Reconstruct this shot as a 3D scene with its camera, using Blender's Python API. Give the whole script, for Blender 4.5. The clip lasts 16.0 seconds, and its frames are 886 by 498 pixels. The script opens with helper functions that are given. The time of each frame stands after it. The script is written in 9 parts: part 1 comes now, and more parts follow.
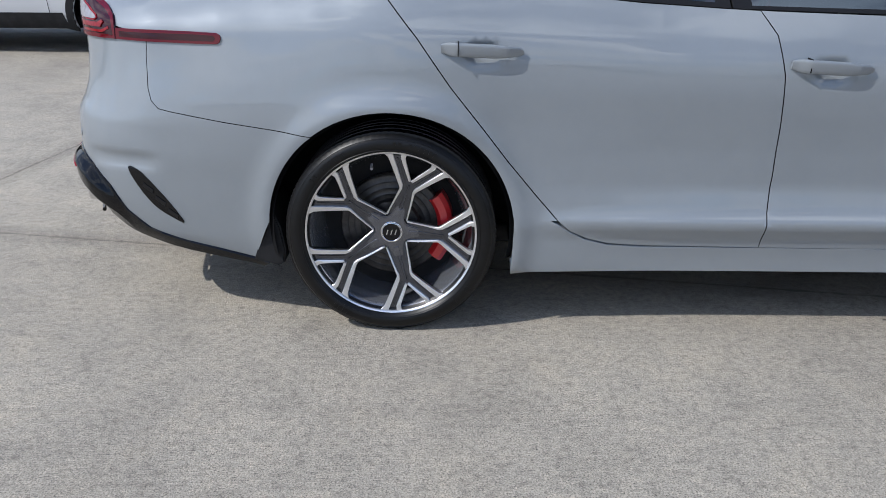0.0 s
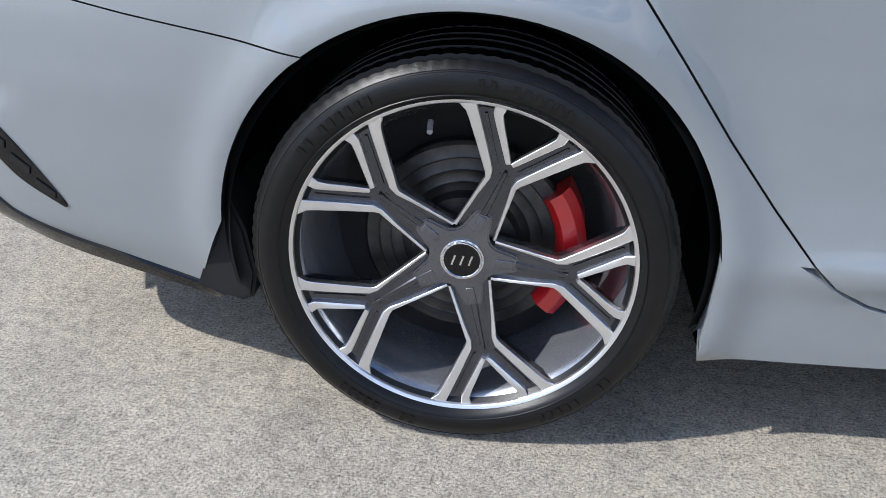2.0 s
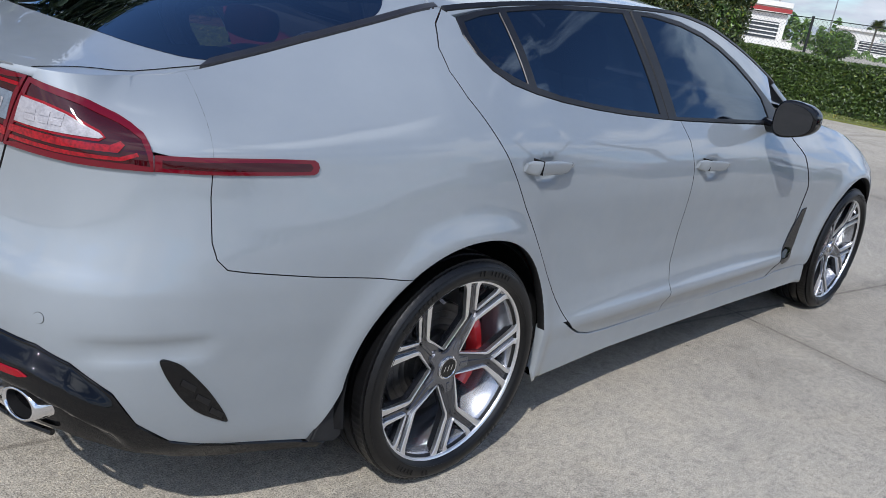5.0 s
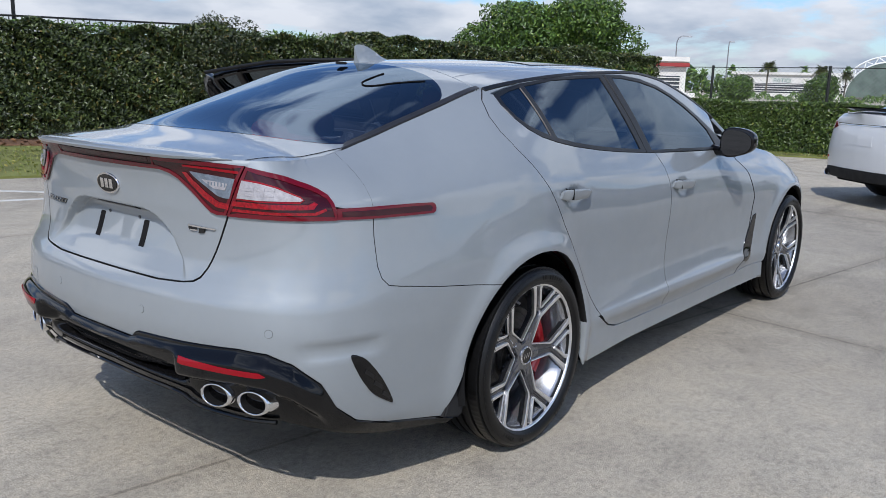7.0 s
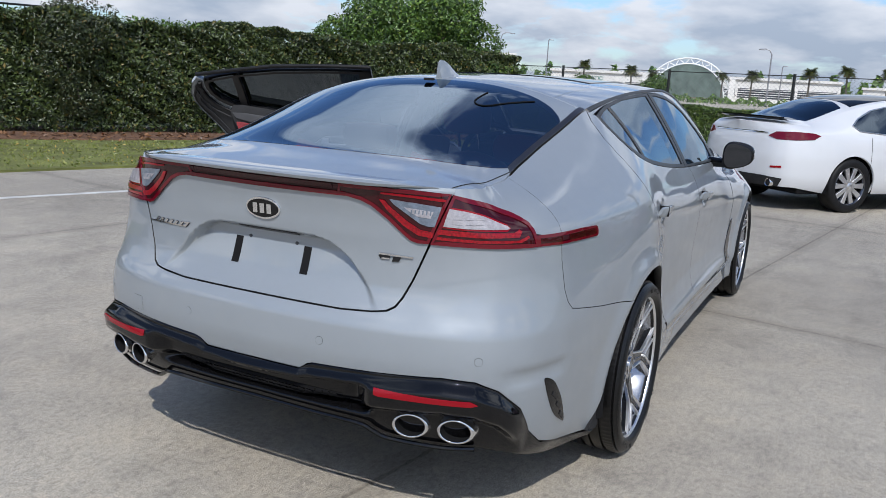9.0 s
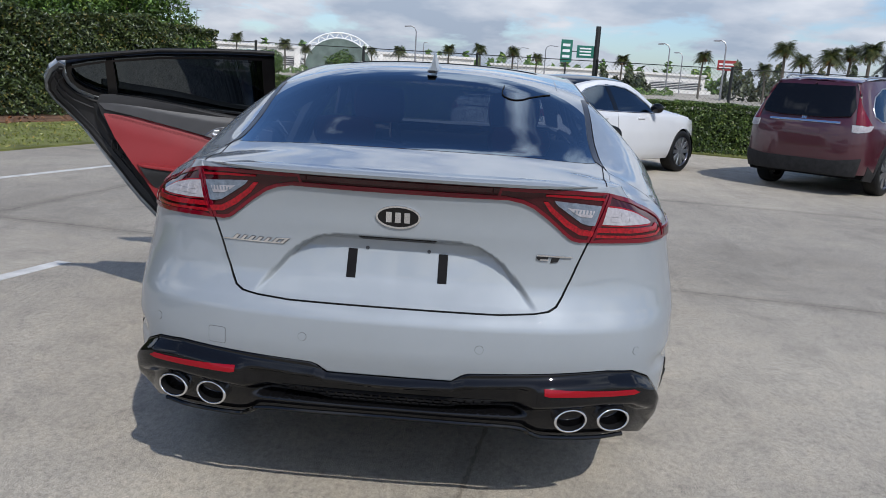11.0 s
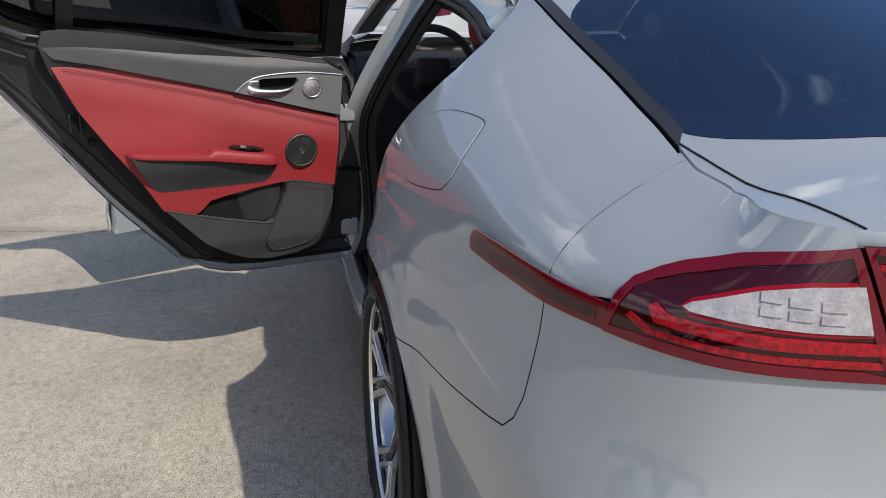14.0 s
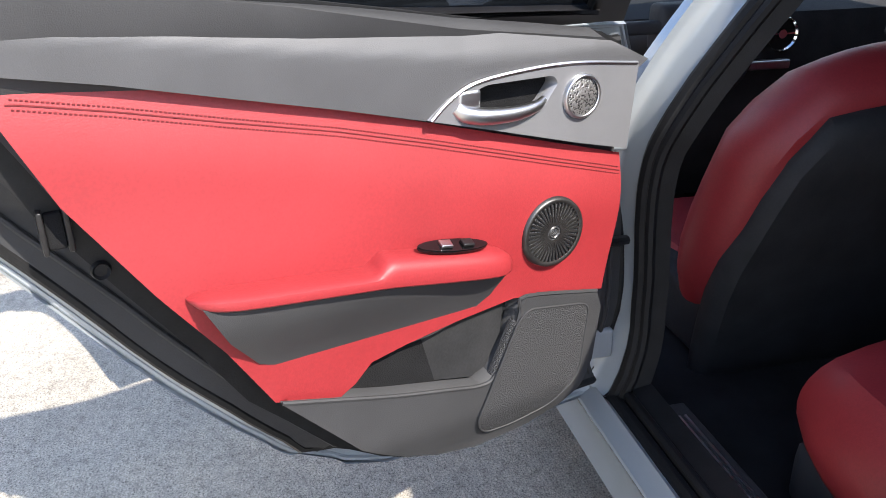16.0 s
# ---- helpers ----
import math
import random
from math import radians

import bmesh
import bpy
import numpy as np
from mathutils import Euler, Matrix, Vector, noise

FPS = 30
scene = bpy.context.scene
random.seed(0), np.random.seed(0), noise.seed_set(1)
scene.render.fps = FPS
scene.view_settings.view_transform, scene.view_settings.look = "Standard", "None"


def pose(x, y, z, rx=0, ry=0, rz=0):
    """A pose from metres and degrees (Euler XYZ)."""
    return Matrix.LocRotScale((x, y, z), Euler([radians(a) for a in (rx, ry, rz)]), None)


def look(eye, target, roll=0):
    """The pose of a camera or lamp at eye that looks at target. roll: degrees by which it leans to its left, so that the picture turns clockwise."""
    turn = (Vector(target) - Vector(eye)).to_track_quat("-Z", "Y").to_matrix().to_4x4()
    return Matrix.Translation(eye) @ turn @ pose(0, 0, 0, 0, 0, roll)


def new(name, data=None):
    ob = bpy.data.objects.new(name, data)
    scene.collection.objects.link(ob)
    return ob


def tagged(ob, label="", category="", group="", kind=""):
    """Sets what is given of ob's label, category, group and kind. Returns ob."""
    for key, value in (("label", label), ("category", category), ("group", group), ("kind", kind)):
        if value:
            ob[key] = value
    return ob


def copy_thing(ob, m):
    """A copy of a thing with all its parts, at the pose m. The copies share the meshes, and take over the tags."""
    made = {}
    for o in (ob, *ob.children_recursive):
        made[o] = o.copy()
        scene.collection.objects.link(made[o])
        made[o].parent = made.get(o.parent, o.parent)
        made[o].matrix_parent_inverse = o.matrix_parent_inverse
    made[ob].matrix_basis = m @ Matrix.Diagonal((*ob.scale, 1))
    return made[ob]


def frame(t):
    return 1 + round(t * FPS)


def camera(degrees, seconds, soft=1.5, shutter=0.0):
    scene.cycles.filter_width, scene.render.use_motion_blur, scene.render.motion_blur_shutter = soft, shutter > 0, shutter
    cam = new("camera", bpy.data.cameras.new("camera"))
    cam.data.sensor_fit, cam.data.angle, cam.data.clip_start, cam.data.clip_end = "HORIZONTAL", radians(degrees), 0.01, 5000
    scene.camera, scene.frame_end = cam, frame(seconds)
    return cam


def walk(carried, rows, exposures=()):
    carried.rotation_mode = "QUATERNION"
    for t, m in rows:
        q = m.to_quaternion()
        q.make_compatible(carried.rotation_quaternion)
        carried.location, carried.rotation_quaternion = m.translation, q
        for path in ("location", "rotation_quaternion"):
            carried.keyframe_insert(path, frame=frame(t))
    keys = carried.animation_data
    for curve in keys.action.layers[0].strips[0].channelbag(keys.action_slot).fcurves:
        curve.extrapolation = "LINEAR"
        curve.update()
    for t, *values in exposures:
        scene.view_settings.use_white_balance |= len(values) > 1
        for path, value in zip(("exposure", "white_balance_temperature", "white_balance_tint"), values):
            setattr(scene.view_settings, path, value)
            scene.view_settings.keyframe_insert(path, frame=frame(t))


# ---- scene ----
cam = camera(56.9, 16.0, soft=0.75)
PATH = [
    (0, (0.192, -3.306, 1.256), (0.17, -1.453, 0.503), 0.3),
    (0.5, (0.211, -2.906, 1.233), (0.152, -1.074, 0.433), 0.8),
    (1, (0.207, -2.517, 1.174), (0.079, -0.749, 0.249), 0.4),
    (1.5, (0.131, -2.143, 1.018), (-0.03, -0.379, 0.09), 1.6),
    (2, (0.083, -2.009, 0.949), (-0.095, -0.255, 0.005), 2.4),
    (2.5, (-0.006, -2.18, 1.131), (0.007, -0.448, 0.131), 7.2),
    (3, (-0.242, -2.402, 1.312), (0.163, -0.768, 0.234), 12.6),
    (3.5, (-0.575, -2.335, 1.32), (0.169, -0.745, 0.361), 11.4),
    (4, (-0.891, -2.259, 1.325), (0.123, -0.766, 0.464), 13.6),
    (4.2, (-1.039, -2.237, 1.34), (0.085, -0.795, 0.531), 13.4),
    (6.3, (-2.218, -2.289, 1.342), (-0.678, -1.081, 0.931), 3.4),
    (6.5, (-2.297, -2.358, 1.328), (-0.762, -1.141, 0.922), 2.8),
    (7, (-2.397, -2.428, 1.296), (-0.874, -1.195, 0.895), 1.6),
    (7.5, (-2.495, -2.34, 1.302), (-0.968, -1.109, 0.91), 0.9),
    (8, (-2.743, -2.132, 1.352), (-1.157, -0.978, 0.958), 1.3),
    (8.5, (-2.894, -1.889, 1.341), (-1.301, -0.747, 0.941), 2.2),
    (9, (-2.986, -1.561, 1.359), (-1.235, -0.684, 0.953), 3.1),
    (9.5, (-3.138, -1.254, 1.356), (-1.262, -0.684, 0.959), 2.8),
    (10, (-3.311, -0.926, 1.386), (-1.403, -0.48, 0.981), 2.6),
    (10.2, (-3.33, -0.793, 1.379), (-1.413, -0.396, 0.974), 3.0),
    (12.3, (-2.939, 0.574, 1.348), (-1.025, 0.248, 0.866), 2.3),
    (12.5, (-2.768, 0.66, 1.354), (-0.858, 0.327, 0.861), 2.1),
    (13, (-2.424, 0.831, 1.334), (-0.54, 0.389, 0.826), 2.8),
    (13.5, (-2.016, 1.021, 1.336), (-0.173, 0.5, 0.758), 2.6),
    (14, (-1.659, 1.166, 1.303), (0.19, 0.744, 0.669), 0.9),
    (14.5, (-1.217, 1.256, 1.315), (0.633, 0.899, 0.644), -0.1),
    (15, (-0.824, 1.355, 1.274), (1.022, 1.023, 0.579), -0.8),
    (15.5, (-0.423, 1.438, 1.275), (1.395, 1.051, 0.537), -1.1),
    (16, (-0.105, 1.445, 1.231), (1.679, 1.031, 0.426), -0.8),
]
walk(cam, [(t, look(eye, target, roll)) for t, eye, target, roll in PATH],
     exposures=[(0, 0.22, 6240, 10), (1, 0.31, 6240, 10), (1.5, 0.40, 6240, 10), (2, 0.66, 6240, 10), (3, 0.57, 6240, 10), (4.2, 0.46, 6190, 10), (6.5, 0.22, 6290, 10), (8, 0.24, 6290, 10), (9, 0.24, 6290, 10), (10.2, 0.16, 6290, 10),
                (12.5, 0.27, 6600, 10), (13, 0.36, 6650, 10), (13.5, 0.46, 6750, 10), (14, 0.64, 7080, 10), (14.5, 0.86, 7130, 10), (15, 1.33, 7030, 10), (15.5, 1.80, 6980, 10), (16, 2.08, 6820, 10)])

# ---- light ----
SUN_DIR = Vector((-0.85, -0.44, 1.0)).normalized()      # towards the sun
sun = new("sun", bpy.data.lights.new("sun", "SUN"))
sun.data.energy, sun.data.angle, sun.data.color = 2.9, radians(0.6), (1.0, 0.965, 0.92)
sun.matrix_basis = look(SUN_DIR * 50, (0, 0, 0))
world = bpy.data.worlds.new("sky")
scene.world = world
world.use_nodes = True


def build_sky():
    t = world.node_tree
    t.nodes.clear()
    out = t.nodes.new("ShaderNodeOutputWorld")
    bg = t.nodes.new("ShaderNodeBackground")
    bg.inputs[1].default_value = 0.11
    sky = t.nodes.new("ShaderNodeTexSky")
    sky.sky_type = "NISHITA"
    sky.sun_disc = False
    sky.sun_elevation = math.asin(SUN_DIR.z)
    sky.sun_rotation = math.atan2(SUN_DIR.x, SUN_DIR.y)
    sky.dust_density, sky.air_density, sky.ozone_density = 0.8, 1.0, 3.0
    geo = t.nodes.new("ShaderNodeTexCoord")
    sep = t.nodes.new("ShaderNodeSeparateXYZ")
    t.links.new(geo.outputs["Generated"], sep.inputs[0])
    def maths(kind, a, b):
        n = t.nodes.new("ShaderNodeMath")
        n.operation = kind
        for sock, v in zip(n.inputs, (a, b)):
            if isinstance(v, (int, float)):
                sock.default_value = v
            else:
                t.links.new(v, sock)
        return n.outputs[0]

    up = maths("ADD", maths("MAXIMUM", sep.outputs["Z"], 0.0), 0.24)      # clouds lie in a level layer, crowded towards the horizon
    flat = t.nodes.new("ShaderNodeCombineXYZ")
    t.links.new(maths("DIVIDE", sep.outputs["X"], up), flat.inputs[0])
    t.links.new(maths("DIVIDE", sep.outputs["Y"], up), flat.inputs[1])
    flat.inputs[2].default_value = 3.7
    n1 = t.nodes.new("ShaderNodeTexNoise")
    n1.inputs["Scale"].default_value, n1.inputs["Detail"].default_value, n1.inputs["Roughness"].default_value = 1.9, 9, 0.53
    n1.inputs["Distortion"].default_value = 0.25
    t.links.new(flat.outputs[0], n1.inputs["Vector"])
    ramp = t.nodes.new("ShaderNodeValToRGB")
    ramp.color_ramp.elements[0].position, ramp.color_ramp.elements[1].position = 0.475, 0.555
    low = t.nodes.new("ShaderNodeMapRange")                 # fuller cover low down
    low.inputs["From Min"].default_value, low.inputs["From Max"].default_value = 0.0, 0.55
    low.inputs["To Min"].default_value, low.inputs["To Max"].default_value = 0.10, -0.065
    t.links.new(sep.outputs["Z"], low.inputs[0])
    t.links.new(maths("ADD", n1.outputs["Fac"], low.outputs[0]), ramp.inputs[0])
    n2 = t.nodes.new("ShaderNodeTexNoise")
    n2.inputs["Scale"].default_value, n2.inputs["Detail"].default_value = 2.3, 7
    t.links.new(flat.outputs[0], n2.inputs["Vector"])
    shade = t.nodes.new("ShaderNodeValToRGB")
    shade.color_ramp.elements[0].position, shade.color_ramp.elements[1].position = 0.36, 0.64
    shade.color_ramp.elements[0].color = (3.9, 4.6, 5.7, 1)
    shade.color_ramp.elements[1].color = (7.2, 7.5, 8.1, 1)
    t.links.new(n2.outputs["Fac"], shade.inputs[0])
    lift = t.nodes.new("ShaderNodeMapRange")                # clouds overhead are brighter than those far off
    for key, v in (("From Min", 0.0), ("From Max", 0.6), ("To Min", 0.80), ("To Max", 1.62)):
        lift.inputs[key].default_value = v
    t.links.new(sep.outputs["Z"], lift.inputs[0])
    lit = t.nodes.new("ShaderNodeVectorMath")
    lit.operation = "SCALE"
    t.links.new(shade.outputs[0], lit.inputs[0])
    side = t.nodes.new("ShaderNodeVectorMath")
    side.operation = "DOT_PRODUCT"
    t.links.new(geo.outputs["Generated"], side.inputs[0])
    side.inputs[1].default_value = SUN_DIR
    t.links.new(maths("MULTIPLY", lift.outputs[0], maths("ADD", maths("MULTIPLY", side.outputs["Value"], 0.10), 0.97)), lit.inputs["Scale"])
    mix = t.nodes.new("ShaderNodeMix"); mix.data_type = "RGBA"
    t.links.new(ramp.outputs[0], mix.inputs[0])
    blue = t.nodes.new("ShaderNodeVectorMath")              # clear gaps, deep blue after rain
    blue.operation = "MULTIPLY"
    blue.inputs[1].default_value = (0.86, 0.955, 1.10)
    t.links.new(sky.outputs[0], blue.inputs[0])
    t.links.new(blue.outputs[0], mix.inputs[6])
    t.links.new(lit.outputs[0], mix.inputs[7])
    t.links.new(mix.outputs[2], bg.inputs[0])
    t.links.new(bg.outputs[0], out.inputs[0])


build_sky()

# ---- materials ----


class Nodes:
    """A node material: principled shader and the textures that feed it."""

    def __init__(self, name, color=(0.5, 0.5, 0.5), rough=0.5, metal=0.0, **more):
        self.m = bpy.data.materials.new(name)
        self.m.use_nodes = True
        self.t = self.m.node_tree
        self.p = self.t.nodes["Principled BSDF"]
        self.p.inputs["Base Color"].default_value = (*color, 1)
        self.p.inputs["Roughness"].default_value = rough
        self.p.inputs["Metallic"].default_value = metal
        for k, v in more.items():
            self.p.inputs[k.replace("_", " ")].default_value = v
        self.coord = None

    def node(self, kind, **props):
        n = self.t.nodes.new(kind)
        for k, v in props.items():
            n.inputs[k.replace("_", " ")].default_value = v
        return n

    def link(self, a, b):
        self.t.links.new(a, b)

    def place(self, scale=(1, 1, 1)):
        if self.coord is None:
            self.coord = self.node("ShaderNodeTexCoord")
        m = self.node("ShaderNodeMapping")
        m.inputs["Scale"].default_value = scale
        self.link(self.coord.outputs["Object"], m.inputs[0])
        return m.outputs[0]

    def noise(self, scale, detail=4, rough=0.55, stretch=(1, 1, 1), distort=0.0):
        n = self.node("ShaderNodeTexNoise", Scale=scale, Detail=detail, Roughness=rough, Distortion=distort)
        self.link(self.place(stretch), n.inputs["Vector"])
        return n.outputs["Fac"]

    def voronoi(self, scale, stretch=(1, 1, 1), feature="F1"):
        n = self.node("ShaderNodeTexVoronoi", Scale=scale)
        n.feature = feature
        self.link(self.place(stretch), n.inputs["Vector"])
        return n

    def ramp(self, value, *stops):
        r = self.node("ShaderNodeValToRGB")
        while len(r.color_ramp.elements) < len(stops):
            r.color_ramp.elements.new(0.5)
        for e, (pos, col) in zip(r.color_ramp.elements, stops):
            e.position = pos
            e.color = (*col, 1) if len(col) == 3 else col
        self.link(value, r.inputs[0])
        return r.outputs[0]

    def mix(self, fac, a, b, mode="MIX"):
        n = self.node("ShaderNodeMix")
        n.data_type, n.blend_type = "RGBA", mode
        for sock, v in ((n.inputs[0], fac), (n.inputs[6], a), (n.inputs[7], b)):
            if isinstance(v, (int, float)):
                sock.default_value = v
            elif isinstance(v, tuple):
                sock.default_value = (*v, 1)
            else:
                self.link(v, sock)
        return n.outputs[2]

    def color(self, out):
        self.link(out, self.p.inputs["Base Color"])
        return self

    def rough(self, out):
        self.link(out, self.p.inputs["Roughness"])
        return self

    def bump(self, out, strength=0.3, distance=0.01):
        b = self.node("ShaderNodeBump", Strength=strength, Distance=distance)
        self.link(out, b.inputs["Height"])
        self.link(b.outputs[0], self.p.inputs["Normal"])
        return self


def varied(name, color, rough=0.5, scale=8, amount=0.25, fine=120, bump=0.1, metal=0.0, dist=0.002, **more):
    """A material whose colour varies at two scales, with fine relief."""
    n = Nodes(name, color, rough, metal, **more)
    lo = tuple(c * (1 - amount) for c in color)
    hi = tuple(min(1, c * (1 + amount)) for c in color)
    a = n.ramp(n.noise(scale, 5), (0.3, lo), (0.7, hi))
    b = n.ramp(n.noise(fine, 3), (0.3, (1 - amount * 0.6,) * 3), (0.7, (1, 1, 1)))
    n.color(n.mix(1.0, a, b, "MULTIPLY"))
    if bump:
        n.bump(n.noise(fine, 4), bump, dist)
    return n.m


def tinted_glass(name, tint, ior=1.5, sheen=(1, 1, 1)):
    m = bpy.data.materials.new(name)
    m.use_nodes = True
    t = m.node_tree
    t.nodes.clear()
    out = t.nodes.new("ShaderNodeOutputMaterial")
    clear = t.nodes.new("ShaderNodeBsdfTransparent")
    clear.inputs[0].default_value = (*tint, 1)
    gloss = t.nodes.new("ShaderNodeBsdfGlossy")
    gloss.inputs["Roughness"].default_value = 0.01
    gloss.inputs[0].default_value = (*sheen, 1)
    facing = t.nodes.new("ShaderNodeLayerWeight")
    facing.inputs[0].default_value = 0.5
    power = t.nodes.new("ShaderNodeMath")
    power.operation, power.inputs[1].default_value = "POWER", 5.0
    t.links.new(facing.outputs["Facing"], power.inputs[0])
    fres = t.nodes.new("ShaderNodeMath")
    f0 = ((ior - 1) / (ior + 1)) ** 2
    fres.operation, fres.inputs[1].default_value, fres.inputs[2].default_value = "MULTIPLY_ADD", 1 - f0, f0
    t.links.new(power.outputs[0], fres.inputs[0])
    mix = t.nodes.new("ShaderNodeMixShader")
    t.links.new(fres.outputs[0], mix.inputs[0])
    t.links.new(clear.outputs[0], mix.inputs[1])
    t.links.new(gloss.outputs[0], mix.inputs[2])
    t.links.new(mix.outputs[0], out.inputs[0])
    return m


def paint(name, color, fleck=0.0, rough=0.35, dust=0.06):
    n = Nodes(name, color, rough, 0.0, Coat_Weight=1.0, Coat_Roughness=0.03)
    a = n.ramp(n.noise(1.7, 6), (0.3, tuple(c * (1 - dust) for c in color)), (0.7, color))
    b = n.ramp(n.noise(900, 2), (0.35, (1 - fleck,) * 3), (0.65, (1, 1, 1)))
    n.color(n.mix(1.0, a, b, "MULTIPLY"))
    n.rough(n.ramp(n.noise(9, 6), (0.3, (rough - 0.05,) * 3), (0.7, (rough + 0.1,) * 3)))
    n.link(n.ramp(n.noise(5, 5), (0.35, (0.008,) * 3), (0.75, (0.03,) * 3)), n.p.inputs["Coat Roughness"])
    return n.m


BEZEL_DARK = varied("dark_screw_steel", (0.06, 0.06, 0.065), 0.4, 20, 0.2, 300, 0.1, 0.6)
PAINT = paint("grey_paint", (0.296, 0.322, 0.341), 0.03, 0.60)
PAINT.node_tree.nodes["Principled BSDF"].inputs["Metallic"].default_value = 0.34
PAINT.node_tree.nodes["Principled BSDF"].inputs["Specular IOR Level"].default_value = 0.2
PAINT.node_tree.nodes["Principled BSDF"].inputs["Coat IOR"].default_value = 1.68
PIANO = paint("gloss_black", (0.004, 0.004, 0.0045), 0.0, 0.3)
PIANO.node_tree.nodes["Principled BSDF"].inputs["Coat IOR"].default_value = 1.42
PIANO.node_tree.nodes["Principled BSDF"].inputs["Specular IOR Level"].default_value = 0.0
TRIM = varied("satin_black_trim", (0.010, 0.0095, 0.010), 0.38, 20, 0.2, 500, 0.05, Specular_IOR_Level=0.35)
MOULD = varied("satin_moulding", (0.020, 0.018, 0.0185), 0.28, 20, 0.2, 500, 0.03)
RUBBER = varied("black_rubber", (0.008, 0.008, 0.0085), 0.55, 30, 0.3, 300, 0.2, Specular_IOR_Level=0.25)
TYRE = varied("tyre_rubber", (0.0042, 0.0042, 0.0046), 0.38, 30, 0.3, 300, 0.15, Specular_IOR_Level=0.36)
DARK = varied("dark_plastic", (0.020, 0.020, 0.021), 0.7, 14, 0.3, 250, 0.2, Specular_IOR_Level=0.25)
# Near-black carpet; also stands in for shade in gaps and recesses.
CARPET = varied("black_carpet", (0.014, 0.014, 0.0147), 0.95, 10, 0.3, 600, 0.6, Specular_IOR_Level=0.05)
LINER = varied("charcoal_headliner", (0.05, 0.05, 0.05), 0.95, 10, 0.1, 700, 0.3)
GLASS_DARK = tinted_glass("tinted_glass", (0.035, 0.039, 0.045), 2.1, (0.72, 0.86, 1.0))
GLASS_REAR = tinted_glass("rear_tinted_glass", (0.13, 0.145, 0.165), 2.35, (0.70, 0.84, 1.0))
GLASS = tinted_glass("clear_glass", (0.68, 0.72, 0.71))
MIRROR = Nodes("mirror_glass", (0.07, 0.075, 0.085), 0.02, 1.0).m
CHROME = Nodes("chrome", (0.75, 0.75, 0.76), 0.08, 1.0).m
SATIN = varied("satin_silver", (0.55, 0.55, 0.56), 0.32, 10, 0.08, 400, 0.05, 1.0)
MACHINED = varied("machined_alloy", (0.86, 0.86, 0.87), 0.33, 12, 0.06, 600, 0.08, 1.0)
GUNMETAL = varied("gunmetal_alloy", (0.075, 0.079, 0.094), 0.22, 12, 0.15, 500, 0.03, 0.85, Coat_Weight=0.8)
RIM_GREY = varied("silver_grey_alloy", (0.33, 0.342, 0.372), 0.24, 12, 0.12, 500, 0.03, 0.75, Coat_Weight=0.8)
HUB_GREY = varied("grey_hub_alloy", (0.15, 0.156, 0.178), 0.22, 12, 0.12, 500, 0.03, 0.85, Coat_Weight=0.8)
STEEL = varied("brake_steel", (0.085, 0.082, 0.08), 0.45, 30, 0.3, 300, 0.1, 0.9)
RED_LACQUER = paint("red_lacquer", (0.55, 0.01, 0.015), 0.0, 0.3)
RED_LENS = Nodes("red_lens", (0.115, 0.0012, 0.008), 0.35, 0.0, Coat_Weight=1.0, Coat_Roughness=0.01, Coat_IOR=1.5, Specular_IOR_Level=0.0).m
RED_DARK = Nodes("dark_red_lens", (0.034, 0.0006, 0.0028), 0.3, 0.0, Coat_Weight=1.0, Coat_Roughness=0.01, Coat_IOR=1.5, Specular_IOR_Level=0.0).m
RED_RIBBED = Nodes("ribbed_red_lens", (0.16, 0.002, 0.008), 0.3, 0.0, Coat_Weight=1.0, Coat_Roughness=0.02, Coat_IOR=1.4, Specular_IOR_Level=0.1)
RED_RIBBED.color(RED_RIBBED.ramp(RED_RIBBED.noise(160, 3), (0.35, (0.14, 0.002, 0.006)), (0.65, (0.34, 0.004, 0.011))))
RED_RIBBED = RED_RIBBED.m
RED_BRIGHT = Nodes("red_reflector", (0.24, 0.002, 0.008), 0.3, 0.0, Coat_Weight=1.0, Coat_IOR=1.4, Specular_IOR_Level=0.0).m
CLEAR_LENS = varied("frosted_lens", (0.34, 0.325, 0.34), 0.4, 60, 0.2, 240, 0.4, 0.0, Coat_Weight=0.6, Specular_IOR_Level=0.2)
SMOKE_LENS = varied("smoked_lens", (0.15, 0.18, 0.22), 0.3, 60, 0.25, 240, 0.3, 0.0, Coat_Weight=1.0, Specular_IOR_Level=0.1)
BAR_DARK = Nodes("smoked_red_bar", (0.022, 0.001, 0.002), 0.3, 0.0, Coat_Weight=0.8, Coat_Roughness=0.01, Coat_IOR=1.4, Specular_IOR_Level=0.0).m

# ---- building helpers ----


def part(name, bm, material, parent, label="", smooth=True):
    """Links a bmesh as one mesh object under a thing or part."""
    me = bpy.data.meshes.new(name)
    bm.to_mesh(me)
    bm.free()
    me.materials.append(material)
    if smooth:
        me.shade_smooth()
        me.set_sharp_from_angle(angle=radians(38))
    ob = new(name, me)
    ob.parent = parent
    if label:
        ob["label"] = label
    return ob


def thing(name, label, category, group="", kind="", at=None):
    ob = new(name)
    ob.empty_display_size = 0.2
    tagged(ob, label, category, group, kind)
    if at is not None:
        ob.matrix_basis = at
    return ob


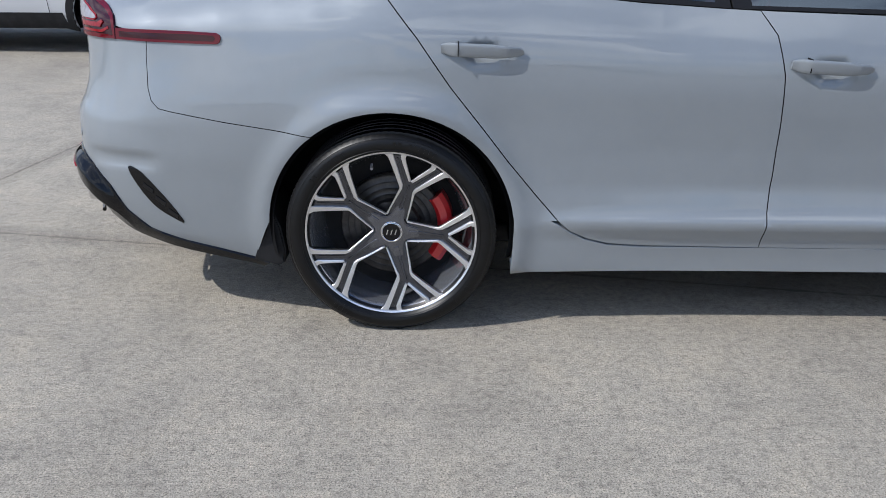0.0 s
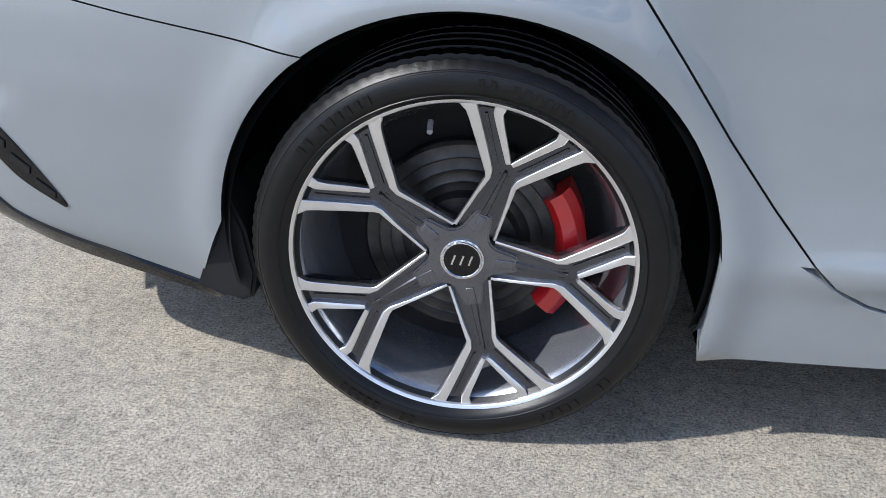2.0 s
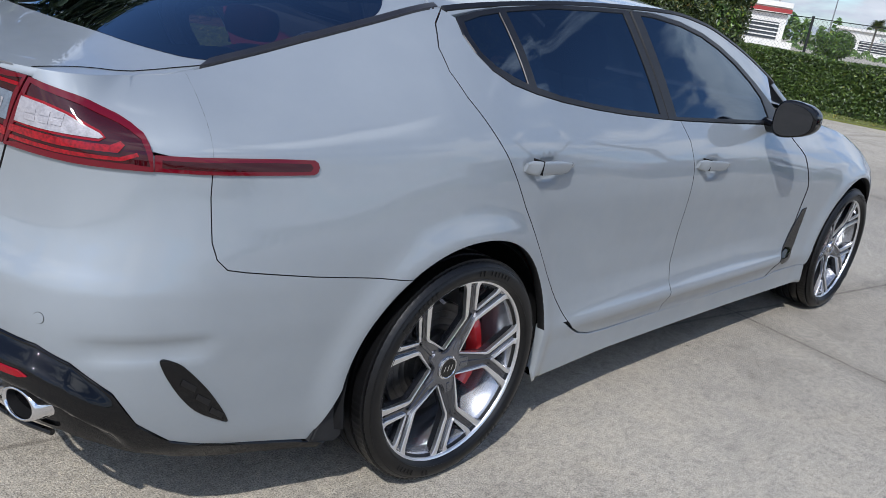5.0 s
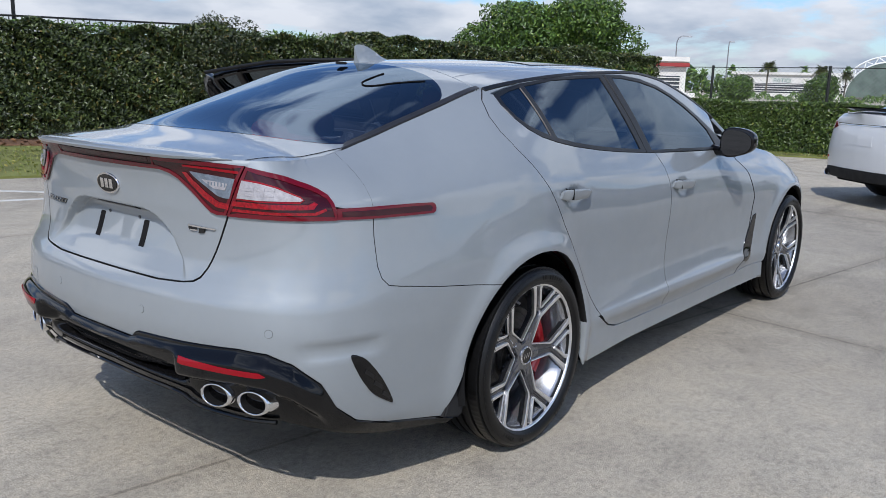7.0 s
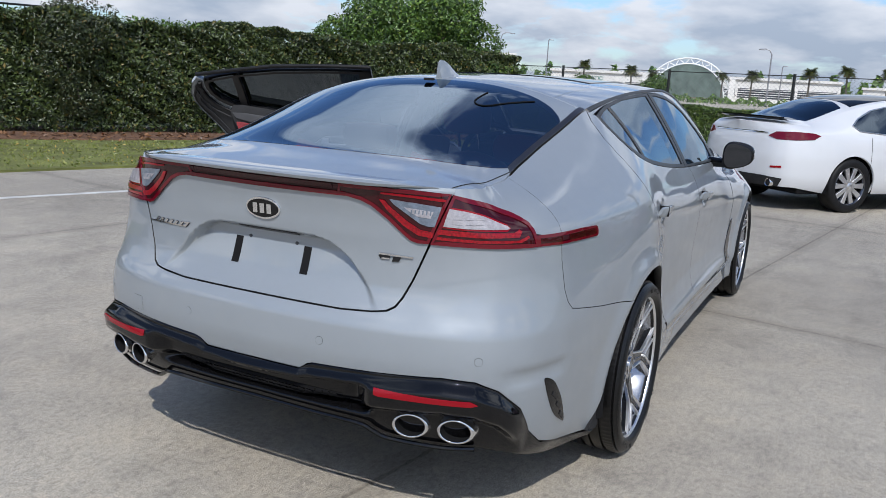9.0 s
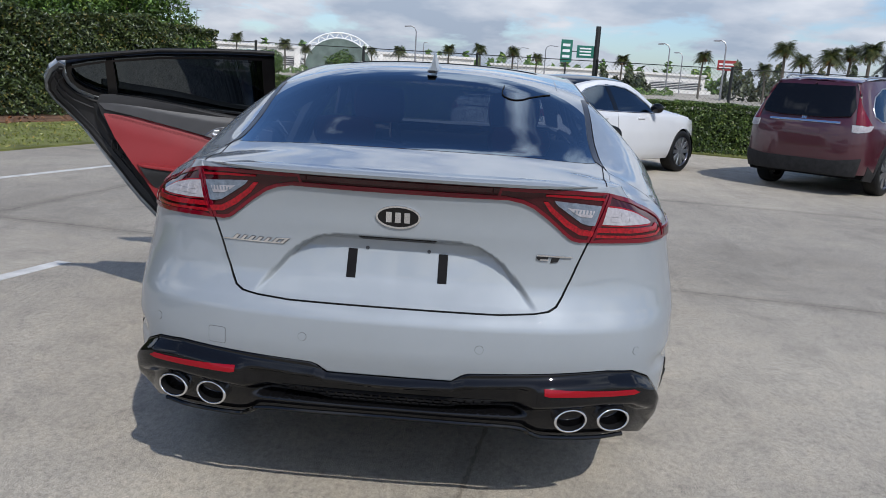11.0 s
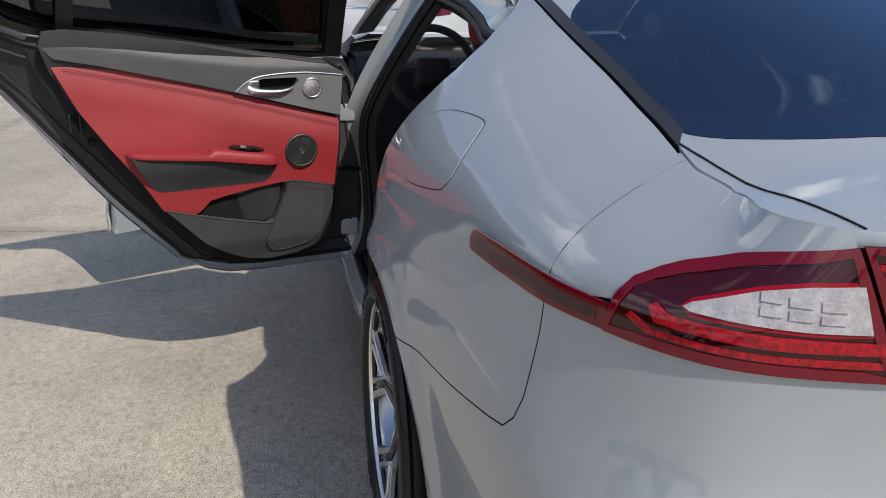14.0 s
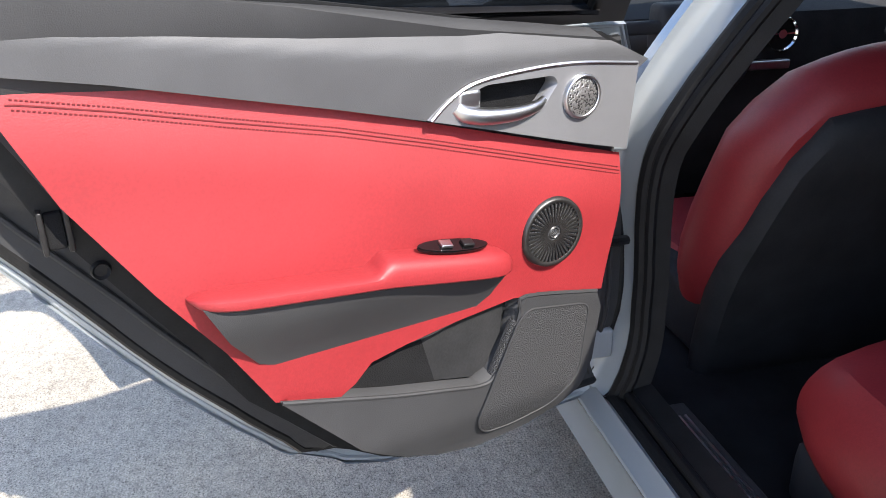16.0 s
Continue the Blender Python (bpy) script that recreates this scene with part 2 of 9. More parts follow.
def box(bm, x0, x1, y0, y1, z0, z1, bevel=0.0, m=None):
    r = bmesh.ops.create_cube(bm, size=1.0)
    vs = r["verts"]
    for v in vs:
        v.co = Vector(((x0 + x1) / 2 + v.co.x * (x1 - x0), (y0 + y1) / 2 + v.co.y * (y1 - y0), (z0 + z1) / 2 + v.co.z * (z1 - z0)))
    if bevel:
        es = list({e for v in vs for e in v.link_edges})
        r2 = bmesh.ops.bevel(bm, geom=es, offset=bevel, segments=3, affect="EDGES", profile=0.6)
        vs = list({v for f in r2["faces"] for v in f.verts} | {v for v in vs if v.is_valid})
    if m is not None:
        bmesh.ops.transform(bm, matrix=m, verts=vs)
    return vs


def tube(bm, pts, radius, n=8, closed=False, cap=True):
    """A tube along points; radius a number or one a point."""
    pts = [Vector(p) for p in pts]
    k = len(pts)
    rad = radius if isinstance(radius, (list, tuple)) else [radius] * k
    rings = []
    side = None
    for i, p in enumerate(pts):
        a = pts[(i - 1) % k] if closed or i else p
        b = pts[(i + 1) % k] if closed or i < k - 1 else p
        d = (b - a).normalized()
        if side is None:
            side = d.orthogonal().normalized()
        side = (side - d * side.dot(d)).normalized()
        up = d.cross(side)
        rings.append([bm.verts.new(p + rad[i] * (math.cos(j * math.tau / n) * side + math.sin(j * math.tau / n) * up)) for j in range(n)])
    for i in range(k if closed else k - 1):
        r0, r1 = rings[i], rings[(i + 1) % k]
        for j in range(n):
            bm.faces.new((r0[j], r0[(j + 1) % n], r1[(j + 1) % n], r1[j]))
    if cap and not closed:
        bm.faces.new(rings[0][::-1])
        bm.faces.new(rings[-1])
    return rings


def lathe(bm, profile, n=64, axis="Y", closed=False, start=0.0, sweep=math.tau):
    """Turns a profile of (radius, along) about an axis."""
    full = abs(sweep - math.tau) < 1e-6
    rings = []
    for i in range(n if full else n + 1):
        a = start + sweep * i / n
        c, s = math.cos(a), math.sin(a)
        ring = []
        for r, h in profile:
            co = (r * c, h, r * s) if axis == "Y" else (r * c, r * s, h) if axis == "Z" else (h, r * c, r * s)
            ring.append(bm.verts.new(co))
        rings.append(ring)
    k = len(profile)
    for i in range(n):
        a, b = rings[i], rings[(i + 1) % len(rings)]
        for j in range(k if closed else k - 1):
            bm.faces.new((a[j], a[(j + 1) % k], b[(j + 1) % k], b[j]))
    return rings


def prism(bm, outline, h0, h1, axis="Y", bevel=0.0):
    """Extrudes a flat outline along an axis from h0 to h1."""
    def co(p, h):
        return (p[0], h, p[1]) if axis == "Y" else (p[0], p[1], h) if axis == "Z" else (h, p[0], p[1])
    lo = [bm.verts.new(co(p, h0)) for p in outline]
    hi = [bm.verts.new(co(p, h1)) for p in outline]
    k = len(outline)
    faces = [bm.faces.new(lo[::-1]), bm.faces.new(hi)]
    for i in range(k):
        faces.append(bm.faces.new((lo[i], lo[(i + 1) % k], hi[(i + 1) % k], hi[i])))
    bmesh.ops.recalc_face_normals(bm, faces=faces)
    if bevel:
        es = list({e for f in faces[:2] for e in f.edges})
        bmesh.ops.bevel(bm, geom=es, offset=bevel, segments=2, affect="EDGES")
    return lo + hi


def pchip(xs, ys, x):
    """Smooth monotone interpolation through a few knots."""
    xs, ys, x = np.asarray(xs, float), np.asarray(ys, float), np.asarray(x, float)
    h = np.diff(xs)
    d = np.diff(ys) / h
    m = np.zeros(len(xs))
    for i in range(1, len(xs) - 1):
        if d[i - 1] * d[i] > 0:
            w1, w2 = 2 * h[i] + h[i - 1], h[i] + 2 * h[i - 1]
            m[i] = (w1 + w2) / (w1 / d[i - 1] + w2 / d[i])
    m[0], m[-1] = d[0], d[-1]
    i = np.clip(np.searchsorted(xs, x) - 1, 0, len(h) - 1)
    t = np.clip((x - xs[i]) / h[i], 0, 1)
    return ((1 + 2 * t) * (1 - t) ** 2 * ys[i] + t * (1 - t) ** 2 * h[i] * m[i] + t * t * (3 - 2 * t) * ys[i + 1] + t * t * (t - 1) * h[i] * m[i + 1])


def spline(points, per=24, closed=False):
    """Points along a Catmull-Rom curve through a few points."""
    p = [np.array(q, float) for q in points]
    k = len(p)
    out = []
    for i in range(k if closed else k - 1):
        p0 = p[(i - 1) % k] if closed or i else 2 * p[0] - p[1]
        p1, p2 = p[i], p[(i + 1) % k]
        p3 = p[(i + 2) % k] if closed or i + 2 < k else 2 * p[-1] - p[-2]
        for j in range(per):
            t = j / per
            out.append(0.5 * (2 * p1 + (p2 - p0) * t + (2 * p0 - 5 * p1 + 4 * p2 - p3) * t * t + (3 * p1 - p0 - 3 * p2 + p3) * t ** 3))
    if not closed:
        out.append(p[-1])
    return np.array(out)


def inside(poly, pts):
    x, y = pts[:, 0], pts[:, 1]
    c = np.zeros(len(pts), bool)
    j = len(poly) - 1
    for i in range(len(poly)):
        xi, yi = poly[i]
        xj, yj = poly[j]
        cross = (yi > y) != (yj > y)
        with np.errstate(divide="ignore", invalid="ignore"):
            c ^= cross & (x < (xj - xi) * (y - yi) / (yj - yi + 1e-30) + xi)
        j = i
    return c


def edge_distance(poly, pts):
    best = np.full(len(pts), 1e9)
    for a, b in zip(poly, np.roll(poly, -1, axis=0)):
        ab = b - a
        t = np.clip(((pts - a) @ ab) / max(ab @ ab, 1e-12), 0, 1)
        best = np.minimum(best, np.linalg.norm(pts - (a + t[:, None] * ab), axis=1))
    return best


def densify(poly, step):
    out = []
    poly = [np.array(p, float) for p in poly]
    for a, b in zip(poly, poly[1:] + poly[:1]):
        n = max(1, int(math.ceil(np.linalg.norm(b - a) / step)))
        out += [a + (b - a) * i / n for i in range(n)]
    return np.array(out)


def round_corners(poly, radius, steps=5):
    """Rounds the corners of an outline."""
    out = []
    poly = [np.array(p, float) for p in poly]
    k = len(poly)
    for i in range(k):
        a, b, c = poly[i - 1], poly[i], poly[(i + 1) % k]
        la, lc = np.linalg.norm(a - b), np.linalg.norm(c - b)
        r = min(radius, la * 0.45, lc * 0.45)
        p, q = b + (a - b) / max(la, 1e-9) * r, b + (c - b) / max(lc, 1e-9) * r
        for j in range(steps + 1):
            t = j / steps
            out.append((1 - t) ** 2 * p + 2 * t * (1 - t) * b + t * t * q)
    return out


from mathutils.geometry import delaunay_2d_cdt


def sheet(name, poly, surf, material, parent, label="", step=0.02, grid=0.03, lift=0.0, fold=0.018, inset=0.0, holes=(), mirror=False, rows=None, flip=False, edge=None):
    """A panel: an outline in a surface's own two coordinates, filled, bent onto the surface, with its edges folded inwards."""
    loops = [densify(poly, step)] + [densify(h, step) for h in holes]
    lo, hi = loops[0].min(0), loops[0].max(0)
    gx = np.arange(lo[0] - grid, hi[0] + grid, grid)
    gy = np.arange(lo[1] - grid, hi[1] + grid, grid) if rows is None else np.array(rows)
    g = np.array([(a + (0.5 * grid if j % 2 else 0), b) for j, b in enumerate(gy) for a in gx])
    g = g[inside(loops[0], g)]
    keep = np.ones(len(g), bool)
    for n, l in enumerate(loops):
        if len(g):
            keep &= edge_distance(l, g) > 0.35 * grid
            if n:
                keep &= ~inside(l, g)
    g = g[keep]
    verts, edges = [], []
    for l in loops:
        o = len(verts)
        verts += [Vector(p) for p in l]
        edges += [(o + i, o + (i + 1) % len(l)) for i in range(len(l))]
    verts += [Vector(p) for p in g]
    vo, eo, fo, ov, _, _ = delaunay_2d_cdt(verts, edges, [], 0, 1e-6)
    uv = np.array([(v.x, v.y) for v in vo])
    tri = np.array([f for f in fo if len(f) == 3])
    cen = uv[tri].mean(1)
    ok = inside(loops[0], cen)
    for l in loops[1:]:
        ok &= ~inside(l, cen)
    tri = tri[ok]
    e = 0.004
    p = surf(uv)
    du = surf(uv + (e, 0)) - surf(uv - (e, 0))
    dv = surf(uv + (0, e)) - surf(uv - (0, e))
    nrm = np.cross(du, dv)
    nrm /= np.maximum(np.linalg.norm(nrm, axis=1), 1e-12)[:, None]
    if flip:
        nrm = -nrm
    p = p + nrm * lift
    a, b, c = p[tri[:, 0]], p[tri[:, 1]], p[tri[:, 2]]
    wrong = np.einsum("ij,ij->i", np.cross(b - a, c - a), nrm[tri].mean(1)) < 0
    tri[wrong] = tri[wrong][:, ::-1]
    pv, nv, faces = [p], [nrm], [tuple(t) for t in tri]
    if fold:
        count = {}
        for t in tri:
            for i in range(3):
                k = (t[i], t[(i + 1) % 3])
                count[k] = count.get(k, 0) + 1
        rim = [k for k in count if (k[1], k[0]) not in count]
        o = len(p)
        extra, en = [], []
        for i, j in rim:
            d = p[j] - p[i]
            out = np.cross(d, nrm[i] + nrm[j])
            out /= max(np.linalg.norm(out), 1e-12)
            k = o + len(extra)
            bev = 0.0
            extra += [p[i], p[j], p[j] - nrm[j] * fold, p[i] - nrm[i] * fold]
            en += [(nrm[i] + out) * 0.7, (nrm[j] + out) * 0.7, out, out]
            faces.append((k + 1, k, k + 3, k + 2))
        if extra:
            pv.append(np.array(extra))
            nv.append(np.array(en))
    co, no = np.concatenate(pv), np.concatenate(nv)
    if mirror:
        co, no = co * (1, -1, 1), no * (1, -1, 1)
        faces = [f[::-1] for f in faces]
    me = bpy.data.meshes.new(name)
    me.from_pydata(co.tolist(), [], faces)
    me.materials.append(material)
    if edge:                                                # folded edge takes a material of its own; black stands in for gap shade
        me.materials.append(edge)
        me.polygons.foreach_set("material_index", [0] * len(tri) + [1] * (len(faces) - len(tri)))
    me.shade_smooth()
    me.normals_split_custom_set_from_vertices(no.tolist())
    ob = new(name, me)
    ob.parent = parent
    if label:
        ob["label"] = label
    return ob

# ---- the grey fastback: its surfaces ----
# x runs forward from the rear axle, y to the car's left; shapes are drawn for the right side and mirrored.
HALF = spline([(-1.14, 0), (-1.132, 0.25), (-1.102, 0.48), (-1.03, 0.69), (-0.93, 0.795), (-0.80, 0.848), (-0.66, 0.872), (-0.40, 0.90), (0, 0.922),
               (0.42, 0.916), (0.9, 0.907), (1.7, 0.905), (2.4, 0.912), (2.9, 0.915), (3.25, 0.87), (3.5, 0.74), (3.66, 0.45), (3.72, 0)], 40)
HALF[:40, 0] = -1.14 + 0.008 * (HALF[:40, 1] / 0.25) ** 2   # level across the middle of the tail
ARC = np.concatenate([[0], np.cumsum(np.linalg.norm(np.diff(HALF, axis=0), axis=1))])
TAN = np.gradient(HALF, ARC, axis=0)
TAN /= np.linalg.norm(TAN, axis=1)[:, None]
TAN[0] = (0.0, 1.0)


def sx(x):
    """Way along the outline to a place x on the flank."""
    m = (ARC > 0.6) & (HALF[:, 0] < 3.6)
    return float(np.interp(x, HALF[m, 0], ARC[m]))


def sy(y):
    """Way along the outline to a place y on the tail."""
    m = HALF[:, 0] < -0.85
    return float(np.interp(y, HALF[m, 1], ARC[m]))


LEVELS = [0.18, 0.24, 0.30, 0.36, 0.42, 0.50, 0.58, 0.66, 0.72, 0.78, 0.86, 0.93]
STATIONS = [
    (0.0, [-0.20, -0.16, -0.10, -0.05, -0.03, -0.015, 0, -0.004, -0.045, -0.072, -0.074, -0.066]),
    (sy(0.45), [-0.20, -0.14, -0.08, -0.04, -0.02, -0.01, 0, -0.004, -0.038, -0.06, -0.066, -0.063]),
    (sx(-0.93), [-0.16, -0.10, -0.05, -0.025, -0.012, -0.004, 0, -0.008, -0.028, -0.045, -0.058, -0.066]),
    (sx(-0.7), [-0.10, -0.06, -0.03, -0.02, -0.012, -0.005, 0, 0, -0.008, -0.02, -0.035, -0.045]),
    (sx(-0.4), [-0.05, -0.035, -0.025, -0.02, -0.015, -0.008, 0, 0.003, 0.0, -0.008, -0.023, -0.038]),
]
STATIONS_MID = [
    (sx(0), [-0.03, -0.03, -0.02, -0.01, -0.005, 0, 0.006, 0.010, 0.009, 0.001, -0.006, -0.017]),
    (sx(0.42), [-0.02, -0.015, -0.015, -0.012, -0.018, -0.025, -0.028, -0.028, -0.026, -0.024, -0.028, -0.04]),
    (sx(0.9), [-0.03, -0.028, -0.02, -0.004, -0.016, -0.03, -0.03, -0.025, -0.02, -0.016, -0.022, -0.042]),
]
STATIONS2 = [
    (sx(1.7), [-0.03, -0.028, -0.02, -0.004, -0.022, -0.036, -0.034, -0.028, -0.022, -0.02, -0.03, -0.055]),
    (sx(2.4), [-0.03, -0.028, -0.022, -0.012, -0.015, -0.015, -0.012, -0.008, -0.006, -0.015, -0.05, -0.12]),
    (sx(2.9), [-0.03, -0.03, -0.02, -0.01, 0, 0, 0, 0, -0.005, -0.03, -0.10, -0.2]),
    (float(ARC[-1]), [-0.15, -0.08, -0.04, -0.02, -0.01, 0, -0.01, -0.03, -0.08, -0.2, -0.3, -0.35]),
]
ZG = np.linspace(0.16, 0.94, 157)
SG = np.linspace(0, float(ARC[-1]), 700)
_rows = np.array([pchip(LEVELS, d, np.clip(ZG, 0.18, 0.93)) for _, d in STATIONS + STATIONS_MID + STATIONS2])
_keys = [s for s, _ in STATIONS + STATIONS_MID + STATIONS2]
LOW = np.array([pchip(_keys, _rows[:, j], SG) for j in range(len(ZG))]).T      # depth of the flank by way and height

TOPKEY = [0, sy(0.45), sy(0.62), sx(-0.93), sx(-0.75), sx(-0.6), sx(-0.4), sx(-0.2), sx(0), sx(0.3), sx(0.62), sx(0.9), sx(1.2), sx(1.45), sx(1.7), sx(2.05), sx(2.35), sx(2.6), sx(2.9), sx(3.3), float(ARC[-1])]
TOPZ = [1.074, 1.072, 1.067, 1.064, 1.077, 1.108, 1.16, 1.217, 1.27, 1.312, 1.342, 1.358, 1.366, 1.345, 1.29, 1.17, 1.03, 0.965, 0.92, 0.85, 0.76]
TOPD = [-0.030, -0.042, -0.085, -0.215, -0.245, -0.28, -0.30, -0.305, -0.31, -0.306, -0.30, -0.292, -0.287, -0.282, -0.27, -0.24, -0.20, -0.17, -0.16, -0.16, -0.25]
BENDK = [0, sx(-0.93), sx(-0.1), sx(0.35), sx(0.8), sx(2.2), float(ARC[-1])]
BEND = [1.0, 0.95, 0.80, 0.45, 0.22, 0.22, 0.6]
KNEEK = [0, sx(2.1), sx(2.4), sx(2.9), sx(3.3), float(ARC[-1])]
KNEE = [0.93, 0.93, 0.91, 0.86, 0.80, 0.72]


def top_edge(s):
    return pchip(TOPKEY, TOPZ, s)


def bilinear(s, z):
    fs = np.clip(s / SG[1], 0, len(SG) - 1.001)
    fz = np.clip((z - ZG[0]) / (ZG[1] - ZG[0]), 0, len(ZG) - 1.001)
    i, j = fs.astype(int), fz.astype(int)
    u, v = fs - i, fz - j
    return (1 - u) * (1 - v) * LOW[i, j] + u * (1 - v) * LOW[i + 1, j] + (1 - u) * v * LOW[i, j + 1] + u * v * LOW[i + 1, j + 1]


ARCHES = ((0.0, 0.338), (2.906, 0.338))
RECESS_Z, RECESS_S = [0.70, 0.73, 0.77, 0.808, 0.838, 0.862, 0.880, 0.889, 0.895, 0.90], [0.425, 0.403, 0.372, 0.338, 0.308, 0.275, 0.238, 0.205, 0.15, 0.05]   # plate recess: half width by height


def smooth(a, b, x):
    t = np.clip((x - a) / (b - a), 0, 1)
    return t * t * (3 - 2 * t)


def flank(q):
    """The right flank and tail: (way along the outline, height) to a place."""
    s, z = np.abs(q[:, 0]), q[:, 1]
    mirror_s = np.sign(q[:, 0] + 1e-12)
    zt, knee = top_edge(s), pchip(KNEEK, KNEE, s)
    rise = 0.008 * np.logaddexp(0, (z - knee) / 0.008)      # eases the bend at the knee
    d = bilinear(s, z - rise)
    g = np.clip(rise / np.maximum(zt - knee, 0.01), 0, 1.15)
    a = np.interp(s, BENDK, BEND)
    d = d + (pchip(TOPKEY, TOPD, s) - bilinear(s, knee)) * ((1 - a) * g + a * g * g)
    x, y = np.interp(s, ARC, HALF[:, 0]), np.interp(s, ARC, HALF[:, 1])
    tx, ty = np.interp(s, ARC, TAN[:, 0]), np.interp(s, ARC, TAN[:, 1])
    on_side = smooth(-0.75, -0.55, x)
    for cx, cz in ARCHES:                                   # flared lips over the wheels
        r = np.hypot(x - cx, z - cz)
        d = d + 0.016 * np.exp(-((r - 0.395) / 0.045) ** 2) * on_side * (z > 0.2)
    tent = np.clip(1 - np.abs(z - 0.370) / np.where(z > 0.370, 0.040, 0.045), 0, 1)    # sharp ledge low on the doors
    d = d + 0.013 * tent * smooth(0.42, 0.62, x) * smooth(2.35, 2.2, x)
    # sweep above the corner vent
    d = d - 0.012 * np.exp(-((z - 0.545) / 0.02) ** 2) * smooth(-1.0, -0.92, x) * smooth(-0.70, -0.78, x) * (ty < 0.95)
    for hx, hz in ((0.275, 0.884), (1.30, 0.838)):          # hollows behind the door handles
        d = d - 0.020 * np.exp(-((x - hx) / 0.044) ** 4 - ((z - hz - 0.004) / 0.025) ** 4)
    n = np.hypot(tx, ty)
    nx, ny = -ty / n, tx / n
    # plate recess in the tailgate
    w = s / np.interp(z, RECESS_Z, RECESS_S)
    rec = np.minimum(np.clip((1.0 - w) / 0.045, 0, 1), np.clip((0.8965 - z) / 0.016, 0, 1))
    d = d - 0.040 * rec * np.clip((z - 0.700) / 0.15, 0, 1) * (s < 0.6)
    out = np.stack([x + nx * d, -(y + ny * d), z], 1)
    out[:, 1] *= mirror_s
    return out


_e = flank(np.stack([SG, top_edge(SG)], 1))
_m = np.concatenate([[True], np.diff(np.maximum.accumulate(_e[:, 0])) > 1e-6])
EDGE_X, EDGE_Y, EDGE_Z = _e[_m, 0], -_e[_m, 1], _e[_m, 2]
CROWNX = [-1.115, -1.06, -0.98, -0.8, -0.52, -0.25, -0.1, 0.05, 0.3, 0.6, 1.0, 1.4, 1.7, 2.0, 2.3, 2.45, 2.9, 3.3, 3.6, 3.73]
CROWNZ = [1.074, 1.083, 1.094, 1.120, 1.207, 1.292, 1.338, 1.368, 1.386, 1.397, 1.402, 1.387, 1.335, 1.235, 1.10, 1.03, 0.975, 0.91, 0.83, 0.75]


def eased(table_x, table_z, x, width=0.16):
    """Evens out the bends of the roof line between tail and windscreen."""
    g = np.linspace(-1.3, 4.0, 2650)
    z = pchip(table_x, table_z, g) if table_x is CROWNX else np.interp(g, table_x, table_z)
    k = np.hanning(int(width / 0.002))
    k /= k.sum()
    pad = len(k)
    zs = np.convolve(np.pad(z, pad, mode="edge"), k, mode="same")[pad:-pad]
    w = smooth(-0.78, -0.55, g) * smooth(1.75, 1.5, g)
    return np.interp(x, g, z * (1 - w) + zs * w)


def over(q):
    """The upper side: (x, y) to a place on tail deck, glass, roof or bonnet."""
    x, y = q[:, 0], q[:, 1]
    ye = np.maximum(eased(EDGE_X, EDGE_Y, x, 0.10), 0.03)
    ze = eased(EDGE_X, EDGE_Z, x, 0.10)
    zc = eased(CROWNX, CROWNZ, x)
    f = np.clip(np.abs(y) / ye, 0, 1.05)
    return np.stack([x, y, zc - np.maximum(zc - ze, 0) * f ** 2.6], 1)


def edge_run(x0, x1, n=40, shrink=0.0):
    """Outline of the upper side's right edge, in (x, y)."""
    xs = np.linspace(x0, x1, n)
    return [(x, -(max(0.0, float(np.interp(x, EDGE_X, EDGE_Y)) - shrink))) for x in xs]


def X(*pts):
    return [(sx(x), z) for x, z in pts]


def Y(*pts):
    return [(sy(y), z) for y, z in pts]


def arch_run(cx, cz, r, a0, a1, n=30):
    return [(sx(cx + r * math.cos(radians(a0 + (a1 - a0) * i / n))), cz + r * math.sin(radians(a0 + (a1 - a0) * i / n))) for i in range(n + 1)]


ROWS_Z = np.concatenate([np.arange(0.17, 0.92, 0.022), np.arange(0.92, 1.40, 0.011)])


def pinch(poly, by):
    """Draws an outline in by a little, for the gap between panels."""
    p = densify(poly, 0.05)
    a, b = np.roll(p, 1, axis=0), np.roll(p, -1, axis=0)
    t = b - a
    t /= np.maximum(np.linalg.norm(t, axis=1), 1e-9)[:, None]
    area = np.sum(p[:, 0] * np.roll(p[:, 1], -1) - p[:, 1] * np.roll(p[:, 0], -1))
    n = np.stack([-t[:, 1], t[:, 0]], 1) * (1 if area > 0 else -1)
    return p + n * by


car = thing("car", "light grey fastback car parked with two doors open", "car")
GAP = 0.0017
XS = -0.735
SEAM = X((XS, 0.926), (XS - 0.004, 0.86), (XS - 0.002, 0.77), (XS + 0.008, 0.735), (XS + 0.03, 0.712), (XS + 0.07, 0.704), (-0.5, 0.679))
A_R = 0.384
DOOR_BACK = [(0.034, 1.272), (-0.02, 1.235), (-0.058, 1.18), (-0.062, 1.13), (-0.035, 1.075), (0.02, 1.01), (0.085, 0.932), (0.183, 0.793), (0.285, 0.665), (0.365, 0.561), (0.447, 0.462), (0.521, 0.379), (0.558, 0.346), (0.613, 0.318), (0.686, 0.299), (0.80, 0.291)]
B_GAP = [(1.165, 0.286), (1.170, 0.392), (1.177, 0.521), (1.174, 0.678), (1.163, 0.829), (1.135, 0.941), (1.085, 1.008)]
BELT_R = [(1.085, 1.008), (0.965, 1.014), (0.75, 1.027), (0.57, 1.043), (0.40, 1.063), (0.27, 1.085), (0.17, 1.108), (0.105, 1.138), (0.068, 1.175), (0.055, 1.215), (0.066, 1.255)]
DLO_TOP = [(0.066, 1.255), (0.16, 1.277), (0.273, 1.296), (0.5, 1.324), (0.75, 1.338), (0.90, 1.343), (0.97, 1.3445)]
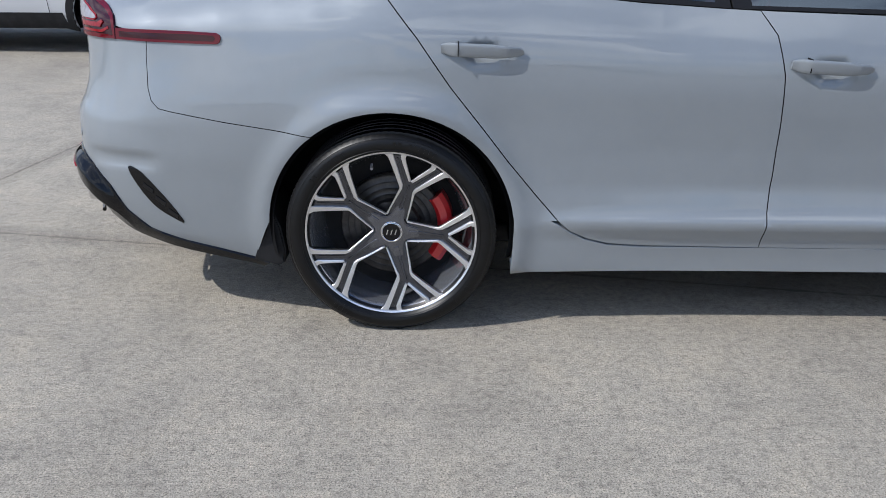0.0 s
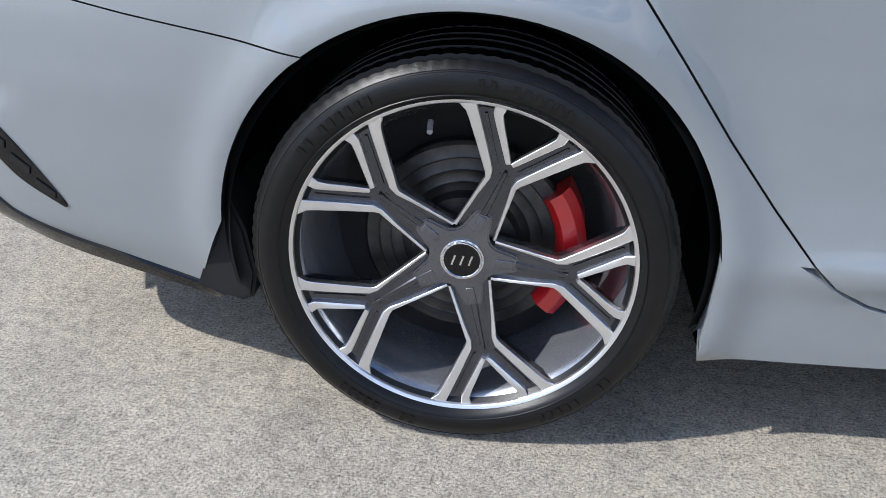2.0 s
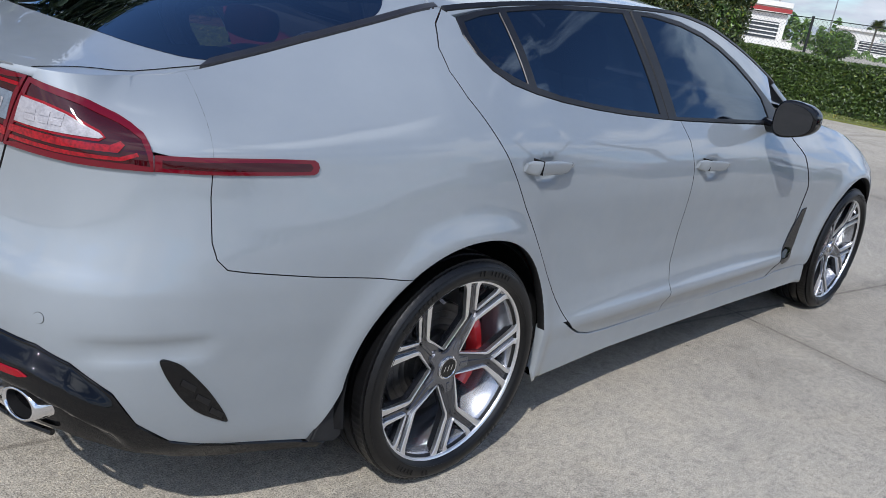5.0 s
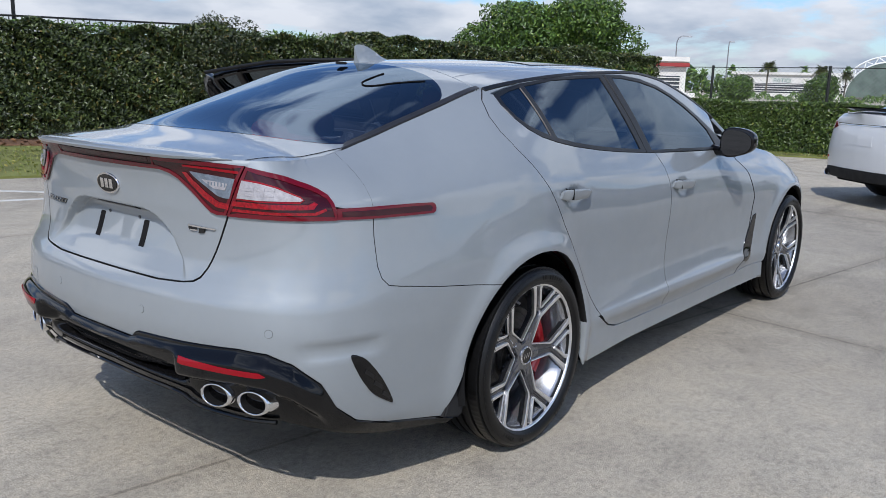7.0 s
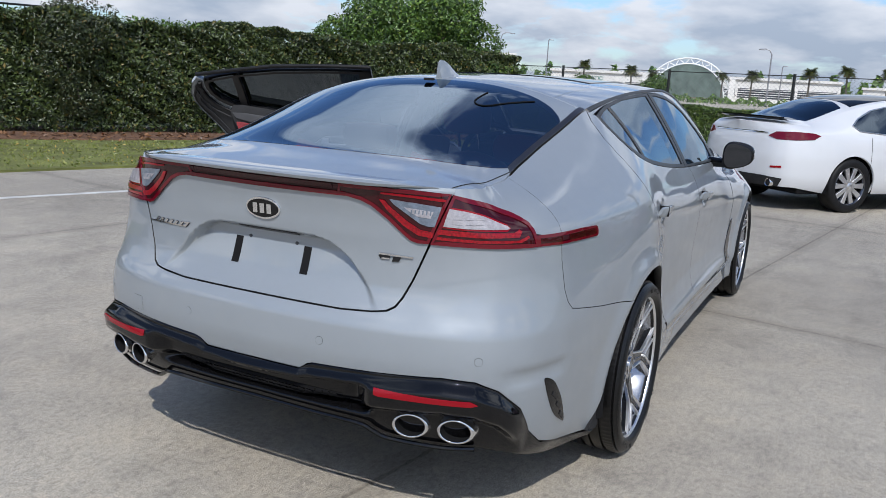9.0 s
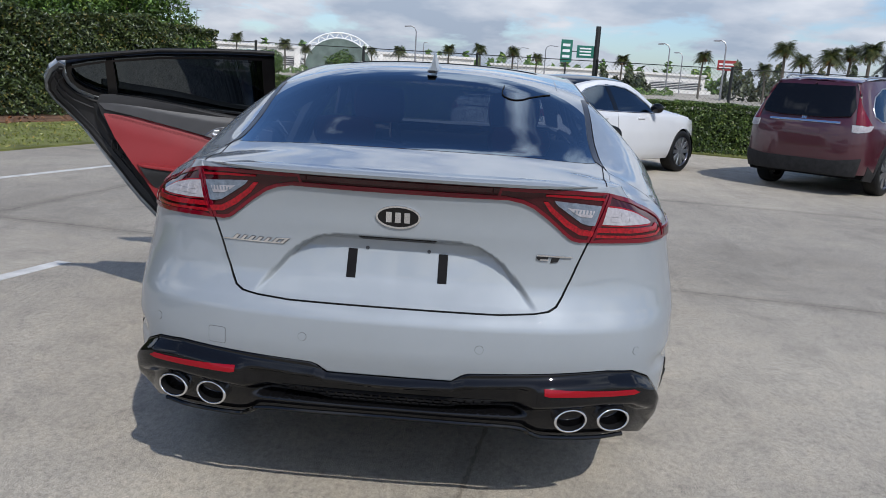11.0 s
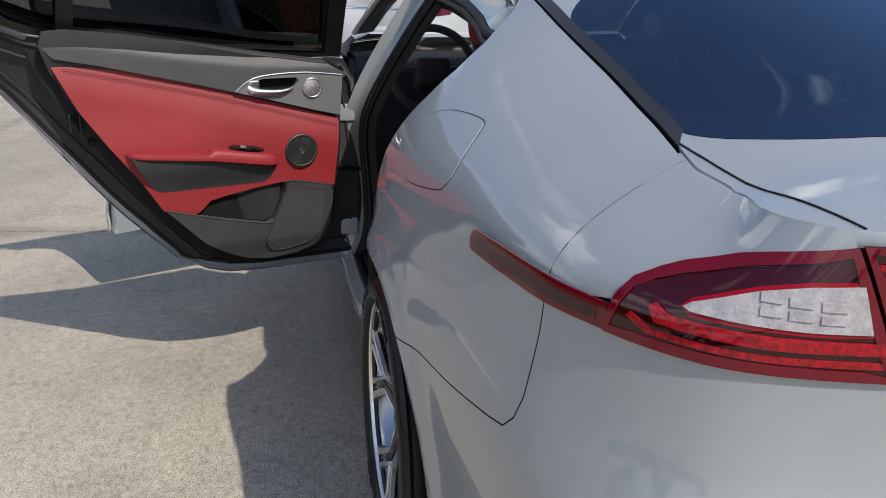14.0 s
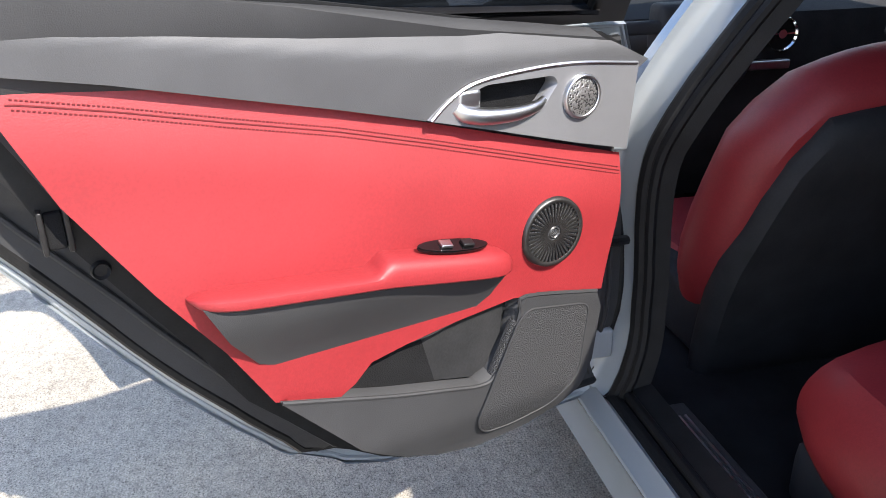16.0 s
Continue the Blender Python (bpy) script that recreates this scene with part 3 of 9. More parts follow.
FRONT_GAP = [(1.93, 0.985), (2.08, 0.945), (2.20, 0.85), (2.26, 0.70), (2.25, 0.54), (2.17, 0.36), (2.10, 0.287)]
BELT_F = [(1.93, 0.985), (1.75, 0.988), (1.4, 0.998), (1.085, 1.008)]

quarter_outline = (X((XS, 1.03)) + SEAM + arch_run(0, 0.338, A_R, 127, 12) + X((0.383, 0.378), (0.50, 0.377)) + X(*DOOR_BACK[11::-1])
                   + [(sx(x), float(top_edge(np.array([sx(x)]))[0]) - 0.001) for x in np.linspace(0.02, XS + 0.004, 26)])
bumper_outline = ([(0, 0.695), (0.30, 0.7005), (0.40, 0.7062), (0.447, 0.7132), (0.4715, 0.7265), (0.4905, 0.753), (0.5160, 0.803), (0.5610, 0.909), (0.5835, 0.965)] + X((-0.93, 0.955), (-0.80, 0.930)) + SEAM
                  + arch_run(0, 0.338, A_R, 127, 176, 14) + X((-0.40, 0.33), (-0.425, 0.275), (-0.449, 0.228), (-0.672, 0.272), (-0.80, 0.312), (-0.87, 0.37), (-0.915, 0.45)) + Y((0.755, 0.515), (0.70, 0.543), (0.62, 0.549), (0.225, 0.532), (0.205, 0.525), (0.178, 0.506), (0, 0.503)))
sill_outline = X((0.378, 0.20), (0.381, 0.30), (0.383, 0.3815), (0.50, 0.3805), (0.558, 0.342), (0.613, 0.314), (0.686, 0.295), (0.80, 0.287), (2.10, 0.283), (2.2, 0.30), (2.50, 0.30), (2.525, 0.24), (2.53, 0.20))
shoulder_outline = ([(0.596, 0.982), (0.64, 0.978)] + X((-0.93, 0.960), (-0.80, 0.936), (XS, 0.932), (XS + 0.03, 0.932), (XS + 0.03, 1.03))
                    + [(s, float(top_edge(np.array([s]))[0]) - 0.001) for s in np.linspace(sx(XS + 0.03), 0.626, 18)])
front_bumper = X((3.27, 0.20)) + [(float(ARC[-1]), 0.20), (float(ARC[-1]), 0.74)] + X((3.35, 0.72), (3.28, 0.60))
fender_outline = ([p for p in X(*[(x + 0.008, z) for x, z in FRONT_GAP[::-1]])] + [(sx(x), float(top_edge(np.array([sx(x)]))[0])) for x in np.linspace(2.35, 3.3, 16)]
                  + X((3.32, 0.70), (3.27, 0.48)) + arch_run(2.906, 0.338, A_R, 10, 184, 40) + X((2.5, 0.30), (2.2, 0.304)))

LEFT_DOORS = {}
HINGE_R, HINGE_F = Vector((1.13, 0.862, 0)), Vector((2.16, 0.885, 0))
SWING_R, SWING_F = 73.0, 66.0


RISE = 0.05                                                 # the opened rear door stands a little higher on its slanted hinges


def raised(q):
    return flank(q) + (0, 0, RISE)


def swing(hinge, degrees):
    return Matrix.Translation(hinge) @ Matrix.Rotation(radians(-degrees), 4, "Z") @ Matrix.Translation(-hinge)


# edge=RUBBER blackens the folded edges, standing in for shade in the panel gaps.
for left in (False, True):
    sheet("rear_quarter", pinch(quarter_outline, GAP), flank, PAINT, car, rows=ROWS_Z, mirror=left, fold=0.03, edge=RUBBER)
    sheet("rear_shoulder", shoulder_outline, flank, PAINT, car, rows=ROWS_Z, mirror=left, lift=-0.0006)
    if left:                                                # the sill stands higher inside the door opening
        sill_outline = X((0.378, 0.20), (0.381, 0.30), (0.383, 0.3815), (0.50, 0.3805), (0.56, 0.352), (0.62, 0.343), (0.80, 0.340), (2.10, 0.338), (2.2, 0.32), (2.50, 0.30), (2.525, 0.24), (2.53, 0.20))
    sheet("side_sill", pinch(sill_outline, GAP), flank, PAINT, car, rows=np.arange(0.19, 0.40, 0.012), mirror=left, fold=0.05)
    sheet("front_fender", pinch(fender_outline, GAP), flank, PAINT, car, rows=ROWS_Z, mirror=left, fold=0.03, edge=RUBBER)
    sheet("front_bumper", pinch(front_bumper, GAP), flank, PAINT, car, rows=np.arange(0.2, 0.76, 0.03), mirror=left)

    # rear door
    outer = X(*DOOR_BACK) + X(*B_GAP) + X(*BELT_R[1:])
    surf = raised if left else flank
    if left:
        left_skin = outer
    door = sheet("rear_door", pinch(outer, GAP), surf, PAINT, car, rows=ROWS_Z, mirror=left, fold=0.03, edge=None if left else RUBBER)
    pane_q = X((0.255, 1.282), (0.17, 1.268), (0.088, 1.248), (0.078, 1.215), (0.09, 1.178), (0.128, 1.148), (0.19, 1.124), (0.248, 1.108))
    pane_r = X((0.285, 1.287), (0.5, 1.313), (0.75, 1.327), (0.885, 1.332), (0.955, 1.028), (0.75, 1.042), (0.57, 1.058), (0.40, 1.079), (0.285, 1.100))
    frame_r = X(*BELT_R[1:]) + X(*DLO_TOP[1:6]) + X((0.918, 1.343), (1.0, 1.013))
    if left:                                                # the open door shows its pillar cover
        frame_r = X(*BELT_R[1:]) + X(*DLO_TOP[1:]) + X((1.05, 1.345), (1.075, 1.012))
        pane_r = X((0.285, 1.287), (0.5, 1.313), (0.75, 1.327), (0.885, 1.332), (0.99, 1.332), (1.02, 1.025), (0.75, 1.042), (0.57, 1.058), (0.40, 1.079), (0.285, 1.100))
        left_panes, left_frame = (pane_q, pane_r), frame_r
    sheet("window_frame", pinch(frame_r, 0.001), surf, TRIM, door, lift=0.0015, rows=ROWS_Z, mirror=left, holes=[densify(pane_q, 0.02), densify(pane_r, 0.02)])
    for pane in (pane_q, pane_r):
        g = sheet("window_pane", pane, surf, GLASS_DARK, door, lift=-0.002, rows=ROWS_Z, fold=0, mirror=left)
    # front door
    outer = X(*[(x + 0.0, z) for x, z in B_GAP[::-1]]) + X((1.4, 0.284)) + X(*FRONT_GAP[::-1]) + X(*BELT_F[1:3])
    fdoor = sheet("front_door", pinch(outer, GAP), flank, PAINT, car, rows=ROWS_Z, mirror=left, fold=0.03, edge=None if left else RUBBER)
    pane_f = X((0.985, 1.334), (1.08, 1.333), (1.25, 1.318), (1.40, 1.292), (1.53, 1.253), (1.65, 1.205), (1.76, 1.145), (1.84, 1.085), (1.87, 1.0), (1.4, 1.012), (1.06, 1.02))
    frame_f = X((0.935, 1.344), (1.08, 1.346), (1.25, 1.332), (1.42, 1.303), (1.56, 1.262), (1.69, 1.21), (1.83, 1.135), (1.95, 1.06), (2.0, 1.0), (1.93, 0.986), (1.4, 0.999), (1.085, 1.009), (1.005, 1.012))
    sheet("window_frame", pinch(frame_f, 0.001), flank, TRIM, fdoor, lift=0.0015, rows=ROWS_Z, mirror=left, holes=[densify(pane_f, 0.02)])
    sheet("window_pane", pane_f, flank, GLASS_DARK, fdoor, lift=-0.002, rows=ROWS_Z, fold=0, mirror=left)
    if left:
        door.matrix_basis = swing(HINGE_R, SWING_R)
        fdoor.matrix_basis = swing(HINGE_F, SWING_F)
    LEFT_DOORS[left] = (door, fdoor)
    # dark moulding under the roof edge, and the roof side itself
    rail = X(*[(x, z + 0.003) for x, z in DLO_TOP[1:]]) + X((1.08, 1.349), (1.25, 1.335), (1.42, 1.306), (1.56, 1.265), (1.69, 1.213), (1.83, 1.138), (1.95, 1.063))
    upper = [(sx(x), float(top_edge(np.array([sx(x)]))[0]) - 0.012) for x in np.linspace(2.03, 0.05, 40)]
    sheet("roof_side", X((0.05, 1.259)) + rail + upper, flank, PAINT, car, rows=ROWS_Z, mirror=left)
    upper2 = [(sx(x), float(top_edge(np.array([sx(x)]))[0]) - 0.010) for x in np.linspace(0.04, 2.1, 40)]
    upper3 = [(sx(x), float(top_edge(np.array([sx(x)]))[0])) for x in np.linspace(2.1, 0.04, 40)]
    sheet("roof_moulding", upper2 + upper3, flank, TRIM, car, lift=0.003, rows=ROWS_Z, mirror=left)

# tail, both halves in one panel
def both(outline):
    """An outline of one half, from the middle outwards and back, made whole."""
    return list(outline) + [(-s, z) for s, z in outline[::-1] if s > 1e-6]


bump_all = both(bumper_outline[1:-1])
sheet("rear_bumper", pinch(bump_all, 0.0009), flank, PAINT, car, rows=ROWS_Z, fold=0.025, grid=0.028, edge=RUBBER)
hatch_low = [(0.30, 0.703), (0.40, 0.7087), (0.443, 0.716), (0.467, 0.729), (0.486, 0.755), (0.5115, 0.804), (0.5565, 0.911), (0.606, 1.034), (0.30, 1.042), (0.001, 1.043)]
hatch_face = hatch_low[:-1] + [(-s, z) for s, z in hatch_low[-2::-1]]
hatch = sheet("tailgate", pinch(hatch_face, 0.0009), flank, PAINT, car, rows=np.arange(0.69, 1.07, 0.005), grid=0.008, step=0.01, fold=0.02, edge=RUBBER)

# upper side
tail_edge = edge_run(-1.112, 0.012, 90)
tail_edge = [(-1.103, -0.11)] + list(tail_edge)[1:]
tailgate_top = [(x, y) for x, y in tail_edge] + [(0.028, -0.4), (0.035, 0.0), (0.028, 0.4)] + [(x, -y) for x, y in tail_edge[::-1]]
glass_half = [(-0.80, 0.0), (-0.79, -0.2), (-0.745, -0.42), (-0.69, -0.535)] + edge_run(-0.632, -0.17, 14, 0.021) + [(-0.125, -0.563), (-0.075, -0.50), (-0.04, -0.40), (-0.018, -0.22), (-0.010, 0)]
glass_half = [tuple(p) for p in spline(glass_half, 4)]
rear_glass = glass_half + [(x, -y) for x, y in glass_half[-2:0:-1]]
sheet("tailgate_frame", pinch(tailgate_top, 0.0015), over, PAINT, hatch, holes=[densify(rear_glass, 0.02)], fold=0.02)
sheet("rear_glass", rear_glass, over, GLASS_REAR, hatch, lift=0.001, fold=0)
for sgn in (-1, 1):
    strip = edge_run(-0.655, 0.03, 40, 0.001)
    strip2 = edge_run(0.03, -0.62, 40, 0.020)
    poly = [(x, y * -sgn) for x, y in strip + strip2]
    sheet("tailgate_moulding", poly, over, MOULD, hatch, lift=0.003)
    e0, e1 = float(np.interp(-0.64, EDGE_X, EDGE_Y)), 0.579
    run = [(x, -min(float(np.interp(x, EDGE_X, EDGE_Y)) - 0.0005, e0 + (e1 - e0) * (-0.64 - x) / 0.348)) for x in np.linspace(-0.64, -0.988, 30)]
    poly = [(x, y * -sgn) for x, y in run + [(x, y + 0.0024) for x, y in run[::-1]]]
    # Dark strip laid over the paint, in place of shade in the shut line.
    sheet("tailgate_gap", poly, over, CARPET, hatch, lift=0.0016, fold=0.001)
roof_half = [(0.042, 0.0), (0.036, -0.4), (0.024, -0.49)] + [(0.5, -0.505), (1.0, -0.505), (1.5, -0.49), (1.60, -0.3), (1.64, 0)]
roof = sheet("roof", pinch(roof_half + [(x, -y) for x, y in roof_half[-2:0:-1]], 0.001), over, PAINT, car)
for sgn in (-1, 1):
    r_in = [(0.024, -0.494), (0.5, -0.509), (1.0, -0.509), (1.5, -0.494), (1.6, -0.49)]
    r_out = edge_run(2.3, 0.018, 50)
    poly = [(x, y * -sgn) for x, y in r_in + [(2.3, -0.62)] + r_out]
    sheet("roof_rail", pinch(poly, 0.001), over, PAINT, car)
sheet("sunroof", [(0.62, -0.44), (1.42, -0.43), (1.42, 0.43), (0.62, 0.44)], over, PIANO, roof, "black glass sunroof panel", lift=0.003)
wind = [(1.64, 0), (1.60, -0.3), (1.56, -0.48), (2.28, -0.60), (2.42, -0.35), (2.46, 0)]
sheet("windscreen", wind + [(x, -y) for x, y in wind[-2:0:-1]], over, GLASS, car, fold=0)
hood = [(2.47, 0), (2.43, -0.35), (2.32, -0.64)] + edge_run(2.4, 3.66, 30, 0.004)
sheet("bonnet", pinch(hood + [(x, -y) for x, y in hood[-1:0:-1]], 0.002), over, PAINT, car)

# ---- wheels ----


def face_level(r):
    """How deep the spokes' face lies, outwards negative: the face sinks towards the hub."""
    return -0.071 - 0.033 * max(0.0, (r - 0.06) / 0.20) ** 0.85


STEM_EDGE = [(0.0485, 0.0352), (0.082, 0.0316), (0.115, 0.0282), (0.147, 0.0250)]
ARM_OUTER = [(0.147, 0.0250), (0.155, 0.0292), (0.190, 0.0565), (0.222, 0.0818), (0.234, 0.0925), (0.240, 0.1062)]
ARM_INNER = [(0.183, 0.0), (0.190, 0.0042), (0.213, 0.0190), (0.236, 0.0340), (0.2485, 0.0412), (0.2592, 0.0400)]


def turned(p, c):
    a = radians(c)
    return (p[0] * math.cos(a) - p[1] * math.sin(a), p[0] * math.sin(a) + p[1] * math.cos(a))


def face_vert(bm, p, deep):
    return bm.verts.new((p[0], face_level(math.hypot(*p)) + deep, p[1]))


def rail(bm, path, widths, side, c, flip):
    """A machined rail along a spoke's edge: path outwards, its width laid to one side."""
    k = len(path)
    rows = []
    for i, (p, w) in enumerate(zip(path, widths)):
        a, b = path[max(0, i - 1)], path[min(k - 1, i + 1)]
        d = Vector((b[0] - a[0], b[1] - a[1])).normalized()
        n = Vector((d.y, -d.x)) * side
        row = []
        for off, deep in ((0.0, 0.012), (0.0, 0.0008), (0.0009, 0.0), (w - 0.0012, 0.0), (w, 0.0010), (w + 0.0010, 0.012)):
            q = (p[0] + n.x * off, (p[1] + n.y * off) * flip)
            row.append(face_vert(bm, turned(q, c), deep))
        rows.append(row)
    for r0, r1 in zip(rows, rows[1:]):
        for j in range(5):
            bm.faces.new((r0[j], r0[j + 1], r1[j + 1], r1[j]))
    bm.faces.new(rows[0])
    bm.faces.new(rows[-1][::-1])


def ridge(bm, path, widths, c, deep=0.004, high=0.0022):
    """A low rounded ridge on a spoke's dark face."""
    rows = []
    for i, (p, w) in enumerate(zip(path, widths)):
        a, b = path[max(0, i - 1)], path[min(len(path) - 1, i + 1)]
        d = Vector((b[0] - a[0], b[1] - a[1])).normalized()
        rows.append([face_vert(bm, turned((p[0] + d.y * o * w, p[1] - d.x * o * w), c), deep - h * high) for o, h in ((-0.5, -0.3), (-0.3, 1), (0.3, 1), (0.5, -0.3))])
    for r0, r1 in zip(rows, rows[1:]):
        for j in range(3):
            bm.faces.new((r0[j], r0[j + 1], r1[j + 1], r1[j]))


def spoke_core(bm, c):
    """The dark forked body of a spoke, with deep flanks."""
    def P(q, flip=1, deep=0.0085):
        return face_vert(bm, turned((q[0], q[1] * flip), c), deep)
    mids = [P((q[0], 0), 1, 0.0025) for q in STEM_EDGE] + [P(ARM_INNER[0])]
    for flip in (1, -1):
        def face(*v):
            bm.faces.new(v)
        stem = [P(q, flip) for q in STEM_EDGE]
        for i in range(3):
            face(stem[i], stem[i + 1], mids[i + 1], mids[i])
        face(stem[3], mids[4], mids[3])
        out = [stem[3]] + [P(q, flip) for q in ARM_OUTER[1:]]
        inn = [mids[4]] + [P(q, flip) for q in ARM_INNER[1:]]
        for i in range(5):
            face(out[i], out[i + 1], inn[i + 1], inn[i])
        for edge, pts, tuck in ((stem[:3] + out, STEM_EDGE[:3] + ARM_OUTER, 1), (inn, ARM_INNER, -1)):
            low = []
            for q in pts:
                w = turned((q[0], max(0.0, q[1] - 0.004 * tuck) * flip if tuck > 0 else (q[1] + 0.004) * flip), c)
                low.append(face_vert(bm, w, 0.034))
            for i in range(len(edge) - 1):
                face(edge[i], edge[i + 1], low[i + 1], low[i])


def build_wheel(parent, at, turn, caliper_side):
    """A wheel with its tyre, rim, five forked spokes, cap and brake; its outer face looks to -y."""
    w = part("wheel", bmesh.new(), GUNMETAL, parent, "gunmetal alloy wheel with machined faces")
    w.matrix_basis = at
    bm = bmesh.new()                                        # tyre
    prof = [(0.256, -0.095), (0.2675, -0.108), (0.2735, -0.118), (0.281, -0.1245), (0.294, -0.127), (0.307, -0.1245), (0.317, -0.117), (0.3245, -0.108)]
    tread = []
    for lo, hi in ((-0.102, -0.066), (-0.057, -0.022), (-0.013, 0.013), (0.022, 0.057), (0.066, 0.102)):
        tread += [(0.322, lo - 0.0005), (0.3305, lo + 0.001), (0.3315, (lo + hi) / 2), (0.3305, hi - 0.001), (0.322, hi + 0.0005)]
    prof = prof + tread + [(r, -h) for r, h in prof[::-1]]
    rings = lathe(bm, prof, 288, closed=False)
    n0 = len(prof)
    for i, ring in enumerate(rings):                        # sipes across the shoulder blocks
        if i % 3 == 0:
            for j in list(range(7, 13)) + list(range(n0 - 13, n0 - 7)):
                v = ring[j]
                k = 1 - 0.0018 / math.hypot(v.co.x, v.co.z)
                v.co.x *= k
                v.co.z *= k
    part("tyre", bm, TYRE, w, "black road tyre")
    bm = bmesh.new()                                        # raised ribs and letters on the sidewall
    for r in (0.3135, 0.279):
        lathe(bm, [(r - 0.001, -0.123 if r > 0.3 else -0.1255), (r, -0.1265 if r < 0.3 else -0.1225), (r + 0.001, -0.123 if r > 0.3 else -0.1255)], 96)
    rnd = random.Random(4)
    for a0 in (62, 118, 232, 300):
        for k in range(9):
            if rnd.random() < 0.85:
                a = radians(a0 + k * 3.1)
                c, s_ = math.cos(a), math.sin(a)
                m = Matrix(((c, 0, -s_, 0.297 * c), (0, 1, 0, -0.1282), (s_, 0, c, 0.297 * s_), (0, 0, 0, 1)))
                box(bm, -0.0075, 0.0075, -0.0006, 0.001, -0.004, 0.004, 0, m)
    part("sidewall_lettering", bm, TYRE, w)
    bm = bmesh.new()                                        # rim barrel
    lathe(bm, [(0.256, -0.112), (0.2585, -0.108), (0.256, -0.100), (0.247, -0.094), (0.239, -0.078), (0.228, -0.045), (0.216, -0.005), (0.210, 0.030), (0.222, 0.08)], 96)
    part("rim", bm, RIM_GREY, w)
    bm = bmesh.new()                                        # machined lip
    lathe(bm, [(0.2580, -0.1045), (0.2578, -0.1095), (0.2566, -0.1110), (0.2510, -0.1085), (0.2500, -0.1070), (0.2490, -0.096)], 120)
    part("rim_lip", bm, MACHINED, w, "bright machined rim lip")
    for k in range(5):
        c = turn + 72 * k
        bm = bmesh.new()
        spoke_core(bm, c)
        ridge(bm, [(0.078, 0.0), (0.12, 0.0), (0.166, 0.0)], (0.013, 0.010, 0.006), c, 0.003)
        for q in (-1, 1):
            ridge(bm, [(0.074, q * 0.0165), (0.115, q * 0.0135), (0.160, q * 0.0065)], (0.006, 0.005, 0.003), c, 0.007)
            ridge(bm, [(0.172, q * 0.0165), (0.205, q * 0.0400), (0.240, q * 0.0640)], (0.004, 0.005, 0.006), c, 0.0085, 0.003)
        bmesh.ops.recalc_face_normals(bm, faces=bm.faces[:])
        part("spoke", bm, GUNMETAL, w)
        bm = bmesh.new()
        for q in (-1, 1):
            rail(bm, STEM_EDGE[:3] + ARM_OUTER, (0.0048, 0.0047, 0.0053, 0.0078, 0.0115, 0.0142, 0.0160, 0.0182, 0.0225), 1, c, q)
            rail(bm, ARM_INNER, (0.0072, 0.0082, 0.0098, 0.0116, 0.0138, 0.0180), -1, c, q)
        bmesh.ops.recalc_face_normals(bm, faces=bm.faces[:])
        part("spoke_face", bm, MACHINED, w, "bright machined spoke edges")
    bm = bmesh.new()                                        # star-shaped hub cover
    star = []
    for k in range(5):
        for a, r in ((-24, 0.056), (-11.5, 0.080), (-8.5, 0.088), (8.5, 0.088), (11.5, 0.080), (24, 0.056), (36, 0.052)):
            star.append(turned((r, 0), turn + 72 * k + a))
    prism(bm, round_corners(star, 0.006, 3), -0.0765, -0.02, "Y", 0.003)
    for k in range(5):
        a = radians(turn + 72 * k)
        c, s_ = math.cos(a), math.sin(a)
        m = Matrix(((c, 0, -s_, 0.066 * c), (0, 1, 0, -0.0765), (s_, 0, c, 0.066 * s_), (0, 0, 0, 1)))
        box(bm, -0.013, 0.015, -0.0022, 0.002, -0.0065, 0.0065, 0.0016, m)
    part("hub_cover", bm, HUB_GREY, w)
    bm = bmesh.new()
    lathe(bm, [(0.0, -0.0815), (0.0285, -0.0815), (0.0295, -0.079), (0.0295, -0.06)], 48)
    part("hub_cap", bm, PIANO, w)
    bm = bmesh.new()
    lathe(bm, [(0.0285, -0.0820), (0.0297, -0.0832), (0.0312, -0.0828), (0.0320, -0.0805), (0.0345, -0.0795), (0.0350, -0.06)], 48)
    for k in range(18):                                     # notches round the ring
        a = math.tau * k / 18
        c, s_ = math.cos(a), math.sin(a)
        box(bm, 0.0318, 0.0338, -0.0812, -0.078, -0.0028, 0.0028, 0, Matrix(((c, 0, -s_, 0), (0, 1, 0, 0), (s_, 0, c, 0), (0, 0, 0, 1))))
    part("cap_ring", bm, CHROME, w, "chrome cap ring")
    bm = bmesh.new()                                        # plain strokes for the badge
    for ox in (-0.0135, 0.0, 0.0135):
        prism(bm, [turned(q, turn + 112) for q in ((ox - 0.0042, -0.0085), (ox - 0.0012, -0.0085), (ox + 0.0042, 0.0085), (ox + 0.0012, 0.0085))], -0.0825, -0.080, "Y")
    part("cap_mark", bm, CHROME, w)
    bm = bmesh.new()                                        # brake disc
    lathe(bm, [(0.05, -0.03), (0.085, -0.032), (0.09, -0.012), (0.103, -0.0115), (0.105, -0.0128), (0.107, -0.0113), (0.123, -0.011), (0.125, -0.0124), (0.127, -0.011), (0.143, -0.0105), (0.145, -0.012), (0.147, -0.0105), (0.165, -0.010), (0.170, -0.004), (0.170, 0.014), (0.16, 0.018)], 72)
    part("brake_disc", bm, STEEL, w, "worn steel brake disc")
    bm = bmesh.new()                                        # caliper
    ring = []
    for i in range(19):
        a = radians(caliper_side - 40 + 74 * i / 18)
        b = 1 - 0.15 * abs(i - 9) / 9
        ring.append([bm.verts.new((r * math.cos(a), h, r * math.sin(a))) for r, h in ((0.143, -0.006), (0.147, -0.028 * b), (0.158, -0.040 * b), (0.180, -0.040 * b), (0.194, -0.026 * b), (0.197, 0.02), (0.143, 0.02))])
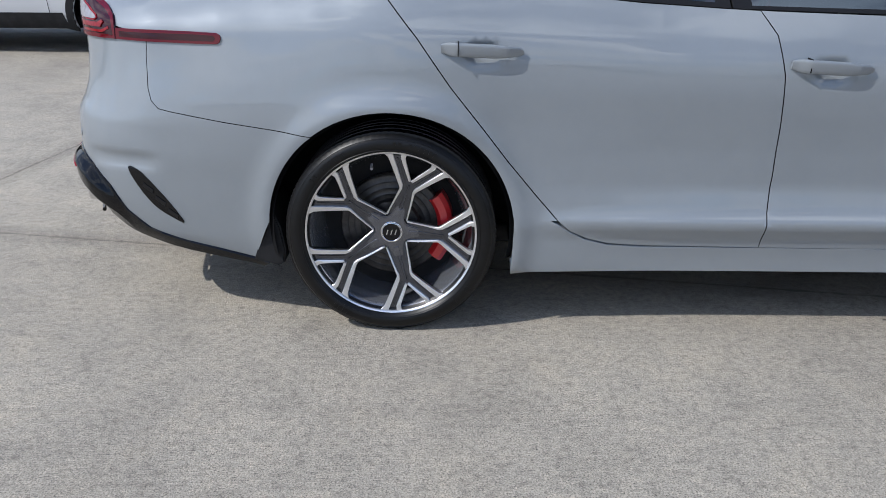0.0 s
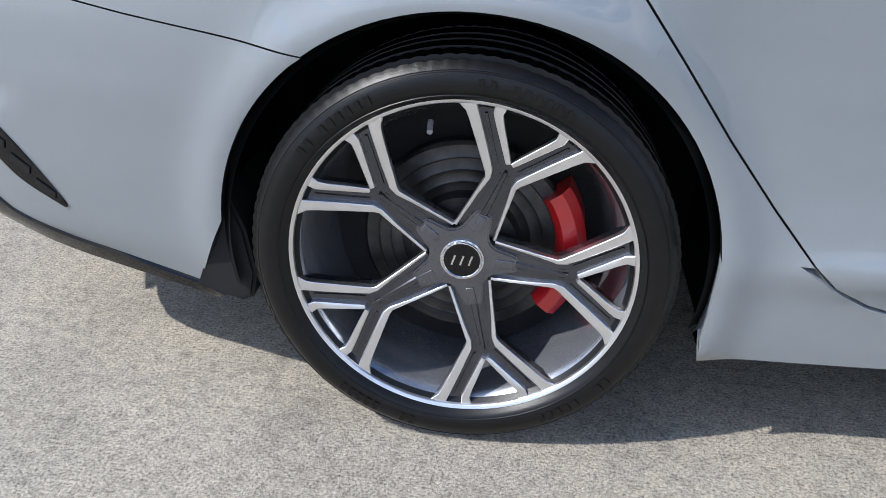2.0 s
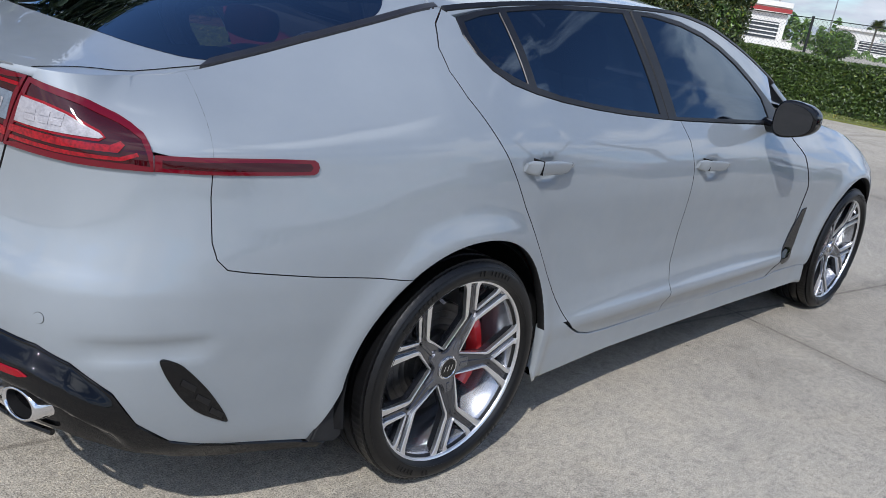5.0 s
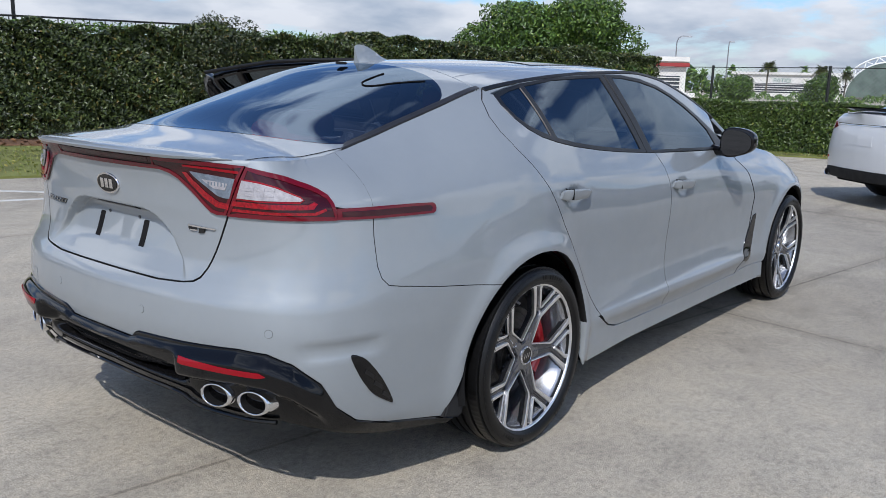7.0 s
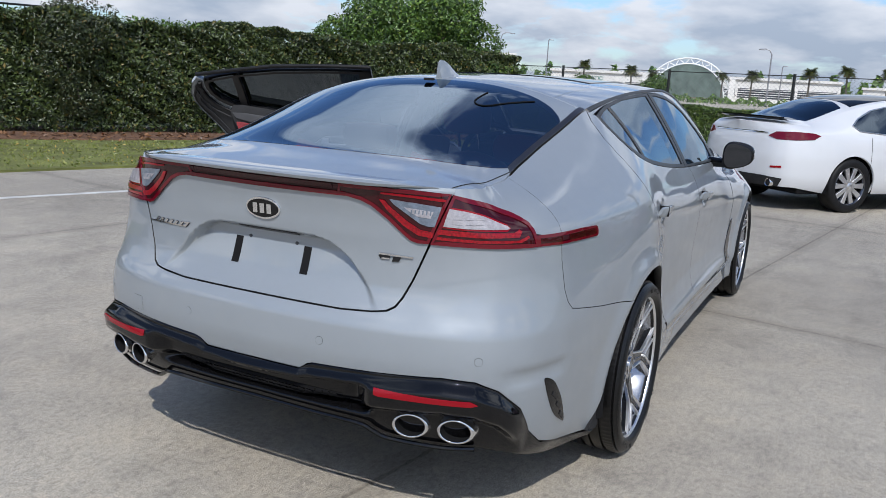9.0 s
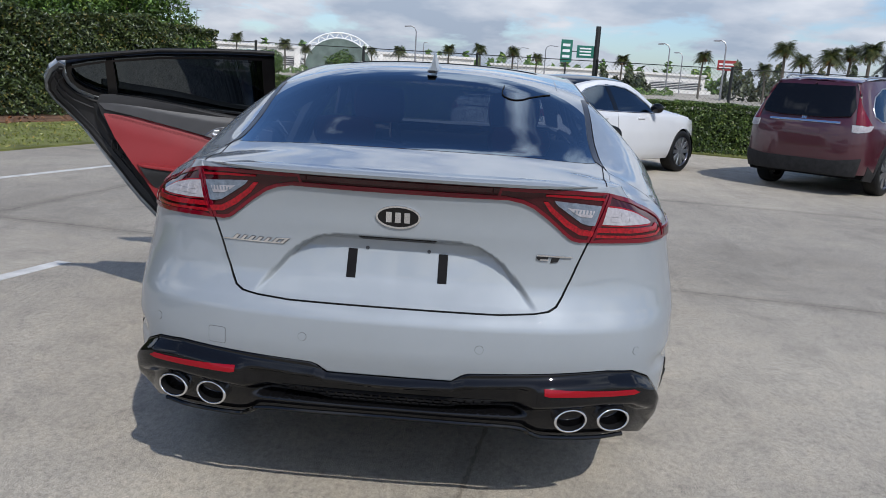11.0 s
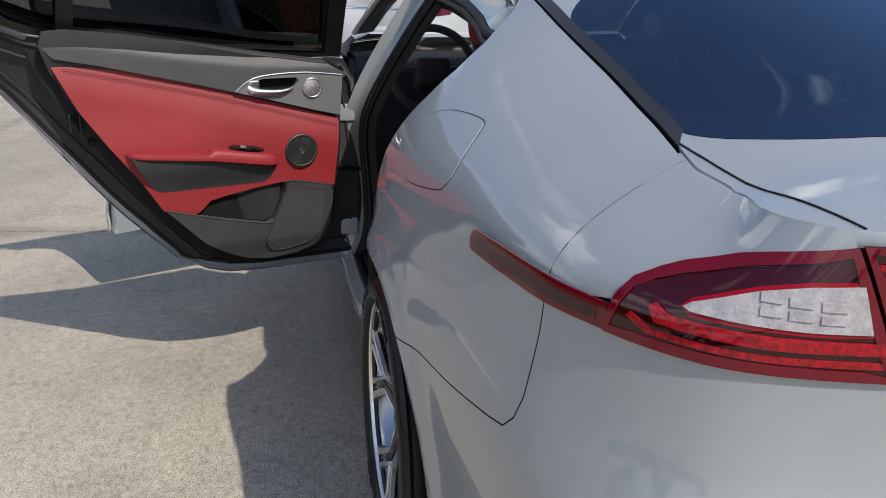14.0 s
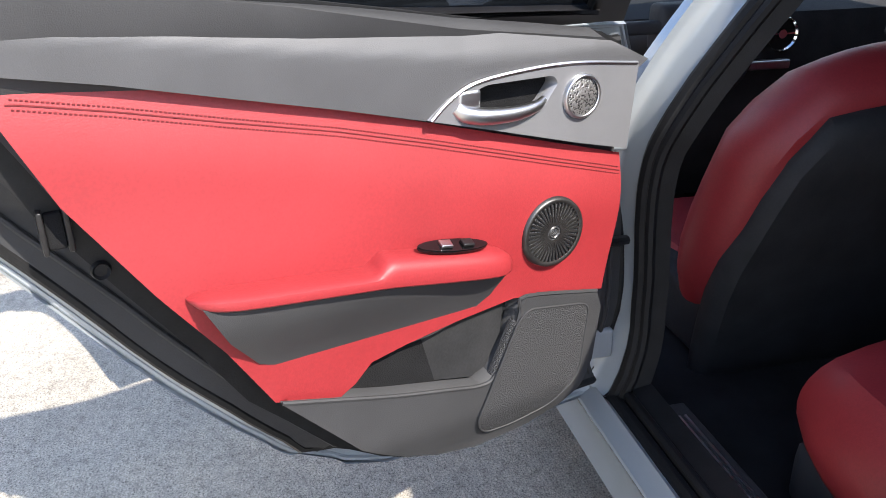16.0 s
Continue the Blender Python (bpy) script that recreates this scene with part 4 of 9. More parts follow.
    for r0, r1 in zip(ring, ring[1:]):
        for j in range(7):
            bm.faces.new((r0[j], r0[(j + 1) % 7], r1[(j + 1) % 7], r1[j]))
    bm.faces.new(ring[0])
    bm.faces.new(ring[-1][::-1])
    bmesh.ops.recalc_face_normals(bm, faces=bm.faces[:])
    part("brake_caliper", bm, RED_LACQUER, w, "glossy red brake caliper")
    bm = bmesh.new()
    lathe(bm, [(0.0, 0.03), (0.225, 0.03), (0.235, 0.09)], 48)
    part("wheel_back", bm, DARK, w)
    bm = bmesh.new()
    a = radians(turn + 36)
    tube(bm, [(0.222 * math.cos(a), -0.055, 0.222 * math.sin(a)), (0.214 * math.cos(a), -0.08, 0.214 * math.sin(a))], 0.0045, 8)
    part("valve", bm, CLEAR_LENS, w, "small pale valve cap")
    for o in w.children:
        if o.name.split(".")[0] in ("rim", "rim_lip", "wheel_back"):
            o.data.transform(Matrix.Diagonal((1.052, 1.0, 1.052, 1)))
    return w


WHEEL_Y = 0.810
build_wheel(car, pose(0, -WHEEL_Y, 0.3305), 69.5, 2)
build_wheel(car, pose(2.906, -WHEEL_Y + 0.01, 0.3305), 51.0, 175)
build_wheel(car, pose(0, WHEEL_Y, 0.3305, 0, 0, 180), 33.0, 175)
build_wheel(car, pose(2.906, WHEEL_Y - 0.01, 0.3305, 0, 0, 180), 12.0, 5)

for cx in (0.0, 2.906):                                     # wheel housings
    for sgn in (-1, 1):
        bm = bmesh.new()
        lathe(bm, [(0.372, sgn * 0.895), (0.392, sgn * 0.87), (0.395, sgn * 0.60), (0.33, sgn * 0.56), (0.0, sgn * 0.56)], 40, start=radians(-14), sweep=radians(208))
        o = part("wheel_housing", bm, CARPET, car)
        o.matrix_basis = pose(cx, 0, 0.338)
for sgn in (-1, 1):                                         # mud flaps behind the rear wheels
    bm = bmesh.new()
    flap = [(-0.383, 0.41), (-0.396, 0.36), (-0.42, 0.30), (-0.447, 0.226), (-0.37, 0.205), (-0.35, 0.215), (-0.342, 0.26), (-0.355, 0.34)]
    prism(bm, flap, sgn * 0.655, sgn * 0.876, "Y", 0.006)
    part("mud_flap", bm, DARK, car, "black plastic mud flap")

# ---- tail ----


def lens(name, outline, material, parent, lift, label="", mirror=False, grid=0.02, fold=0.006, step=0.015, holes=()):
    return sheet(name, outline, flank, material, parent, label, lift=lift, mirror=mirror, grid=grid, fold=fold, step=step, holes=holes)


diff_half = (Y((0, 0.500), (0.178, 0.503), (0.207, 0.522), (0.227, 0.529), (0.62, 0.546), (0.70, 0.540), (0.755, 0.512)) + X((-0.915, 0.447), (-0.87, 0.367), (-0.80, 0.309), (-0.672, 0.269), (-0.456, 0.223), (-0.40, 0.212))
             + X((-0.42, 0.20), (-0.672, 0.232), (-0.80, 0.262), (-0.9, 0.295)) + Y((0.72, 0.333), (0.62, 0.328), (0.47, 0.333), (0.42, 0.350), (0.375, 0.370), (0, 0.376)))
DIFF_Y, DIFF_Z = [0, sy(0.178), sy(0.215), sy(0.62), sy(0.70), sy(0.755), sx(-0.915), sx(-0.80)], [0.508, 0.512, 0.522, 0.546, 0.540, 0.512, 0.447, 0.309]


def diff_surf(q):
    """The diffuser: a ledge that stands proud under the bumper, drawn back below."""
    s, z = np.abs(q[:, 0]), q[:, 1]
    zt = np.interp(s, DIFF_Y, DIFF_Z)
    tx, ty = np.interp(s, ARC, TAN[:, 0]), np.interp(s, ARC, TAN[:, 1])
    add = 0.034 * smooth(zt, zt - 0.042, z) * (1 - 1.25 * smooth(zt - 0.082, zt - 0.112, z)) * smooth(sx(-0.86), sy(0.76), s)
    add = add - 0.050 * smooth(0.43, 0.36, s) * smooth(zt - 0.026, zt - 0.040, z) * smooth(0.392, 0.415, z)     # deep slot between the tailpipes
    p = flank(q)
    n = np.hypot(tx, ty)
    p[:, 0] -= ty / n * add
    p[:, 1] -= tx / n * add * np.sign(q[:, 0] + 1e-12)
    return p


diffuser = sheet("diffuser", both(diff_half[1:-1]), diff_surf, PIANO, car, "gloss black rear diffuser", grid=0.010, rows=np.arange(0.20, 0.56, 0.005), fold=0.09, lift=0.004)
mesh_half = Y((0.001, 0.419), (0.31, 0.419), (0.325, 0.432), (0.315, 0.447), (0.001, 0.447))
grille = sheet("diffuser_grille", mesh_half[1:4] + [(-s, z) for s, z in mesh_half[3:0:-1]], diff_surf, CARPET, diffuser, "black honeycomb grille", lift=0.007, fold=0.004)
for row in range(3):
    for k in range(-13, 14):
        c = (k + 0.5 * (row % 2)) * 0.026
        z = 0.423 + row * 0.0095
        if abs(c) < 0.30:
            q = [(c - 0.0105, z - 0.002), (c + 0.0105, z - 0.002), (c + 0.0085, z + 0.003), (c - 0.0085, z + 0.003)]
            sheet("mesh_cell", q, diff_surf, CARPET, grille, lift=0.009, fold=0.003, grid=0.05, step=0.05)
bm = bmesh.new()                                            # bright lower lip
pts = flank(np.array([p for p in Y((0.0, 0.374), (0.2, 0.372), (0.375, 0.367), (0.42, 0.347), (0.47, 0.330), (0.62, 0.325), (0.72, 0.330))]))
line = [(p[0] - 0.012, p[1], p[2]) for p in pts[::-1]] + [(p[0] - 0.012, -p[1], p[2]) for p in pts[1:]]
tube(bm, spline(line, 6), 0.007, 8)
part("diffuser_lip", bm, PIANO, diffuser)
for y in (-0.19, 0.19):
    bm = bmesh.new()
    prism(bm, [(-1.03, 0.36), (-0.97, 0.345), (-0.88, 0.30), (-0.90, 0.36)], y - 0.012, y + 0.012, "Y", 0.003)
    part("diffuser_fin", bm, DARK, diffuser)
for left in (False, True):
    sg = 1 if left else -1
    sheet("reflector", Y((0.437, 0.489), (0.45, 0.485), (0.69, 0.484), (0.705, 0.489), (0.69, 0.498), (0.437, 0.503)), diff_surf, RED_BRIGHT, diffuser, "long red reflector", lift=0.008, mirror=left, grid=0.02, fold=0.006)
    for y, x0 in ((0.53, -1.074), (0.657, -1.040)):
        tip = part("exhaust_tip", bmesh.new(), CHROME, diffuser, "oval chrome exhaust tip")
        bm = bmesh.new()
        prof = [(0.047, 0.0), (0.0475, -0.004), (0.050, -0.006), (0.0555, -0.004), (0.0575, 0.004), (0.058, 0.05), (0.056, 0.14)]
        lathe(bm, prof, 48, "X")
        for v in bm.verts:
            v.co = Vector((x0 + v.co.x + sg * 0.016 * v.co.y / 0.058, sg * y + v.co.y * 0.88, 0.393 + v.co.z * 0.64))
        bm.to_mesh(tip.data)
        bm.free()
        tip.data.shade_smooth()
        bm = bmesh.new()
        lathe(bm, [(0.0, 0.07), (0.046, 0.06), (0.047, 0.0)], 32, "X")
        for v in bm.verts:
            v.co = Vector((x0 + v.co.x + sg * 0.016 * v.co.y / 0.058, sg * y + v.co.y * 0.88, 0.393 + v.co.z * 0.64))
        part("exhaust_bore", bm, CARPET, tip)
    vent = X(*[tuple(p) for p in spline([(-0.832, 0.520), (-0.80, 0.515), (-0.768, 0.487), (-0.715, 0.42), (-0.672, 0.345), (-0.70, 0.355), (-0.755, 0.392), (-0.80, 0.45)], 5, True)])
    v = sheet("corner_vent", vent, flank, PIANO, car, "gloss black corner vent", lift=0.003, mirror=left, grid=0.02, fold=0.01)
    for k in range(3):
        a, b = (-0.785 + 0.035 * k, 0.475 - 0.042 * k), (-0.755 + 0.035 * k, 0.452 - 0.042 * k)
        sheet("vent_slat", X((a[0], a[1]), (b[0], b[1]), (b[0] - 0.004, b[1] - 0.012), (a[0] - 0.004, a[1] - 0.012)), flank, TRIM, v, lift=0.006, mirror=left, grid=0.05, fold=0.004)
    # tail lamp: part on the body, in (way along the outline, height)
    outline = [(0.5605, 0.911), (0.6185, 1.050), (0.69, 1.034), (0.76, 1.020), (0.835, 1.003), (0.885, 0.989), (0.917, 0.974), (0.930, 0.955), (0.936, 0.940), (0.9385, 0.9075), (0.85, 0.908), (0.712, 0.910)]
    lamp = sheet("tail_lamp", outline, flank, RED_DARK, car, "red tail lamp with clear centre", lift=0.005, mirror=left, grid=0.02, fold=0.012, step=0.015)
    lens("lamp_rim", outline, RED_LENS, lamp, 0.0078, "", left, fold=0.003, holes=[pinch(outline, 0.0115)])
    lens("ribbed_band", [(0.578, 0.942), (0.584, 0.955), (0.70, 0.952), (0.84, 0.950), (0.862, 0.958), (0.874, 0.952), (0.858, 0.938), (0.70, 0.938)], RED_RIBBED, lamp, 0.0085, "", left, fold=0.003)
    lens("ribbed_band", [(0.574, 0.926), (0.577, 0.934), (0.70, 0.931), (0.86, 0.930), (0.902, 0.941), (0.907, 0.935), (0.87, 0.9235), (0.70, 0.9235)], RED_RIBBED, lamp, 0.0065, "", left, fold=0.002)
    window = [(0.610, 1.013), (0.66, 1.006), (0.72, 0.993), (0.815, 0.9672), (0.825, 0.9615), (0.815, 0.9585), (0.66, 0.961), (0.596, 0.964)]
    lens("window_bezel", pinch(window, -0.0045), RED_BRIGHT, lamp, 0.0070, "", left, fold=0.002)
    cw = lens("clear_window", window, CLEAR_LENS, lamp, 0.0090, "frosted clear lamp window", left, fold=0.003)
    for k in range(3):
        for j in range(2):
            a, b = 0.625 + 0.034 * k, 0.972 + 0.013 * j
            lens("lamp_facet", [(a, b), (a + 0.026, b - 0.001), (a + 0.026, b + 0.008), (a, b + 0.009)], CLEAR_LENS, cw, 0.0105, "", left, fold=0.002, grid=0.05)
    lens("lamp_strip", [(0.9395, 0.9395), (1.08, 0.9400), (1.20, 0.9385), (1.285, 0.9355), (1.295, 0.930), (1.298, 0.920), (1.294, 0.909), (1.284, 0.904), (1.20, 0.9045), (0.9395, 0.9080)], RED_LENS, lamp, 0.005, "long red marker strip", left, fold=0.008)
    lens("strip_core", [(0.955, 0.931), (1.20, 0.9305), (1.275, 0.928), (1.282, 0.920), (1.275, 0.912), (1.20, 0.9125), (0.955, 0.916)], RED_DARK, lamp, 0.0058, "", left, fold=0.001)
    # part on the tailgate
    outline = [(0.5570, 0.9125), (0.6140, 1.052), (0.50, 1.060), (0.39, 1.063), (0.28, 1.063), (0.272, 1.0285), (0.305, 1.0275), (0.345, 1.0200), (0.380, 1.006), (0.430, 0.972), (0.480, 0.933), (0.503, 0.9175), (0.525, 0.912)]
    inner = sheet("tailgate_lamp", outline, flank, RED_DARK, hatch, "red tailgate lamp", lift=0.005, mirror=left, grid=0.02, fold=0.012, step=0.015)
    lens("lamp_rim", outline, RED_LENS, inner, 0.0078, "", left, fold=0.003, holes=[pinch(outline, 0.0098)])
    lens("ribbed_band", [(0.566, 0.930), (0.571, 0.945), (0.530, 0.950), (0.488, 0.973), (0.441, 1.006), (0.419, 1.027), (0.405, 1.027), (0.430, 0.997), (0.480, 0.958), (0.525, 0.934)], RED_RIBBED, inner, 0.0088, "", left, fold=0.003)
    window = [(0.588, 1.016), (0.50, 1.026), (0.437, 1.031), (0.449, 1.018), (0.528, 0.968), (0.550, 0.962), (0.571, 0.961)]
    lens("smoked_window", window, SMOKE_LENS, inner, 0.0090, "smoked grey lamp window", left, fold=0.003)
    lens("upper_line", [(0.597, 1.030), (0.50, 1.040), (0.41, 1.044), (0.41, 1.049), (0.50, 1.046), (0.599, 1.037)], RED_BRIGHT, inner, 0.0080, "", left, fold=0.002)
    bulb = lens("lamp_bulb_cover", [(0.566, 1.003), (0.48, 1.012), (0.50, 0.998), (0.522, 0.987), (0.558, 0.984)], CLEAR_LENS, inner, 0.0105, "", left, fold=0.002)
    for k in range(6):
        a = 0.500 + 0.011 * k
        lens("bulb_rib", [(a, 0.997 - 0.003 * k * 0.3), (a + 0.004, 0.997 - 0.003 * k * 0.3), (a + 0.005, 1.006), (a + 0.001, 1.006)], SMOKE_LENS, bulb, 0.0112, "", left, fold=0.001, grid=0.05)
    for y, z in ((0.25, 0.606), (0.705, 0.602)):
        s0 = sy(y)
        q = [(s0 + 0.0125 * math.cos(radians(a)), z + 0.0125 * math.sin(radians(a))) for a in range(0, 360, 18)]
        q2 = [(s0 + 0.0116 * math.cos(radians(a)), z + 0.0116 * math.sin(radians(a))) for a in range(0, 360, 18)]
        ring = sheet("parking_sensor", q, flank, TRIM, car, "small round parking sensor", lift=0.0004, mirror=left, grid=0.05, fold=0.002)
        sheet("sensor_face", q2, flank, PAINT, ring, lift=0.0014, mirror=left, grid=0.05, fold=0.002)
    q = [(0.091 + 0.0055 * math.cos(radians(a)), 0.853 + 0.0055 * math.sin(radians(a))) for a in range(0, 360, 30)]
    sheet("plate_screw", q, flank, BEZEL_DARK, hatch, "small dark plate screw", lift=0.003, mirror=left, grid=0.05, fold=0.003)
    s0 = 0.134
    sheet("plate_tape", [(s0 - 0.0135, 0.768), (s0 + 0.0135, 0.768), (s0 + 0.0135, 0.848), (s0 - 0.0135, 0.848)], flank, CARPET, hatch, "black tape strip", lift=0.002, mirror=left, grid=0.03, fold=0.002)
bar_h = 0.285
light_bar = sheet("light_bar", [(bar_h, 1.0385), (bar_h, 1.066), (-bar_h, 1.066), (-bar_h, 1.0385)], flank, BAR_DARK, hatch, "dark red light bar", lift=0.004, grid=0.015, fold=0.01)
lens("bar_glow_line", [(0.30, 1.0275), (0.30, 1.0390), (-0.30, 1.0390), (-0.30, 1.0275), (-0.15, 1.0265), (0.15, 1.0265)], RED_LENS, light_bar, 0.0075, "thin red line", fold=0.003)
for a, b in ((0.262, 0.338), (-0.338, -0.262), (-0.258, 0.258)):
    lens("brake_light", [(b, 1.047), (b, 1.060), (a, 1.060), (a, 1.047)], RED_DARK, light_bar, 0.0068, "centre brake light segment", fold=0.003)
sheet("plate_lamp_strip", [(-0.105, 0.8815), (0.105, 0.8815), (0.112, 0.892), (-0.112, 0.892)], flank, TRIM, hatch, "black tailgate switch strip", lift=0.003, grid=0.03, fold=0.004)
tow = round_corners([(-0.481, 0.5575), (-0.535, 0.5575), (-0.535, 0.6065), (-0.481, 0.6065)], 0.008, 4)
cover = lens("tow_cover", tow, TRIM, car, 0.0004, "square tow eye cover", fold=0.002)
lens("cover_face", pinch(tow, 0.0011), PAINT, cover, 0.0012, fold=0.002)
# spoiler lip along the tail's upper edge
bm = bmesh.new()
lip_s = np.linspace(-0.575, 0.575, 64)
rows = []
for s in lip_s:
    p = flank(np.array([(s, float(top_edge(np.array([abs(s)]))[0]))]))[0]
    q = over(np.array([(p[0] + 0.05, p[1] * 0.96)]))[0]
    fade = smooth(0.575, 0.36, abs(s))
    rows.append([bm.verts.new(c) for c in ((p[0] + 0.055, p[1] * 0.965, q[2] + 0.0005), (p[0] + 0.02, p[1] * 0.985, p[2] + 0.001 + 0.008 * fade), (p[0] - 0.022 * fade, p[1], p[2] + 0.007 * fade), (p[0] - 0.031 * fade, p[1], p[2] + 0.001), (p[0] - 0.026 * fade + 0.001, p[1], p[2] - 0.002 - 0.006 * fade), (p[0] + 0.006, p[1], p[2] - 0.003 - 0.007 * fade))])
for r0, r1 in zip(rows, rows[1:]):
    for j in range(5):
        bm.faces.new((r0[j], r0[j + 1], r1[j + 1], r1[j]))
bmesh.ops.recalc_face_normals(bm, faces=bm.faces[:])
part("spoiler_lip", bm, PAINT, hatch)

# round badge and model marks, as plain strokes
c0 = 0.957
oval = [(0.064 * math.cos(radians(a)), c0 + 0.033 * math.sin(radians(a))) for a in range(0, 360, 10)]
oval2 = [(0.058 * math.cos(radians(a)), c0 + 0.0275 * math.sin(radians(a))) for a in range(0, 360, 10)]
badge = sheet("tailgate_badge", oval, flank, CHROME, hatch, "oval chrome badge with black centre", lift=0.006, grid=0.02, fold=0.006, step=0.01)
sheet("badge_face", oval2, flank, PIANO, badge, lift=0.008, grid=0.02, fold=0.003, step=0.01)
for ox in (-0.026, 0.0, 0.026):
    sheet("badge_mark", [(ox - 0.008, c0 - 0.015), (ox + 0.008, c0 - 0.015), (ox + 0.008, c0 + 0.015), (ox - 0.008, c0 + 0.015)], flank, CHROME, badge, lift=0.010, grid=0.05, fold=0.002, step=0.05)
for k, (lo, hi, w) in enumerate([(0.8545, 0.8685, 0.0075)] * 7):
    ox = -0.485 + 0.0255 * k                                # slanted strokes on one side
    sheet("model_mark", pinch([(ox - w - 0.004, lo), (ox + w * 0.4 - 0.004, lo), (ox + w + 0.006, hi), (ox - w * 0.4 + 0.006, hi)], -0.0016), flank, TRIM, hatch, lift=0.003, grid=0.05, fold=0.002, step=0.05)
    sheet("model_mark", [(ox - w - 0.004, lo), (ox + w * 0.4 - 0.004, lo), (ox + w + 0.006, hi), (ox - w * 0.4 + 0.006, hi)], flank, CHROME, hatch, lift=0.005, grid=0.05, fold=0.003, step=0.05)
sheet("model_mark", [(-0.526, 0.8525), (-0.345, 0.8535), (-0.343, 0.8570), (-0.524, 0.8560)], flank, CHROME, hatch, lift=0.004, grid=0.05, fold=0.003)
sheet("model_mark", [(-0.350, 0.8665), (-0.318, 0.8685), (-0.312, 0.8725), (-0.348, 0.8700)], flank, CHROME, hatch, lift=0.005, grid=0.05, fold=0.003)
for poly, mat in (([(0.408, 0.857), (0.436, 0.857), (0.440, 0.872), (0.410, 0.872), (0.402, 0.865)], TRIM), ([(0.446, 0.851), (0.468, 0.853), (0.474, 0.866), (0.450, 0.866)], TRIM),
                  ([(0.403, 0.8690), (0.512, 0.8660), (0.513, 0.8705), (0.405, 0.8735)], CHROME), ([(0.412, 0.8570), (0.438, 0.8570), (0.439, 0.8605), (0.413, 0.8605)], CHROME)):
    sheet("trim_mark", poly, flank, mat, hatch, lift=0.005 if mat is TRIM else 0.0065, grid=0.05, fold=0.003)

# ---- handles, mirrors, aerial, fuel flap, fender vents ----


def door_handle(parent, x0, x1, z0, z1, left):
    """A flat blade that bows out over its hollow, with a cap at the rear end and a dark finger slot on top."""
    bm = bmesh.new()
    base0, base1 = (flank(np.array([(sx(x), z)]))[0][1] for x, z in ((x0, z0), (x1, z1)))
    sg = -1 if left else 1
    n = 28
    rows = []
    for i in range(n + 1):
        t = i / n
        x, z = x0 + (x1 - x0) * t, z0 + (z1 - z0) * t
        base = base0 * (1 - t) + base1 * t
        out = 0.007 + 0.016 * float(smooth(0.0, 0.22, t) * smooth(1.0, 0.78, t))
        h = 0.0205 * min(1.0, 0.62 + 4.0 * t) * (1 - 0.30 * float(smooth(0.60, 0.95, t)) - 0.38 * float(smooth(0.94, 1.0, t)))
        deep = 0.010 * (0.6 + 0.4 * math.sin(math.pi * t))
        ring = []
        for k in range(16):
            c, e = math.cos(k * math.tau / 16), math.sin(k * math.tau / 16)
            c, e = math.copysign(abs(c) ** 0.55, c), math.copysign(abs(e) ** 0.7, e)
            ring.append(bm.verts.new((x, (base - out + deep * c - 0.004 * e) * sg, z + h * e - 0.004 * t)))
        rows.append(ring)
    for r0, r1 in zip(rows, rows[1:]):
        for j in range(16):
            bm.faces.new((r0[j], r0[(j + 1) % 16], r1[(j + 1) % 16], r1[j]))
    bm.faces.new(rows[0])
    bm.faces.new(rows[-1])
    bmesh.ops.recalc_face_normals(bm, faces=bm.faces[:])
    h = part("door_handle", bm, PAINT, parent, "body-coloured door handle")
    bm = bmesh.new()
    xa = x0 + (x1 - x0) * 0.205
    box(bm, xa - 0.0012, xa + 0.0012, sg * base0 - 0.030 if sg * base0 < 0 else sg * base0 - 0.02, sg * base0 + 0.02 if sg * base0 < 0 else sg * base0 + 0.030, z0 - 0.020, z0 + 0.0195)
    part("handle_joint", bm, CARPET, h)
    return h


def sq_(c):
    return math.copysign(abs(c) ** 0.72, c)


def door_mirror(parent, left):
    sg = 1 if left else -1
    bm = bmesh.new()
    bmesh.ops.create_uvsphere(bm, u_segments=28, v_segments=18, radius=1.0)
    for v in bm.verts:
        x, y, z = v.co
        x, y, z = sq_(x), sq_(y), sq_(z)
        depth = 0.080 if x > 0 else 0.034
        flat = x if x > 0 else -abs(x) ** 0.25
        tall = 0.074 * (1 - 0.22 * y) * (1.0 if z > 0 else 0.92)
        v.co = Vector((1.75 + depth * flat + 0.02 * y, sg * (0.965 + 0.080 * y), 1.036 + tall * z + 0.006 * y))
    m = part("door_mirror", bm, PIANO, parent, "gloss black door mirror")
    bm = bmesh.new()
    rim = [(0.965 + 0.069 * sq_(math.cos(a)), 1.036 + 0.061 * (1 - 0.22 * sq_(math.cos(a))) * sq_(math.sin(a))) for a in np.linspace(0, math.tau, 32, endpoint=False)]
    prism(bm, [(sg * y, z) for y, z in rim], 1.709, 1.7155, "X")
    for v in bm.verts:
        v.co.x += 0.02 * (sg * v.co.y - 0.965) / 0.080
    part("mirror_glass", bm, MIRROR, m, "mirror glass")
    bm = bmesh.new()
    tube(bm, [(1.84, sg * 0.80, 0.985), (1.81, sg * 0.86, 0.985), (1.77, sg * 0.94, 0.99)], [0.03, 0.026, 0.03], 10)
    part("mirror_foot", bm, PIANO, m)


